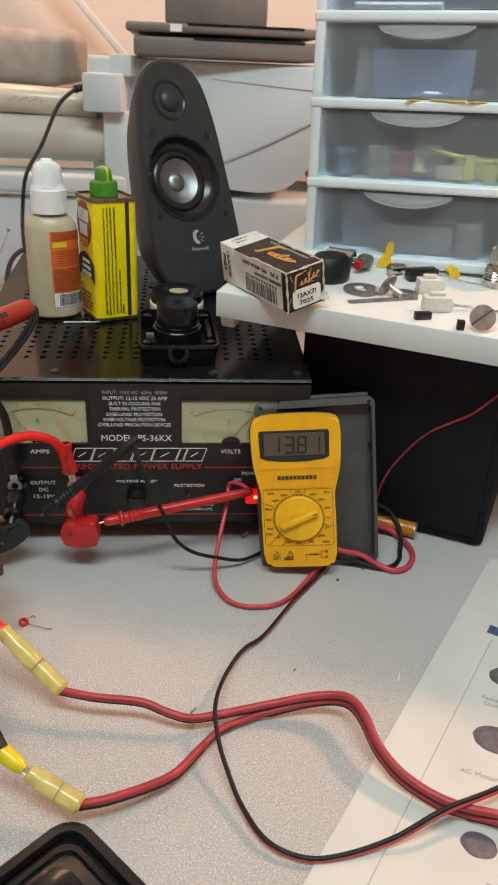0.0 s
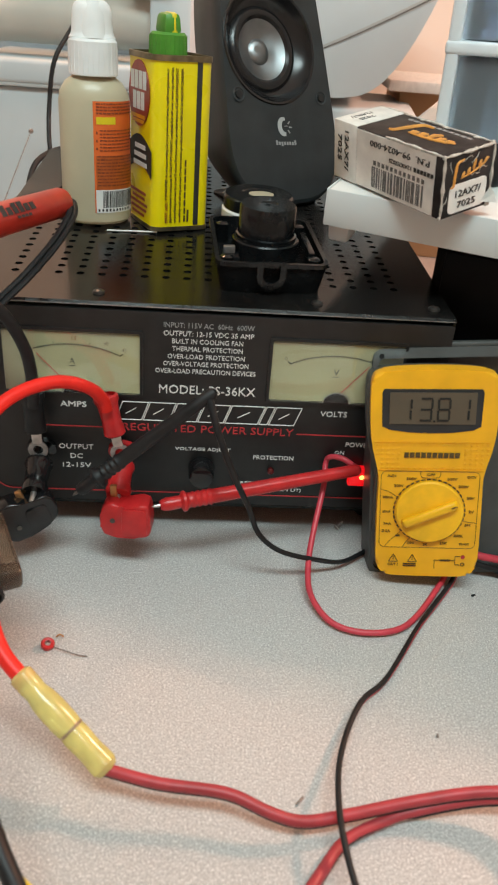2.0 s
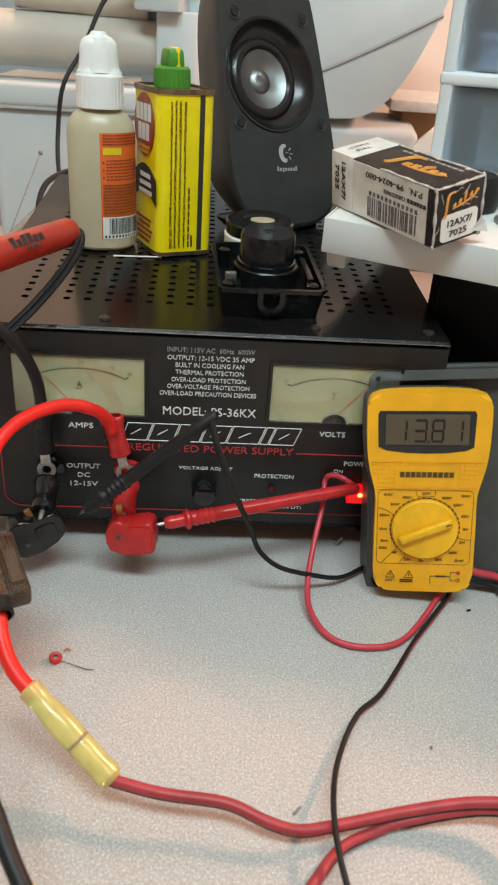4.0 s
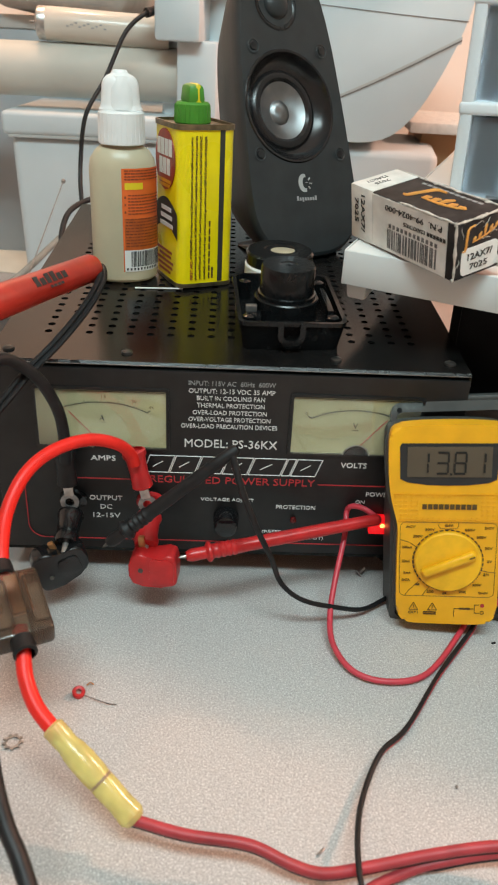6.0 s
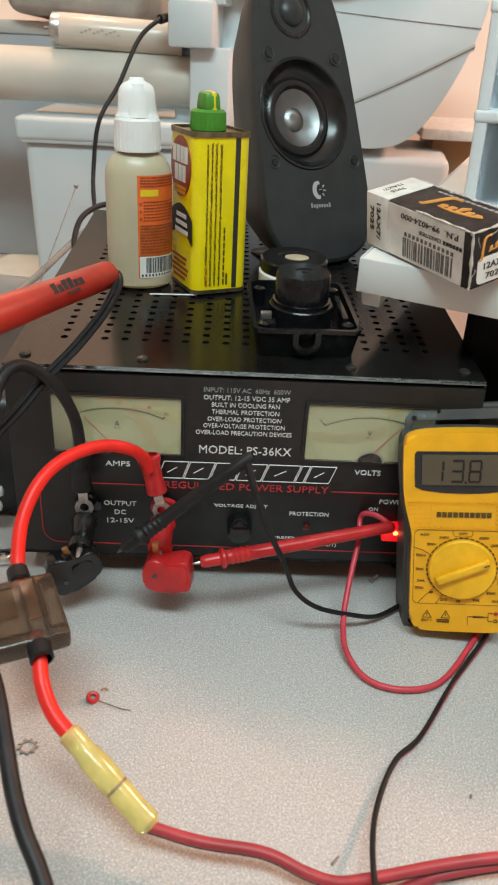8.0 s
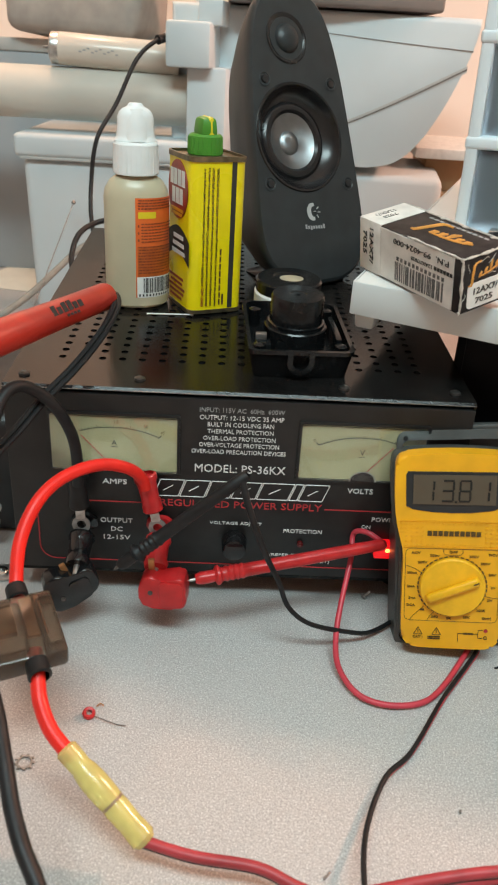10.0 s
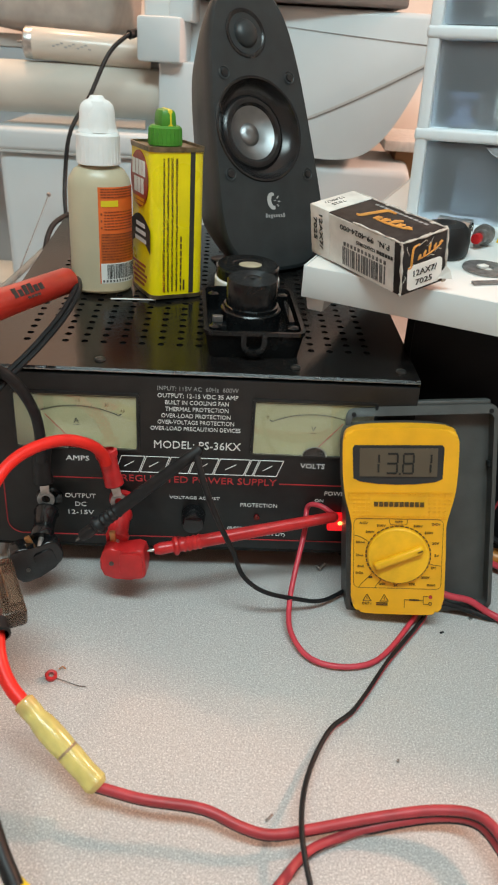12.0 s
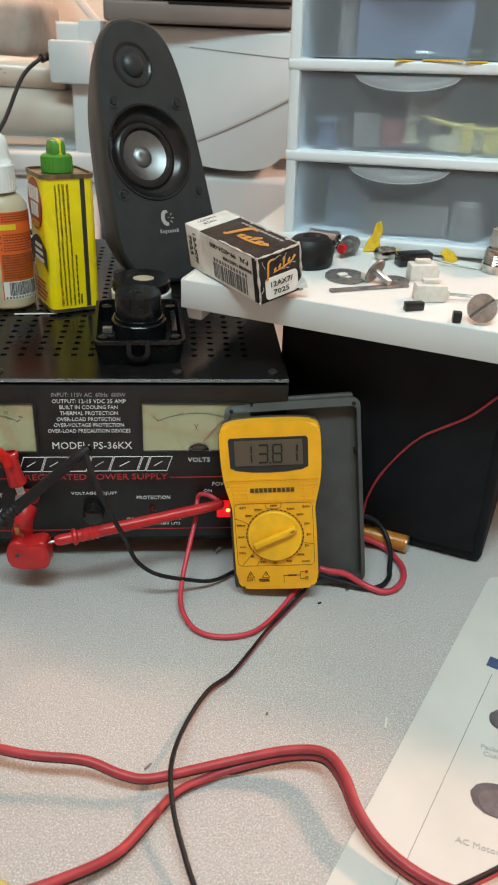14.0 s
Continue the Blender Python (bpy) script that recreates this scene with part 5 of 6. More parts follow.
in_drawer("steel_rod", 3, 0.090, 0.022, sweep([(-0.06, 0, 0.003), (0.05, 0.004, 0.003)], 0.0025, 8, 1), DULL_METAL, "steel rod inside the upper drawer", "rod")
in_drawer("black_block", 3, 0.130, 0.030, box(0.05, 0.03, 0.03, 0.003), BLACK_PLASTIC, "black block inside the upper drawer", "block", -6)


for x, L, a, dz in ((0.090, 0.014, 18, 0), (0.118, 0.030, -4, 0.0006), (0.142, 0.016, 10, 0)):
    m = pose(0.1530, 0.1535, shelf_z(0.1525) + 0.0006, 0, -1.0, -22) @ pose(x, -0.0012, 0.0040 + 2 * 0.0665 + dz - 0.0006, 0, 0, a)
    tagged(link("yellow_sliver", box(L, 0.0022, 0.0010, 0.0003), YELLOW_FLUFF, m=m), "thin yellow plastic sliver lying on the drawer divider", "sliver", group="parts in the drawers")


def lying(name, profile, x, y, yaw, material, label, category, r):
    """A turned part lying on the shelf, its axis along the yaw."""
    m = on_shelf(x, y, yaw) @ pose(0, 0, r, 0, 90, 0)
    return tagged(link(name, lathe(profile, 22), material, m=m), label, category, group="small parts on the shelf")


lying("metal_plug", [(0, 0), (0.0072, 0), (0.0074, 0.018), (0.0082, 0.0185), (0.0082, 0.0245), (0.0062, 0.025), (0.0058, 0.020), (0, 0.020)], 0.1730, 0.1265, -32, CHROME, "chrome barrel plug lying on the shelf", "plug", 0.0086)
jk = lying("panel_jack", [(0, 0), (0.005, 0), (0.005, 0.008), (0.0075, 0.0085), (0.0075, 0.0125), (0.0045, 0.013), (0.0045, 0.021), (0, 0.021)], 0.1965, 0.1010, 52, DULL_METAL, "metal panel jack with a red insulator", "jack", 0.0076)
part("insulator", lathe([(0, 0), (0.0036, 0), (0.0036, 0.006), (0, 0.0065)], 14), RED_PLASTIC, jk, "red insulator", m=pose(0, 0, -0.005))
tagged(link("rubber_foot", lathe([(0, 0), (0.0150, 0), (0.0163, 0.002), (0.0166, 0.009), (0.0155, 0.0145), (0.0120, 0.0180), (0.006, 0.0190), (0.004, 0.0178), (0, 0.0176)], 32, sy=0.85), BLACK_RUBBER, m=on_shelf(0.1665, 0.0830, 30) @ Matrix.Scale(1.18, 4)), "black rubber foot lying beside the tube box", "rubber foot")


def flat_ring(name, r, hole, t, m, material, label):
    bm = lathe([(hole, 0), (r, 0), (r, t), (hole, t), (hole, 0)], 30)
    return tagged(link(name, bm, material, m=m), label, "washer", group="small parts on the shelf")


flat_ring("washer", 0.0155, 0.0055, 0.0015, on_shelf(0.190, 0.054), DULL_METAL, "large flat steel washer on the shelf")
flat_ring("fibre_washer", 0.0105, 0.003, 0.0012, on_shelf(0.226, 0.046), DULL_METAL, "dark flat washer on the shelf")
tagged(link("white_chip", box(0.007, 0.005, 0.002, 0.0006), WHITE_LABEL, m=on_shelf(0.187, 0.0525, 25) @ pose(0, 0, 0.0016)), "white plastic chip lying on the washer", "chip")
tagged(link("white_nib", box(0.006, 0.006, 0.007, 0.0015), CLEAR_WHITE, m=on_shelf(0.2035, 0.0475, 40)), "small white plastic nib on the shelf", "nib")
scr = empty("thumb_screw", on_shelf(0.2085, 0.0440, -48) @ pose(0, 0, 0.0092, 0, 112), "steel screw with a wide round head propped on the shelf", "screw", "small parts on the shelf")
part("head", lathe([(0, 0), (0.0096, 0), (0.0099, 0.0008), (0.0094, 0.0018), (0, 0.0022)], 28), DULL_METAL, scr)
part("shank", lathe([(0.0026, 0.002), (0.0026, 0.015), (0.002, 0.016), (0, 0.016)], 14), METAL, scr)
tagged(link("steel_strip", box(0.062, 0.0045, 0.0016, 0.0004), DULL_METAL, m=on_shelf(0.203, 0.0300, 12)), "narrow grey steel strip on the shelf", "strip")
tagged(link("black_header", box(0.0135, 0.005, 0.0055, 0.0005), BLACK_PLASTIC, m=on_shelf(0.225, -0.0095, 8)), "short black header block near the shelf edge", "connector")
tagged(link("black_cube", box(0.0058, 0.0058, 0.0068, 0.0005), BLACK_PLASTIC, m=on_shelf(0.2485, -0.0300, -12)), "tiny black cube near the shelf edge", "connector")
bc = tagged(link("black_relay", box(0.028, 0.011, 0.010, 0.0008), BLACK_GLOSS, m=on_shelf(0.2500, 0.0860, 12)), "glossy black relay block on the shelf", "relay")
for n_, (x, y, w) in enumerate(((0.237, 0.0095, 0.022), (0.2435, 0.0530, 0.021))):
    cn = empty("white_connector", on_shelf(x + 0.004, y, -2 + 5 * n_), "milky white plastic wire connector", "connector", "small parts on the shelf")
    part("housing", box(w, 0.011, 0.012, 0.0008), CLEAR_WHITE, cn)
    part("ridge", box(w * 0.55, 0.005, 0.003, 0.0006, at=(0, 0.001, 0.012)), CLEAR_WHITE, cn)
    part("wire_socket", box(0.003, 0.006, 0.006, 0.0005, at=(w / 2 + 0.001, 0, 0.002)), CLEAR_WHITE, cn)
tagged(link("thin_wire", sweep([(0.252, 0.009, SZ + 0.002), (0.268, 0.008, SZ + 0.001), (0.285, 0.004, SZ - 0.001), (0.300, 0.006, SZ - 0.001)], 0.0011, 6), METAL), "thin bare wire lead on the shelf", "wire")
tagged(link("component_lead", sweep([(0.255, 0.088, SZ + 0.010), (0.270, 0.086, SZ + 0.007), (0.290, 0.080, SZ + 0.004), (0.305, 0.072, SZ + 0.0035)], 0.0007, 6), DULL_METAL), "thin component lead on the shelf", "wire")


def slot_screw():
    ob = empty("slotted_screw", on_shelf(0.2640, -0.0305, 0) @ pose(0, 0, 0.0096, 68, 0, -12) @ Matrix.Scale(0.93, 4), "large slotted steel screw standing on its rim", "screw", "small parts on the shelf")
    bm = bmesh.new()
    for s in (-1, 1):
        pts = [(0.0105 * math.cos(radians(a)), 0.0105 * math.sin(radians(a))) for a in range(5, 176, 10)]
        lo = [bm.verts.new((x, s * (y + 0.0), 0)) for x, y in pts]
        hi = [bm.verts.new((x * 0.96, s * (y * 0.96 + 0.0004), 0.003)) for x, y in pts]
        bm.faces.new(lo); bm.faces.new(hi)
        for i in range(len(pts)):
            j = (i + 1) % len(pts)
            bm.faces.new((lo[i], lo[j], hi[j], hi[i]))
    part("head", bm, METAL, ob, smooth=False, m=pose(0, 0, 0, 0, 0, 42))
    part("slot_floor", lathe([(0, -0.001), (0.0103, -0.001), (0.0103, 0.0014), (0, 0.0014)], 24), DULL_METAL, ob)
    return ob


slot_screw()


def scrap(x, y, yaw, lean, outline, bend):
    """A torn, curled flap of thin yellow sheet standing on its edge."""
    bm = prism(outline, 0.0011, 0.0003, 1)
    bmesh.ops.triangulate(bm, faces=[f for f in bm.faces if len(f.verts) > 4])
    bmesh.ops.subdivide_edges(bm, edges=bm.edges[:], cuts=1, use_grid_fill=True)
    for v in bm.verts:
        v.co.y += bend * v.co.x * v.co.x * 60 + 0.0016 * noise.noise(v.co * 260)
    tagged(link("yellow_scrap", bm, YELLOW_FLUFF, m=on_shelf(x, y, yaw) @ pose(0, 0, 0.0004, lean)), "torn curled yellow insulation scrap on the shelf", "scrap", group="small parts on the shelf")


scrap(0.2265, 0.1180, 18, -12, [(-0.0095, 0.0), (0.0050, 0.0), (0.0060, 0.0050), (0.0048, 0.0085), (0.0082, 0.0130), (0.0100, 0.0190), (0.0070, 0.0232), (0.0012, 0.0218), (-0.0004, 0.0150), (-0.0050, 0.0095)], 0.6)
scrap(0.2400, 0.1050, 5, -62, [(-0.0085, 0.0), (0.0080, 0.0), (0.0095, 0.0060), (0.0030, 0.0085), (-0.0060, 0.0070)], 0.5)
scrap(0.2840, 0.0910, 28, -35, [(-0.0070, 0.0), (0.0090, 0.0), (0.0135, 0.0045), (0.0120, 0.0090), (0.0040, 0.0085), (-0.0020, 0.0128), (-0.0075, 0.0100), (-0.0050, 0.0050)], 0.6)
lying("bulb_base", [(0, 0), (0.004, 0), (0.0052, 0.0015), (0.0052, 0.010), (0.004, 0.011), (0.004, 0.016), (0, 0.0165)], 0.2225, 0.0955, 20, DARK_CHROME, "small glass fuse with metal cap on the shelf", "fuse", 0.0053)
so = empty("coax_socket", on_shelf(0.3120, 0.0740, 0), "threaded nickel socket standing on the shelf", "socket", "small parts on the shelf")
part("barrel", lathe([(0, 0), (0.0105, 0), (0.0105, 0.006)] + [(0.0088 + 0.0008 * (k % 2), 0.006 + 0.0011 * k) for k in range(9)] + [(0.0085, 0.017), (0.007, 0.018), (0.0065, 0.012), (0, 0.012)], 26), DARK_CHROME, so)
gl = empty("clear_bulb", on_shelf(0.317, 0.078, 0), "clear glass indicator bulb behind the socket", "bulb", "small parts on the shelf")
part("glass", lathe([(0.004, 0.006), (0.009, 0.016), (0.011, 0.024), (0.009, 0.032), (0.004, 0.036), (0, 0.0365)], 24), METER_WINDOW, gl)
part("metal_cap", lathe([(0, 0), (0.0045, 0), (0.0045, 0.008), (0, 0.008)], 16), DARK_CHROME, gl)
lying("spacer", [(0, 0), (0.006, 0), (0.006, 0.010), (0.003, 0.010), (0.003, 0.002), (0, 0.002)], 0.296, -0.006, 10, DULL_METAL, "short metal spacer at the shelf edge", "spacer", 0.0061)

# ---- wires and clips on the desk ----
def cable(name, pts, r, material, label, category="cable", n=12, group=""):
    return tagged(link(name, sweep(pts, r, n), material), label, category, group)


RED_MAIN = [(-0.039, -0.199, 0.020), (-0.015, -0.206, 0.020), (0.013, -0.209, 0.018), (0.031, -0.215, 0.014), (0.045, -0.217, 0.011), (0.063, -0.214, 0.0105), (0.096, -0.208, 0.012), (0.125, -0.208, 0.018), (0.144, -0.214, 0.022), (0.152, -0.229, 0.022), (0.156, -0.249, 0.019), (0.166, -0.267, 0.015), (0.182, -0.282, 0.013), (0.199, -0.291, 0.0125), (0.220, -0.297, 0.012), (0.30, -0.325, 0.012)]
RED_LOW = [(-0.017, -0.281, 0.016), (0.001, -0.276, 0.014), (0.032, -0.260, 0.010), (0.049, -0.238, 0.006), (0.063, -0.2215, 0.0045), (0.080, -0.2130, 0.0045), (0.096, -0.2085, 0.0060), (0.125, -0.2075, 0.0125), (0.1435, -0.2130, 0.0165), (0.1515, -0.2280, 0.0165), (0.156, -0.2480, 0.0135), (0.166, -0.2660, 0.0095), (0.182, -0.2810, 0.0075), (0.199, -0.2900, 0.0070), (0.28, -0.320, 0.0065)]


def zip_cord(name, pts, r, k1, k2, label, side=0.6, end=0.6):
    """Two-lead flat cord: a bright lead with a darker one below it."""
    ob = empty(name, pose(0, 0, 0), label, "cable")
    part("upper_lead", sweep(pts, r, 12), k1, ob)
    p = smooth_path(pts, 3)
    low = []
    for i, q in enumerate(p):
        d = (p[min(i + 1, len(p) - 1)] - p[max(i - 1, 0)]).normalized()
        s = Vector((d.y, -d.x, 0)).normalized()
        turn = side + (end - side) * i / (len(p) - 1)
        low.append(q + s * r * 0.9 * turn - Vector((0, 0, r * 0.75 if q.z > 2.2 * r else 0)))
    part("lower_lead", sweep(low, r * 0.64, 10, 2), k2, ob)
    return ob


zip_cord("two_lead_cable", RED_MAIN, 0.0025, RED_WIRE, BLACK_RUBBER, "thick red and black two-lead power cord curving over the desk", 0.22, 0.22)
zip_cord("return_cable", RED_LOW, 0.0025, RED_WIRE, BLACK_RUBBER, "second thick red and black cord running under the first", 0.5, 0.22)
LEADS = [(0.1600, -0.0455, 0.0045), (0.1535, -0.0560, 0.004), (0.127, -0.090, 0.003), (0.100, -0.130, 0.003), (0.082, -0.149, 0.005), (0.067, -0.181, 0.009), (0.060, -0.213, 0.0165), (0.061, -0.238, 0.014), (0.066, -0.259, 0.010), (0.073, -0.279, 0.006), (0.085, -0.300, 0.005), (0.104, -0.310, 0.004), (0.125, -0.310, 0.005), (0.154, -0.304, 0.009), (0.182, -0.296, 0.019), (0.219, -0.281, 0.016), (0.29, -0.25, 0.012)]
zip_cord("thin_lead_pair", LEADS, 0.0014, BLACK_RUBBER, RED_WIRE, "thin black and red lead pair winding from the meter", -0.95, 1.5)
ob = cable("red_probe_lead", [(0.097, -0.012, 0.058), (0.088, -0.008, 0.0625), (0.081, -0.003, 0.061), (0.0785, -0.001, 0.055), (0.077, -0.012, 0.045), (0.070, -0.034, 0.025), (0.066, -0.052, 0.013), (0.066, -0.071, 0.007), (0.075, -0.089, 0.0035), (0.091, -0.097, 0.003), (0.112, -0.095, 0.003), (0.128, -0.082, 0.003), (0.149, -0.0540, 0.004), (0.1545, -0.0455, 0.0045)], 0.0018, PINK_WIRE, "red rubber test lead looping from the probe to the meter", "test lead")
ob = cable("black_probe_lead", [(0.002, -0.044, 0.118), (0.008, -0.051, 0.100), (0.018, -0.052, 0.074), (0.027, -0.053, 0.055), (0.034, -0.055, 0.038), (0.048, -0.054, 0.025), (0.071, -0.047, 0.014), (0.090, -0.038, 0.006), (0.110, -0.022, 0.004), (0.13, -0.008, 0.004)], [0.0022, 0.0016, 0.0015, 0.0015], BLACK_RUBBER, "black rubber test lead hanging from the probe to the meter", "test lead")
cable("pink_lead_loop", [(0.1700, -0.0400, 0.0170), (0.1765, -0.0415, 0.0155), (0.190, -0.0420, 0.0125), (0.2035, -0.0465, 0.0060), (0.217, -0.0522, 0.0030), (0.2285, -0.0490, 0.003), (0.2375, -0.0370, 0.003), (0.2405, -0.0230, 0.0035), (0.2375, -0.0075, 0.0035), (0.2310, 0.0040, 0.0050), (0.2160, 0.0075, 0.0115), (0.205, 0.010, 0.018)], 0.0024, PINK_WIRE, "pinkish red lead looping beside the meter case", "test lead")
cable("black_lead_loop", [(0.1700, -0.0410, 0.0115), (0.1765, -0.0425, 0.0095), (0.190, -0.0440, 0.0060), (0.206, -0.0475, 0.0024), (0.2184, -0.0445, 0.0024), (0.2265, -0.0350, 0.0024), (0.2300, -0.0240, 0.0028), (0.2340, -0.0080, 0.0085), (0.2325, 0.0060, 0.0160), (0.2254, 0.0125, 0.0240), (0.2148, 0.0130, 0.0290), (0.205, 0.014, 0.028)], 0.0020, BLACK_RUBBER, "black lead looping beside the meter case", "test lead")
cable("red_wire_on_box", [(0.2155, 0.0200, 0.0120), (0.2172, 0.0245, 0.0235), (0.2187, 0.0238, 0.0398), (0.2241, 0.0209, 0.0586), (0.2311, 0.0171, 0.0738), (0.2407, 0.0118, 0.0911), (0.2514, 0.0060, 0.1053), (0.2648, -0.0013, 0.1168), (0.2793, -0.0091, 0.1292), (0.2941, -0.0171, 0.1485), (0.312, -0.027, 0.172)], [0.0010, 0.0010, 0.0011, 0.0009, 0.0008, 0.0011, 0.0010, 0.0011], RED_WIRE, "thin red wire running up across the black box", "wire", 8)
tagged(link("metal_bit", box(0.0035, 0.0022, 0.001, 0.0003), METAL, m=pose(0.192, -0.046, 0.0002, 0, 0, 30)), "tiny metal shaving on the desk", "debris", group="debris on the desk")

# binding post lugs and clips
def ring_lug(name, m, sleeve, label):
    ob = empty(name, m, label, "terminal")
    part("sleeve", lathe([(0.0056, 0.012), (0.0066, 0.013), (0.0058, 0.022), (0.0062, 0.031), (0.0066, 0.033), (0.0060, 0.0355), (0, 0.0355)], 18, sy=0.85), sleeve, ob)
    part("collar", lathe([(0.0058, 0.0332), (0.0072, 0.0336), (0.0075, 0.0350), (0.0074, 0.0372), (0.0060, 0.0380)], 20, sy=0.85), sleeve, ob)
    part("ring", lathe([(0.003, -0.0006), (0.0058, -0.0006), (0.0058, 0.0006), (0.003, 0.0006), (0.003, -0.0006)], 22), DULL_METAL, ob, m=pose(0, 0, 0, 90))
    part("neck", box(0.006, 0.0014, 0.011, 0.0005, at=(0, 0, 0.004)), METAL, ob)
    return ob


ring_lug("red_ring_lug", pose(-0.0495, -0.0125, 0.064, -5, -13), RED_PLASTIC, "red insulated ring terminal on the binding post")
ring_lug("black_ring_lug", pose(-0.098, -0.0125, 0.064, -4, -3), BLACK_RUBBER, "black insulated ring terminal on the binding post")
cable("fused_red_wire", [(-0.0565, -0.015, 0.094), (-0.0585, -0.016, 0.101), (-0.065, -0.022, 0.111), (-0.078, -0.030, 0.118), (-0.092, -0.040, 0.119), (-0.104, -0.052, 0.116), (-0.112, -0.065, 0.109), (-0.117, -0.080, 0.096), (-0.1165, -0.095, 0.080), (-0.112, -0.108, 0.072)], 0.0037, RED_BRIGHT, "bright red wire arching from the post to the fuse holder", "wire")
cable("red_wire_tail", [(-0.098, -0.136, 0.071), (-0.094, -0.147, 0.067), (-0.091, -0.157, 0.060), (-0.084, -0.168, 0.053), (-0.073, -0.177, 0.046)], 0.0037, RED_BRIGHT, "bright red wire from fuse holder to yellow splice", "wire")


def along(a, b, roll=0.0):
    """A pose at a whose z runs towards b."""
    a, b = Vector(a), Vector(b)
    return Matrix.Translation(a) @ (b - a).to_track_quat("Z", "Y").to_matrix().to_4x4() @ pose(0, 0, 0, 0, 0, roll)


def splice(name, a, b, r, label, metal=False):
    L = (Vector(b) - Vector(a)).length
    ob = empty(name, along(a, b), label, "splice")
    part("sleeve", lathe([(r * 0.66, 0), (r * 0.86, 0.0012), (r * 0.84, L * 0.14), (r * 0.80, L * 0.20), (r * 0.94, L * 0.27), (r * 1.00, L * 0.36), (r * 0.99, L * 0.52), (r * 0.93, L * 0.575), (r * 0.93, L * 0.60), (r * 0.97, L * 0.64), (r * 0.90, L * 0.80), (r * 0.98, L * 0.955), (r * 0.7, L)], 26), SPLICE, ob)
    part("crimp_mark", lathe([(r * 0.935, L * 0.575), (r * 0.955, L * 0.587), (r * 0.935, L * 0.60)], 22), FUSE_TAN, ob)
    return ob


splice("yellow_butt_splice", (-0.0765, -0.1745, 0.049), (-0.0365, -0.1995, 0.0195), 0.0062, "translucent yellow heat-shrink wire splice")
splice("yellow_butt_splice", (-0.0450, -0.2690, 0.0279), (-0.0155, -0.282, 0.016), 0.0060, "translucent yellow heat-shrink wire splice near the phone")
yt = empty("yellow_terminal", along((-0.064, -0.2575, 0.036), (-0.046, -0.2685, 0.028)), "yellow insulated crimp terminal on a black cable", "terminal")
part("sleeve", lathe([(0.004, 0), (0.0052, 0.001), (0.005, 0.013), (0.0044, 0.017), (0.003, 0.021), (0, 0.021)], 18), YELLOW_TERM, yt)
part("blade", box(0.005, 0.0016, 0.012, 0.0005, at=(0, 0, 0.018)), METAL, yt)
cable("black_power_cable", [(-0.0595, -0.261, 0.038), (-0.067, -0.251, 0.045), (-0.0745, -0.239, 0.052), (-0.081, -0.230, 0.057), (-0.088, -0.217, 0.063), (-0.095, -0.200, 0.071), (-0.105, -0.177, 0.081), (-0.122, -0.150, 0.095), (-0.136, -0.115, 0.118), (-0.137, -0.085, 0.135), (-0.133, -0.065, 0.150), (-0.129, -0.050, 0.1655), (-0.123, -0.040, 0.1695), (-0.115, -0.032, 0.1635), (-0.106, -0.026, 0.1515), (-0.099, -0.020, 0.131), (-0.0975, -0.0165, 0.111), (-0.0985, -0.014, 0.094)], 0.0035, BLACK_RUBBER, "thick black cable arching from the binding post to the desk")

# fuse holder
fh = empty("fuse_holder", along((-0.1155, -0.099, 0.0775), (-0.0975, -0.138, 0.0705), 0) @ pose(0, 0, 0.0), "smoked brown see-through inline fuse holder on red wire", "fuse holder")
FW, FL, FD = 0.040, 0.043, 0.012
part("housing", box(FW, FD, FL, 0.0025, at=(-0.004, -0.002, 0.006), seg=3), FUSE_BROWN, fh)
part("fuse_blade", box(0.010, 0.004, 0.026, 0.001, at=(0.004, 0, 0.008)), COPPER, fh)
part("fuse_body", box(0.014, 0.006, 0.020, 0.001, at=(-0.012, 0, 0.010)), FUSE_TAN, fh)
part("seam_rib", box(0.0015, FD + 0.0014, FL - 0.003, 0.0005, at=(0.006, -0.002, 0.0075)), FUSE_BROWN, fh)
for x, wide in ((0.0112, 0.0085), (-0.0095, 0.0165)):
    part("window_frame", ring_prism(rounded(wide, 0.032, 0.002, 3, x, 0.0275), rounded(wide - 0.0022, 0.0298, 0.001, 3, x, 0.0275), FD + 0.0012), FUSE_BROWN, fh, "raised frame of a smoked window", m=pose(0, -0.002 - (FD + 0.0012) / 2, 0))
for z in (-0.003, FL + 0.005):
    part("rubber_neck", lathe([(0.0038, 0), (0.0055, 0.0005), (0.0058, 0.009), (0.0045, 0.0098)], 18), BLACK_RUBBER, fh, m=pose(0, 0, z))

# clips and probes
def clip(name, m, k, label, body, panel, jx):
    ob = empty(name, m, label, "clip")
    o = [(p.x, p.z) for p in smooth_path([(x, 0, z) for x, z in body + body[:1]], 2)][:-1]
    part("boot", prism(o, 0.014, 0.0017, 3), k, ob, m=pose(0, -0.007, 0))
    part("side_ridge", prism(rounded(*panel), 0.0012, 0.0005), k, ob, m=pose(0, -0.0082, 0))
    part("rivet", lathe([(0.0016, 0), (0.0016, 0.0006), (0, 0.0006)], 12), DARK_SCREW, ob, m=pose(-0.0075, -0.0070, 0.001, 90))
    part("jaw", box(0.0040, 0.003, 0.012, 0.0008, at=(jx, 0.003, 0.008)), COPPER, ob, m=pose(0, 0, 0, 0, -4))
    return ob


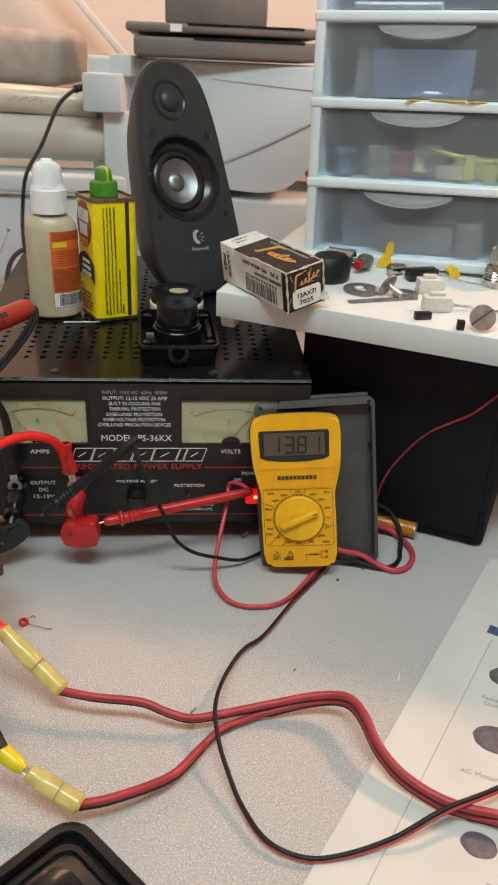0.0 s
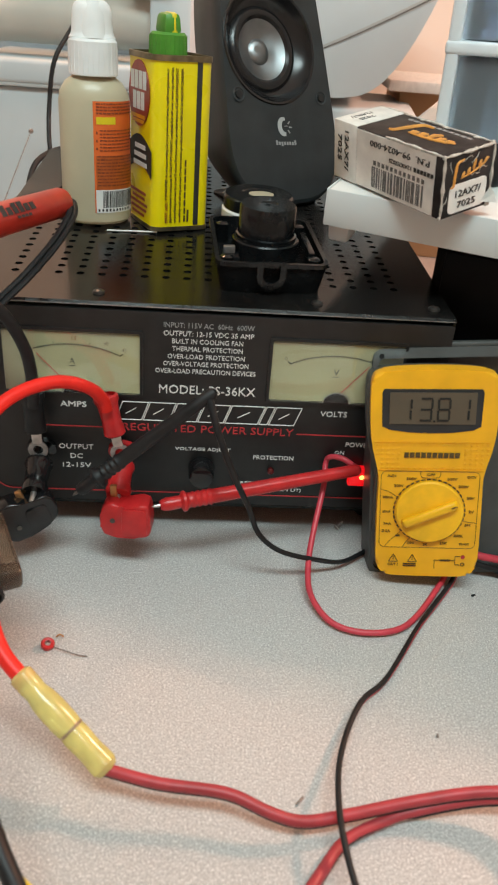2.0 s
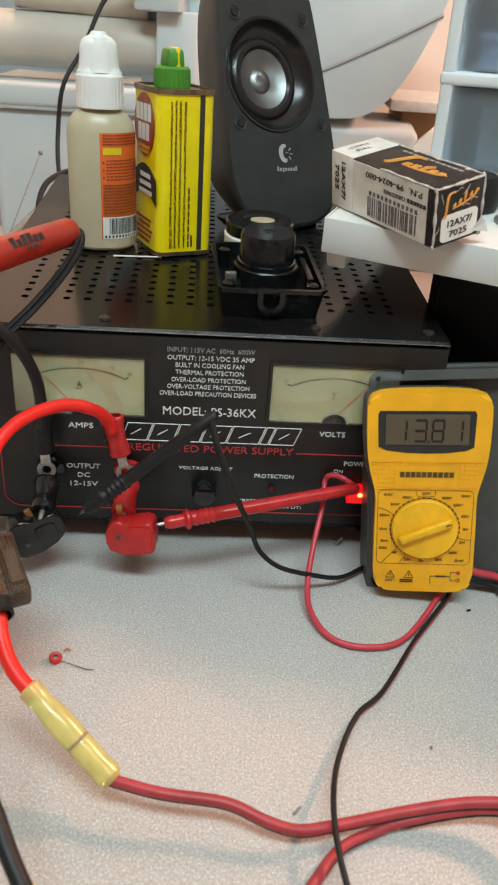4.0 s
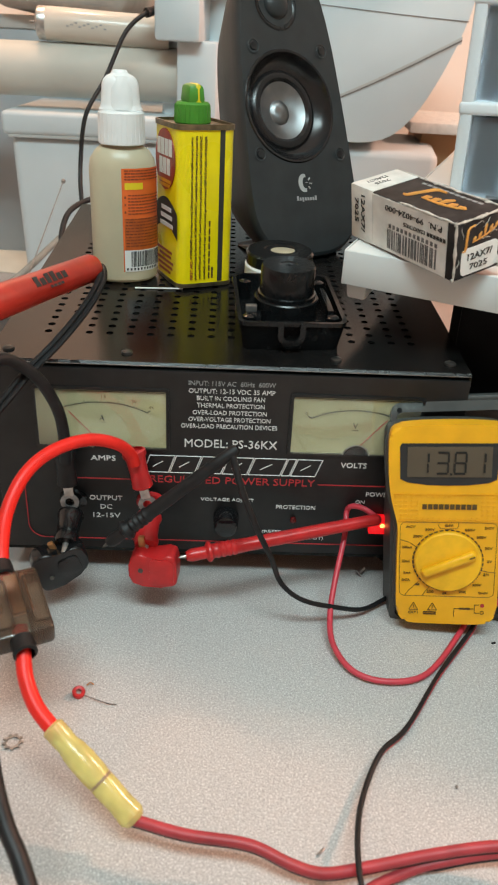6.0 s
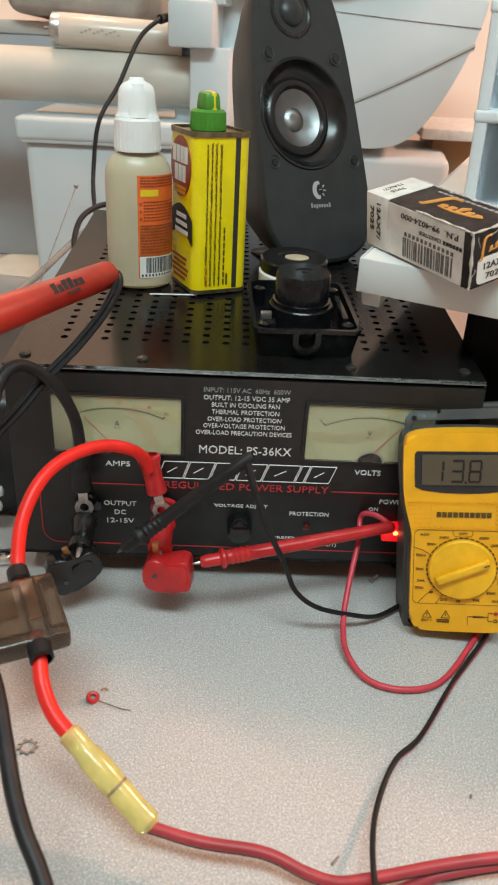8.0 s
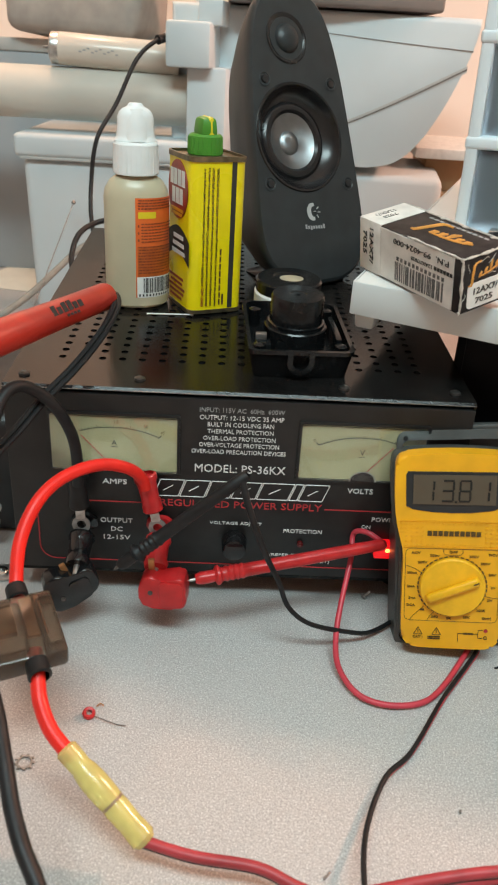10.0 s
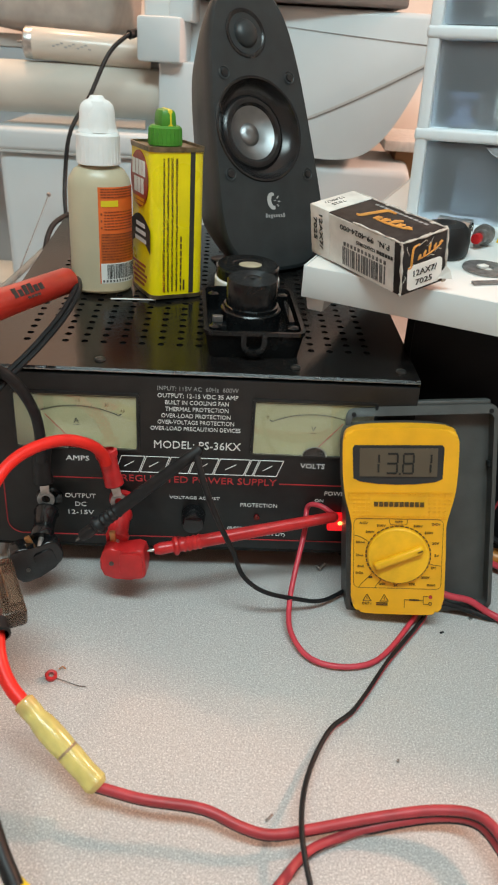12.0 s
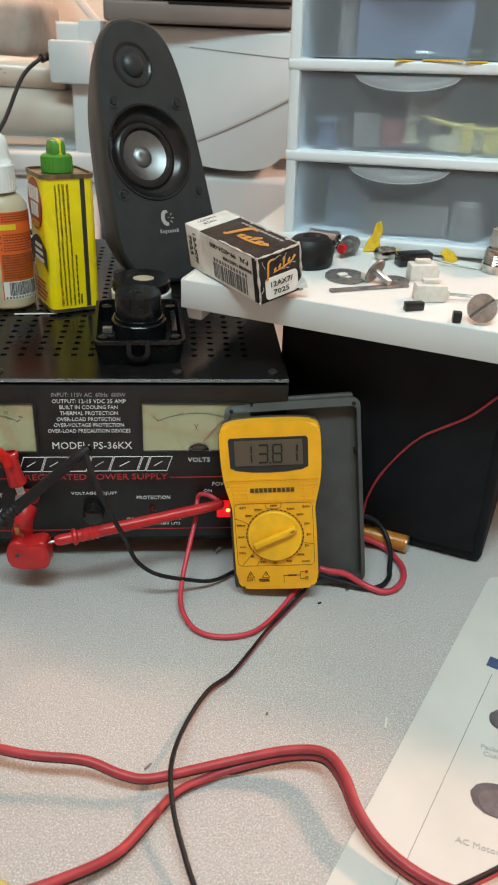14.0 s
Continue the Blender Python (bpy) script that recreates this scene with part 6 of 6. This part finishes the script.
BOXY = [(-0.0155, 0.0), (-0.0140, -0.0075), (-0.0108, -0.0106), (0.0, -0.0110), (0.0095, -0.0106), (0.0140, -0.0082), (0.0148, -0.003), (0.0140, 0.0095), (0.0120, 0.0124), (0.0090, 0.0126), (0.002, 0.0108), (-0.0030, 0.0102), (-0.0060, 0.0120), (-0.0105, 0.0118), (-0.0142, 0.0075)]
LOW = [(-0.017, 0.002), (-0.015, -0.0075), (-0.008, -0.0095), (0.004, -0.0075), (0.015, -0.004), (0.0185, 0.003), (0.0175, 0.012), (0.012, 0.0155), (0.002, 0.0140), (-0.004, 0.0185), (-0.013, 0.018), (-0.0168, 0.011)]
clip("red_clip", pose(-0.0430, -0.037, 0.0348, 0, 0, -6), RED_PLASTIC, "red insulated alligator clip biting the binding post", BOXY, (0.0150, 0.0185, 0.003, 3, 0.0055, 0.0008), -0.0075)
clip("black_clip", pose(-0.101, -0.034, 0.0295, 0, -18, 20) @ Matrix.Scale(0.95, 4), BLACK_GLOSS, "black insulated alligator clip biting the binding post", LOW, (0.0135, 0.0130, 0.003, 3, 0.006, 0.004), 0.0015)


def probe(name, a, b, k, label, r=0.0043, metal=METAL):
    L = (Vector(b) - Vector(a)).length
    ob = empty(name, along(a, b), label, "probe")
    part("handle", lathe([(0.0025, 0), (0.0032, 0.001), (0.0040, 0.004), (0.0038, 0.012), (0.0062, 0.0135), (0.0062, 0.0150), (0.0046, 0.0165)] + [(r + 0.0007 * (i % 2), 0.018 + 0.0017 * i) for i in range(9)] + [(r, 0.035), (r * 0.92, L * 0.8), (r * 0.85, L - 0.002), (r * 0.5, L)], 20), k, ob)
    part("tip", lathe([(0.0010, 0.001), (0.0010, -0.0022), (0.0003, -0.0045), (0, -0.0047)], 10), metal, ob)
    return ob


probe("red_probe", (-0.0235, -0.046, 0.0495), (0.098, -0.013, 0.0585), RED_PLASTIC, "red test probe bridging from clip to switch")
probe("black_probe", (-0.0690, -0.0485, 0.0592), (0.005, -0.042, 0.1220), BLACK_RUBBER, "black test probe pointing up from the black clip", 0.0041, DARK_SCREW)

# small debris on the desk
rg = lathe([(0.0016, 0), (0.0034, 0.0002), (0.0036, 0.0022), (0.0030, 0.003), (0.0016, 0.0028), (0.0016, 0)], 20)
tagged(link("red_grommet", rg, RED_PLASTIC, m=pose(-0.079, -0.109, 0.0004, 20, 10, 0) @ pose(0, 0, 0.0008)), "tiny red rubber ring lying on the desk", "grommet", group="debris on the desk")
cable("stray_wire", [(-0.0765, -0.110, 0.001), (-0.070, -0.1135, 0.002), (-0.062, -0.116, 0.0012), (-0.057, -0.1165, 0.001)], 0.00028, DULL_METAL, "fine stray wire strand on the desk", "wire", 5)
cable("copper_strand", [(-0.0755, -0.103, 0.001), (-0.0735, -0.102, 0.002), (-0.0715, -0.1025, 0.001)], 0.0004, COPPER, "short copper strand on the desk", "wire", 5)
bm = lathe([(0.0031, 0), (0.0042, 0), (0.0042, 0.0007), (0.0031, 0.0007), (0.0031, 0)], 28)
for k in range(9):
    a = 2 * math.pi * k / 9
    box(0.0016, 0.0012, 0.0007, at=(0.0046 * math.cos(a), 0.0046 * math.sin(a), 0.0002), bm=bm)
tagged(link("star_washer", bm, DULL_METAL, m=pose(-0.1065, -0.1425, 0.0003), smooth=False), "toothed steel lock washer on the desk", "washer", group="debris on the desk")
sc = empty("small_screw", pose(0.0925, 0.0035, 0.0022, 0, 60, 30), "tiny steel screw lying on the desk", "screw", "debris on the desk")
part("head", lathe([(0, 0), (0.0022, 0), (0.0024, 0.0006), (0.0016, 0.0014), (0, 0.0016)], 14), METAL, sc)
part("thread", lathe([(0.001, 0.0014)] + [(0.0009 + 0.0003 * (k % 2), 0.0016 + 0.0006 * k) for k in range(8)] + [(0, 0.007)], 10), METAL, sc)
rng = random.Random(11)
for x, y, L, a, k in ((0.0465, -0.2005, 0.0055, 48, DULL_METAL), (0.168, -0.061, 0.0028, 20, HOLE), (0.118, -0.165, 0.002, 70, DULL_METAL), (0.19, -0.176, 0.009, 70, PAPER), (0.128, -0.088, 0.0018, 0, HOLE), (0.0795, -0.2045, 0.004, 15, YELLOW_FLUFF)):
    tagged(link("crumb", box(L, 0.0013, 0.0011, 0.0004), k, m=pose(x, y, 0.0002, 0, 0, a)), "small dark crumb on the desk", "debris", group="debris on the desk")

# battery
bt = empty("aa_battery", pose(0.2512, 0.0022, 0.0076, 0, 0, -29) @ pose(0, 0, 0, 0, -90, 0), "copper-coloured cylindrical battery lying beside the meter case", "battery")
part("wrapper", lathe([(0, 0), (0.0068, 0), (0.0072, 0.0006), (0.0072, 0.0485), (0.0066, 0.0492), (0, 0.0492)], 28), BATTERY, bt)
part("end_disc", lathe([(0.0058, 0), (0.0056, -0.0004), (0, -0.0004)], 20), METAL, bt)
part("dark_end_band", lathe([(0.0072, 0.0), (0.00735, 0.0002), (0.00735, 0.0016), (0.0072, 0.0018)], 28), COPPER, bt)
part("button", lathe([(0.0027, 0.049), (0.0027, 0.0504), (0, 0.0506)], 14), METAL, bt)
bm = bmesh.new()
for i, (z, L) in enumerate(((0.006, 0.013), (0.006, 0.010), (0.007, 0.012), (0.024, 0.014))):
    a = radians((200, 212, 224, 206)[i])
    box(0.0005, 0.0008, L, at=(0.0071 * math.cos(a), 0.0071 * math.sin(a), z), bm=bm)
part("wrapper_print", bm, DARK_INK, bt, smooth=False)

# ---- soldering iron ----
iron = empty("soldering_iron", along((-0.0865, 0.046, 0.197), (-0.16, -0.100, 0.197)), "soldering iron with a red plastic handle and black cord", "soldering iron")
part("handle", lathe([(0.0055, 0), (0.0078, 0.0008), (0.0084, 0.003), (0.0086, 0.05), (0.0096, 0.10), (0.0105, 0.16), (0.0105, 0.20), (0.007, 0.21), (0, 0.21)], 30), RED_HANDLE, iron)
part("cord_hole", lathe([(0.0056, 0.0004), (0.0052, -0.0004), (0, -0.0002)], 18), HOLE, iron)
cord = empty("iron_cord", pose(0, 0, 0), "black two-lead cord bending back from the iron handle", "cable")
CORD = [(-0.090, 0.048, 0.1965), (-0.084, 0.050, 0.198), (-0.0805, 0.044, 0.196), (-0.0805, 0.033, 0.191), (-0.086, 0.013, 0.182), (-0.098, -0.010, 0.1695), (-0.112, -0.025, 0.157), (-0.124, -0.040, 0.144), (-0.138, -0.055, 0.130), (-0.16, -0.08, 0.10), (-0.19, -0.10, 0.05), (-0.22, -0.11, 0.004)]
for dx, dz in ((-0.0013, 0.0008), (0.0013, -0.0008)):
    part("lead", sweep([(x + dx, y, z + dz) for x, y, z in CORD], 0.0017, 8), BLACK_RUBBER, cord)
ia, ib = Vector((-0.0865, 0.046, 0.197)), Vector((-0.16, -0.100, 0.197))
ix = (ia - ib).normalized()
inn = Vector((0.45, -0.72, 0.55))
inn = (inn - ix * inn.dot(ix)).normalized()
im = Matrix((ix, inn.cross(ix), inn)).transposed().to_4x4()
im.translation = ia - ix * 0.046 + inn * 0.0086
bpy.context.view_layer.update()
bars([(-0.013 + 0.0046 * i, -0.002, 0.0036, 0.0042 + 0.0018 * (i in (0, 2, 3))) for i in range(6)], DARK_INK, iron, iron.matrix_world.inverted() @ im, "handle_bars")
bars([(-0.004 + 0.003 * i, -0.0048, 0.0022, 0.0015) for i in range(4)], DARK_INK, iron, iron.matrix_world.inverted() @ im, "handle_bars")

# ---- white printed board ----
FX = Vector((0.203, 0.283, 0)).normalized()
fm = Matrix.Translation((0.1025, -0.3215, 0)) @ pose(0, 0, 0, 0, 0, math.degrees(math.atan2(FX.y, FX.x)))
fp = empty("printed_board", fm, "white printed card board with faded part pictures lying on the desk", "board")
FLEN, FWID, FT = 0.357, 0.24, 0.0022
bm = bmesh.new()
o = rounded(FLEN + 0.25, FWID, 0.012, 5, (FLEN - 0.25) / 2, -FWID / 2)
lo = [bm.verts.new((x, y, 0.0002)) for x, y in o]
hi = [bm.verts.new((x, y, FT)) for x, y in o]
bm.faces.new(lo[::-1]); bm.faces.new(hi)
for i in range(len(o)):
    j = (i + 1) % len(o)
    bm.faces.new((lo[i], lo[j], hi[j], hi[i]))
part("sheet", bm, FACEPLATE, fp)
inv = fm.inverted()
def on_plate(x, y):
    p = inv @ Vector((x, y, 0))
    return p.x, p.y
a, b = on_plate(0.2705, -0.140), on_plate(0.130, -0.332)
bm = bmesh.new()
sweep([(a[0], a[1], FT), (b[0], b[1], FT)], 0.00026, 5, 1, bm=bm)
part("printed_rule", bm, GREY_INK, fp)
x, y = on_plate(0.2845, -0.1365)
part("blue_band", box(0.010, 0.030, 0.0003, at=(x, y, FT)), BLUE_INK, fp)
turn = -math.degrees(math.atan2(FX.y, FX.x)) - 24
def picture(wx, wy, r, squash=0.82):
    """A faded printed picture of a round machine part: dark body, paler front face and a hub."""
    pic = None
    for dx, dy, k, z, ink in ((0, 0, 1.0, 0.0001, PICTURE_DARK), (0.10, -0.14, 0.80, 0.0003, PICTURE_MID), (0.16, -0.18, 0.26, 0.0005, PICTURE_DARK)):
        rng = random.Random(int(r * 1e5))
        ring = [(r * (dx + k * math.cos(a) * (1 + rng.uniform(-0.03, 0.03))), r * (dy + squash * k * math.sin(a) * (1 + rng.uniform(-0.03, 0.03)))) for a in np.linspace(0, 2 * math.pi, 26)[:-1]]
        if pic is None:
            pic = part("printed_picture", slab(ring, 0, z), ink, fp, "faded purple-grey printed picture", m=pose(*on_plate(wx, wy), FT, 0, 0, turn))
        else:
            part("picture_face", slab(ring, 0, z), ink, pic)
picture(0.2665, -0.181, 0.0125)
picture(0.2375, -0.2345, 0.0140)
picture(0.2010, -0.3060, 0.0100)
for body, wx, wy, w in (("Packer", 0.2480, -0.2000, 0.013), ("Clutch", 0.2468, -0.2050, 0.0115), ("AC Motor B", 0.2195, -0.2610, 0.027)):
    x, y = on_plate(wx, wy)
    lettering(body, w, 0.0034, FADED_INK, fp, pose(x, y, FT + 0.0001, 0, 0, turn))
bars([(*on_plate(0.196, -0.335), 0.014, 0.003), (*on_plate(0.196, -0.341), 0.020, 0.003)], GREY_INK, fp, pose(0, 0, FT), "printed_bars")

# ---- phone-like black tray at the desk's front ----
ph = empty("black_tray", pose(-0.022, -0.352, 0.0005, 0, 0, -47), "black plastic tray with rounded rim lying on the desk", "tray")
o, i0 = rounded(0.100, 0.100, 0.016, 6), rounded(0.088, 0.088, 0.011, 6)
bm = bmesh.new()
rings = [[bm.verts.new((x * k, y * k, z)) for x, y in q] for q, k, z in ((o, 0.97, 0), (o, 1, 0.003), (o, 1, 0.010), (o, 0.985, 0.012), (i0, 1.0, 0.012), (i0, 0.98, 0.008))]
for a, b in zip(rings, rings[1:]):
    for k in range(len(o)):
        bm.faces.new((a[k], a[(k + 1) % len(o)], b[(k + 1) % len(o)], b[k]))
bm.faces.new(rings[0][::-1])
part("rim", bm, BLACK_GLOSS, ph)
part("panel", box(0.0862, 0.0862, 0.0068, 0.001, at=(0, 0, 0.0005)), BLACK_GLOSS, ph, "glossy black sunken panel")
part("inner_lip", ring_prism(rounded(0.080, 0.080, 0.010, 6), rounded(0.074, 0.074, 0.008, 6), 0.0016), TRAY_BLACK, ph, m=pose(0, 0, 0.0088, -90))
part("raised_pad", prism(rounded(0.046, 0.046, 0.010, 6), 0.0018, 0.0006), TRAY_BLACK, ph, m=pose(-0.010, 0.006, 0.0090, -90))

# ---- things behind: printer, rolls, boxes ----
def printer():
    ob = empty("printer", pose(0.10, 0.624, 0, 0, 0, -10), "white office printer with rounded lower body", "printer")
    # body: side profile with a tapering curved underside, facing left to right
    low = [(-0.06, 0.230), (-0.02, 0.222), (0.02, 0.216), (0.062, 0.215), (0.095, 0.224), (0.121, 0.248), (0.143, 0.285), (0.160, 0.325), (0.171, 0.360), (0.175, 0.388)]
    prof = [(-0.20, 0.20), (-0.155, 0.20), (-0.15, 0.245), (-0.10, 0.238)] + [(p.x, p.z) for p in smooth_path([(x, 0, z) for x, z in low], 4)] + [(-0.20, 0.39)]
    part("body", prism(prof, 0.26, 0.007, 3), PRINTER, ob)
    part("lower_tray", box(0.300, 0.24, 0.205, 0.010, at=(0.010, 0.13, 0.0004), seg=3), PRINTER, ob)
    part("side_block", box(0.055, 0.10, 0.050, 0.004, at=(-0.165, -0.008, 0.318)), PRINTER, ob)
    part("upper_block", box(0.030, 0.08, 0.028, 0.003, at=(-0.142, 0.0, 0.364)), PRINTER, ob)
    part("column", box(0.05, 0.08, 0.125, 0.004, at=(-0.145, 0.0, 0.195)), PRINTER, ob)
    def strip(name, pts, tall, material, lift):
        bm = bmesh.new()
        top = smooth_path([(x, -lift, z) for x, z in pts], 5)
        vs = [(bm.verts.new(q), bm.verts.new(q - Vector((0, 0, tall * (0.5 + 0.5 * k / len(top)))))) for k, q in enumerate(top)]
        for p, q in zip(vs, vs[1:]):
            bm.faces.new((p[0], q[0], q[1], p[1]))
        return part(name, bm, material, ob, smooth=False)
    door = [(-0.02, 0.249), (0.04, 0.274), (0.10, 0.303), (0.166, 0.338)]
    strip("door_groove", door, 0.0075, PRINTER_LOW, 0.0006)
    # Dark strip painted in as the shadow line below the door.
    strip("door_shadow_line", [(x, z - 0.0030) for x, z in door], 0.0022, SLAB, 0.0010)
    strip("top_seam", [(-0.02, 0.366), (0.08, 0.359), (0.17, 0.354)], 0.0014, SLAB, 0.0008)
    return ob


printer()
for x, w, z, h, y, lab in ((0.10, 0.255, 0.3915, 0.024, 0.60, "taupe flat plastic device lying on the printer"), (0.095, 0.265, 0.4205, 0.012, 0.60, "flat taupe lid stacked on the printer")):
    dv = empty("flat_device", pose(x, y + 0.11, z), lab, "device", "devices on the printer")
    part("shell", box(w, 0.22, h, 0.004, seg=3), SLAB, dv)
    part("front_slot", box(w * 0.6, 0.004, 0.003, 0.0005, at=(0.03, -0.109, h - 0.0025)), HOLE, dv)
    if z > 0.41:
        part("front_label", box(0.016, 0.0006, 0.009, at=(-0.065, -0.1102, 0.0015)), WHITE_LABEL, dv)
dv = empty("dark_box", pose(0.085, 0.70, 0.433), "dark taupe box on top of the stack", "box")
part("shell", box(0.14, 0.16, 0.06, 0.004), SLAB, dv)

pr_ = empty("paper_roll", pose(-0.073, 0.66, 0.279, 0, -90, 0), "thick cream paper roll lying across the boxes", "paper roll")
part("sheet", lathe([(0.014, 0), (0.0305, 0), (0.0315, 0.001), (0.0315, 0.62), (0.0305, 0.621), (0.014, 0.621), (0.014, 0)], 40), ROLL, pr_)
part("core", lathe([(0.011, -0.001), (0.0138, -0.001), (0.0138, 0.622), (0.011, 0.622), (0.011, -0.001)], 24), BOX_WHITE, pr_)
ft = empty("fluorescent_tube", pose(-0.247, 0.655, 0.331, 0, 92, 0), "old fluorescent tube with metal end cap lying on the roll", "fluorescent tube")
part("glass", lathe([(0.0185, 0.010), (0.0190, 0.012), (0.0190, 0.16), (0.018, 0.162)], 30), TUBE, ft)
part("end_cap", lathe([(0, 0), (0.015, 0), (0.0185, 0.002), (0.0190, 0.012), (0.0188, 0.0125)], 30), METAL, ft)
for s in (-1, 1):
    part("pin", lathe([(0.0016, 0), (0.0016, -0.008), (0, -0.0085)], 10), DULL_METAL, ft, m=pose(0, 0.006 * s, 0))
bars([(0.040 + 0.005 * i, -0.002 + 0.002 * (i % 3), 0.0034, 0.0016) for i in range(10)], GREY_INK, ft, Matrix(((0, -1, 0, 0), (0, 0, -1, -0.0191), (1, 0, 0, 0), (0, 0, 0, 1))), "tube_print")

def storage_bin():
    ob = empty("storage_bin", pose(-0.166, 0.72, 0), "white plastic storage bin with lipped lid behind the roll", "bin")
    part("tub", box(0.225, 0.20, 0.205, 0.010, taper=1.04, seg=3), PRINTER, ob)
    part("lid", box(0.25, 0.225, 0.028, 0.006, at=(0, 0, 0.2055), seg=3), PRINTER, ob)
    part("lid_groove", box(0.236, 0.006, 0.004, 0.001, at=(0, -0.107, 0.2025)), PRINTER_LOW, ob)
    return ob


storage_bin()
cb = empty("cardboard_box", pose(0.335, 0.80, 0.0003, 0, 0, -6), "brown cardboard box with a pale lid standing beside the printer", "box")
part("carton", box(0.15, 0.20, 0.175, 0.002), CARDBOARD, cb)
part("lid", box(0.17, 0.22, 0.014, 0.002, at=(0, 0, 0.2205)), BOX_WHITE, cb, "pale card lid")
part("lid_post", box(0.13, 0.17, 0.046, 0.002, at=(0, 0.01, 0.1752)), CARDBOARD, cb)
bm = box(0.20, 0.14, 0.08, 0.02, seg=4)
for v in bm.verts:
    v.co += 0.012 * noise.noise_vector(v.co * 14)
tagged(link("folded_cloth", bm, GREY_FABRIC, m=pose(-0.235, 0.86, 0.345, 0, 0, -12)), "folded grey cloth bundle at the back", "cloth")
bc_ = empty("back_cabinet", pose(-0.34, 0.925, 0.0003), "blue-grey low cabinet standing against the wall", "cabinet")
CABINET = mat("blue_grey_paint", (0.36, 0.40, 0.43), 0.6, var=0.05, scale=10)
part("body", box(0.50, 0.168, 0.322, 0.003), CABINET, bc_)
part("top", box(0.51, 0.172, 0.018, 0.003, at=(0, 0, 0.3222)), PRINTER_LOW, bc_)
ln = empty("leaning_panel", pose(-0.05, 0.94, 0.38, 0, -43, 0), "pale board leaning against the wall behind the printer", "board")
part("board", box(0.012, 0.02, 0.42, 0.002), SHELF, ln)
tagged(link("note_paper", box(0.11, 0.15, 0.0006), PAPER, m=pose(-0.335, 0.79, 0.0004, 0, 0, -12)), "cream sheet of paper lying on the desk", "paper")
cable("speaker_cable", [(-0.100, 0.612, 0.349), (-0.110, 0.600, 0.345), (-0.132, 0.590, 0.324), (-0.154, 0.570, 0.276), (-0.175, 0.550, 0.238), (-0.182, 0.540, 0.190), (-0.180, 0.520, 0.149), (-0.17, 0.50, 0.10), (-0.165, 0.45, 0.02), (-0.16, 0.42, 0.004)], 0.0026, BLACK_RUBBER, "black cable hanging down behind the power supply", "cable")
part("plug", sweep([(-0.108, 0.6012, 0.3460), (-0.096, 0.614, 0.350)], [0.0055, 0.0045], 12, 1), BLACK_RUBBER, bpy.data.objects["speaker_cable"])
cable("coiled_cable", [(-0.10, 0.46, 0.150), (-0.13, 0.49, 0.155), (-0.164, 0.500, 0.152), (-0.186, 0.480, 0.142), (-0.193, 0.460, 0.122), (-0.190, 0.440, 0.100), (-0.19, 0.42, 0.03), (-0.19, 0.40, 0.004)], 0.0032, BLACK_RUBBER, "black cable looping over the back of the power supply", "cable")
cable("grey_cable", [(-0.42, 0.40, 0.006), (-0.33, 0.43, 0.02), (-0.281, 0.450, 0.045), (-0.254, 0.500, 0.060), (-0.230, 0.550, 0.080), (-0.206, 0.580, 0.100), (-0.18, 0.60, 0.11)], 0.0042, GREY_CORD, "grey cable crossing the back of the desk", "cable")
st = empty("antenna_whip", along((-0.25, 0.34, 0.001), (-0.214, 0.587, 0.156)), "thin metal antenna whip with a small ball tip", "antenna")
L = (Vector((-0.214, 0.587, 0.156)) - Vector((-0.25, 0.34, 0.001))).length
part("rod", lathe([(0.0009, 0), (0.0006, L), (0, L)], 8), DULL_METAL, st)
part("ball", lathe([(0, L - 0.003), (0.0025, L - 0.0015), (0.003, L), (0.0025, L + 0.0018), (0, L + 0.003)], 14), DULL_METAL, st)

# metal bits by the power supply's left side
hw = empty("steel_bracket", pose(-0.166, 0.016, 0.0005, 0, 0, 10), "bent steel bracket with a screw beside the power supply", "bracket")
part("plate", box(0.030, 0.018, 0.002, 0.0006), METAL, hw)
part("screw", lathe([(0.0055, 0.002), (0.005, 0.0045), (0.002, 0.0055), (0, 0.0055)], 16), CHROME, hw, m=pose(0.004, -0.002, 0))
bm = bmesh.new()
for k, (x, z) in enumerate(((0, 0.0), (0.002, 0.012), (-0.001, 0.024))):
    box(0.014, 0.006, 0.0085, 0.003, at=(x, 0, z), bm=bm)
tagged(link("crumpled_bag", bm, WHITE_LABEL, m=pose(-0.176, 0.045, 0.0205, 0, 0, 15)), "black and white printed bag standing beside the power supply", "bag")
# Made-up block, added to darken the desk left of the supply.
tagged(link("dark_filler_block", box(0.06, 0.20, 0.100, 0.012, seg=3), BLACK_PLASTIC, m=pose(-0.187, 0.165, 0.0004, 0, 0, 3)), "dark block added to darken the desk beside the power supply", "pouch")
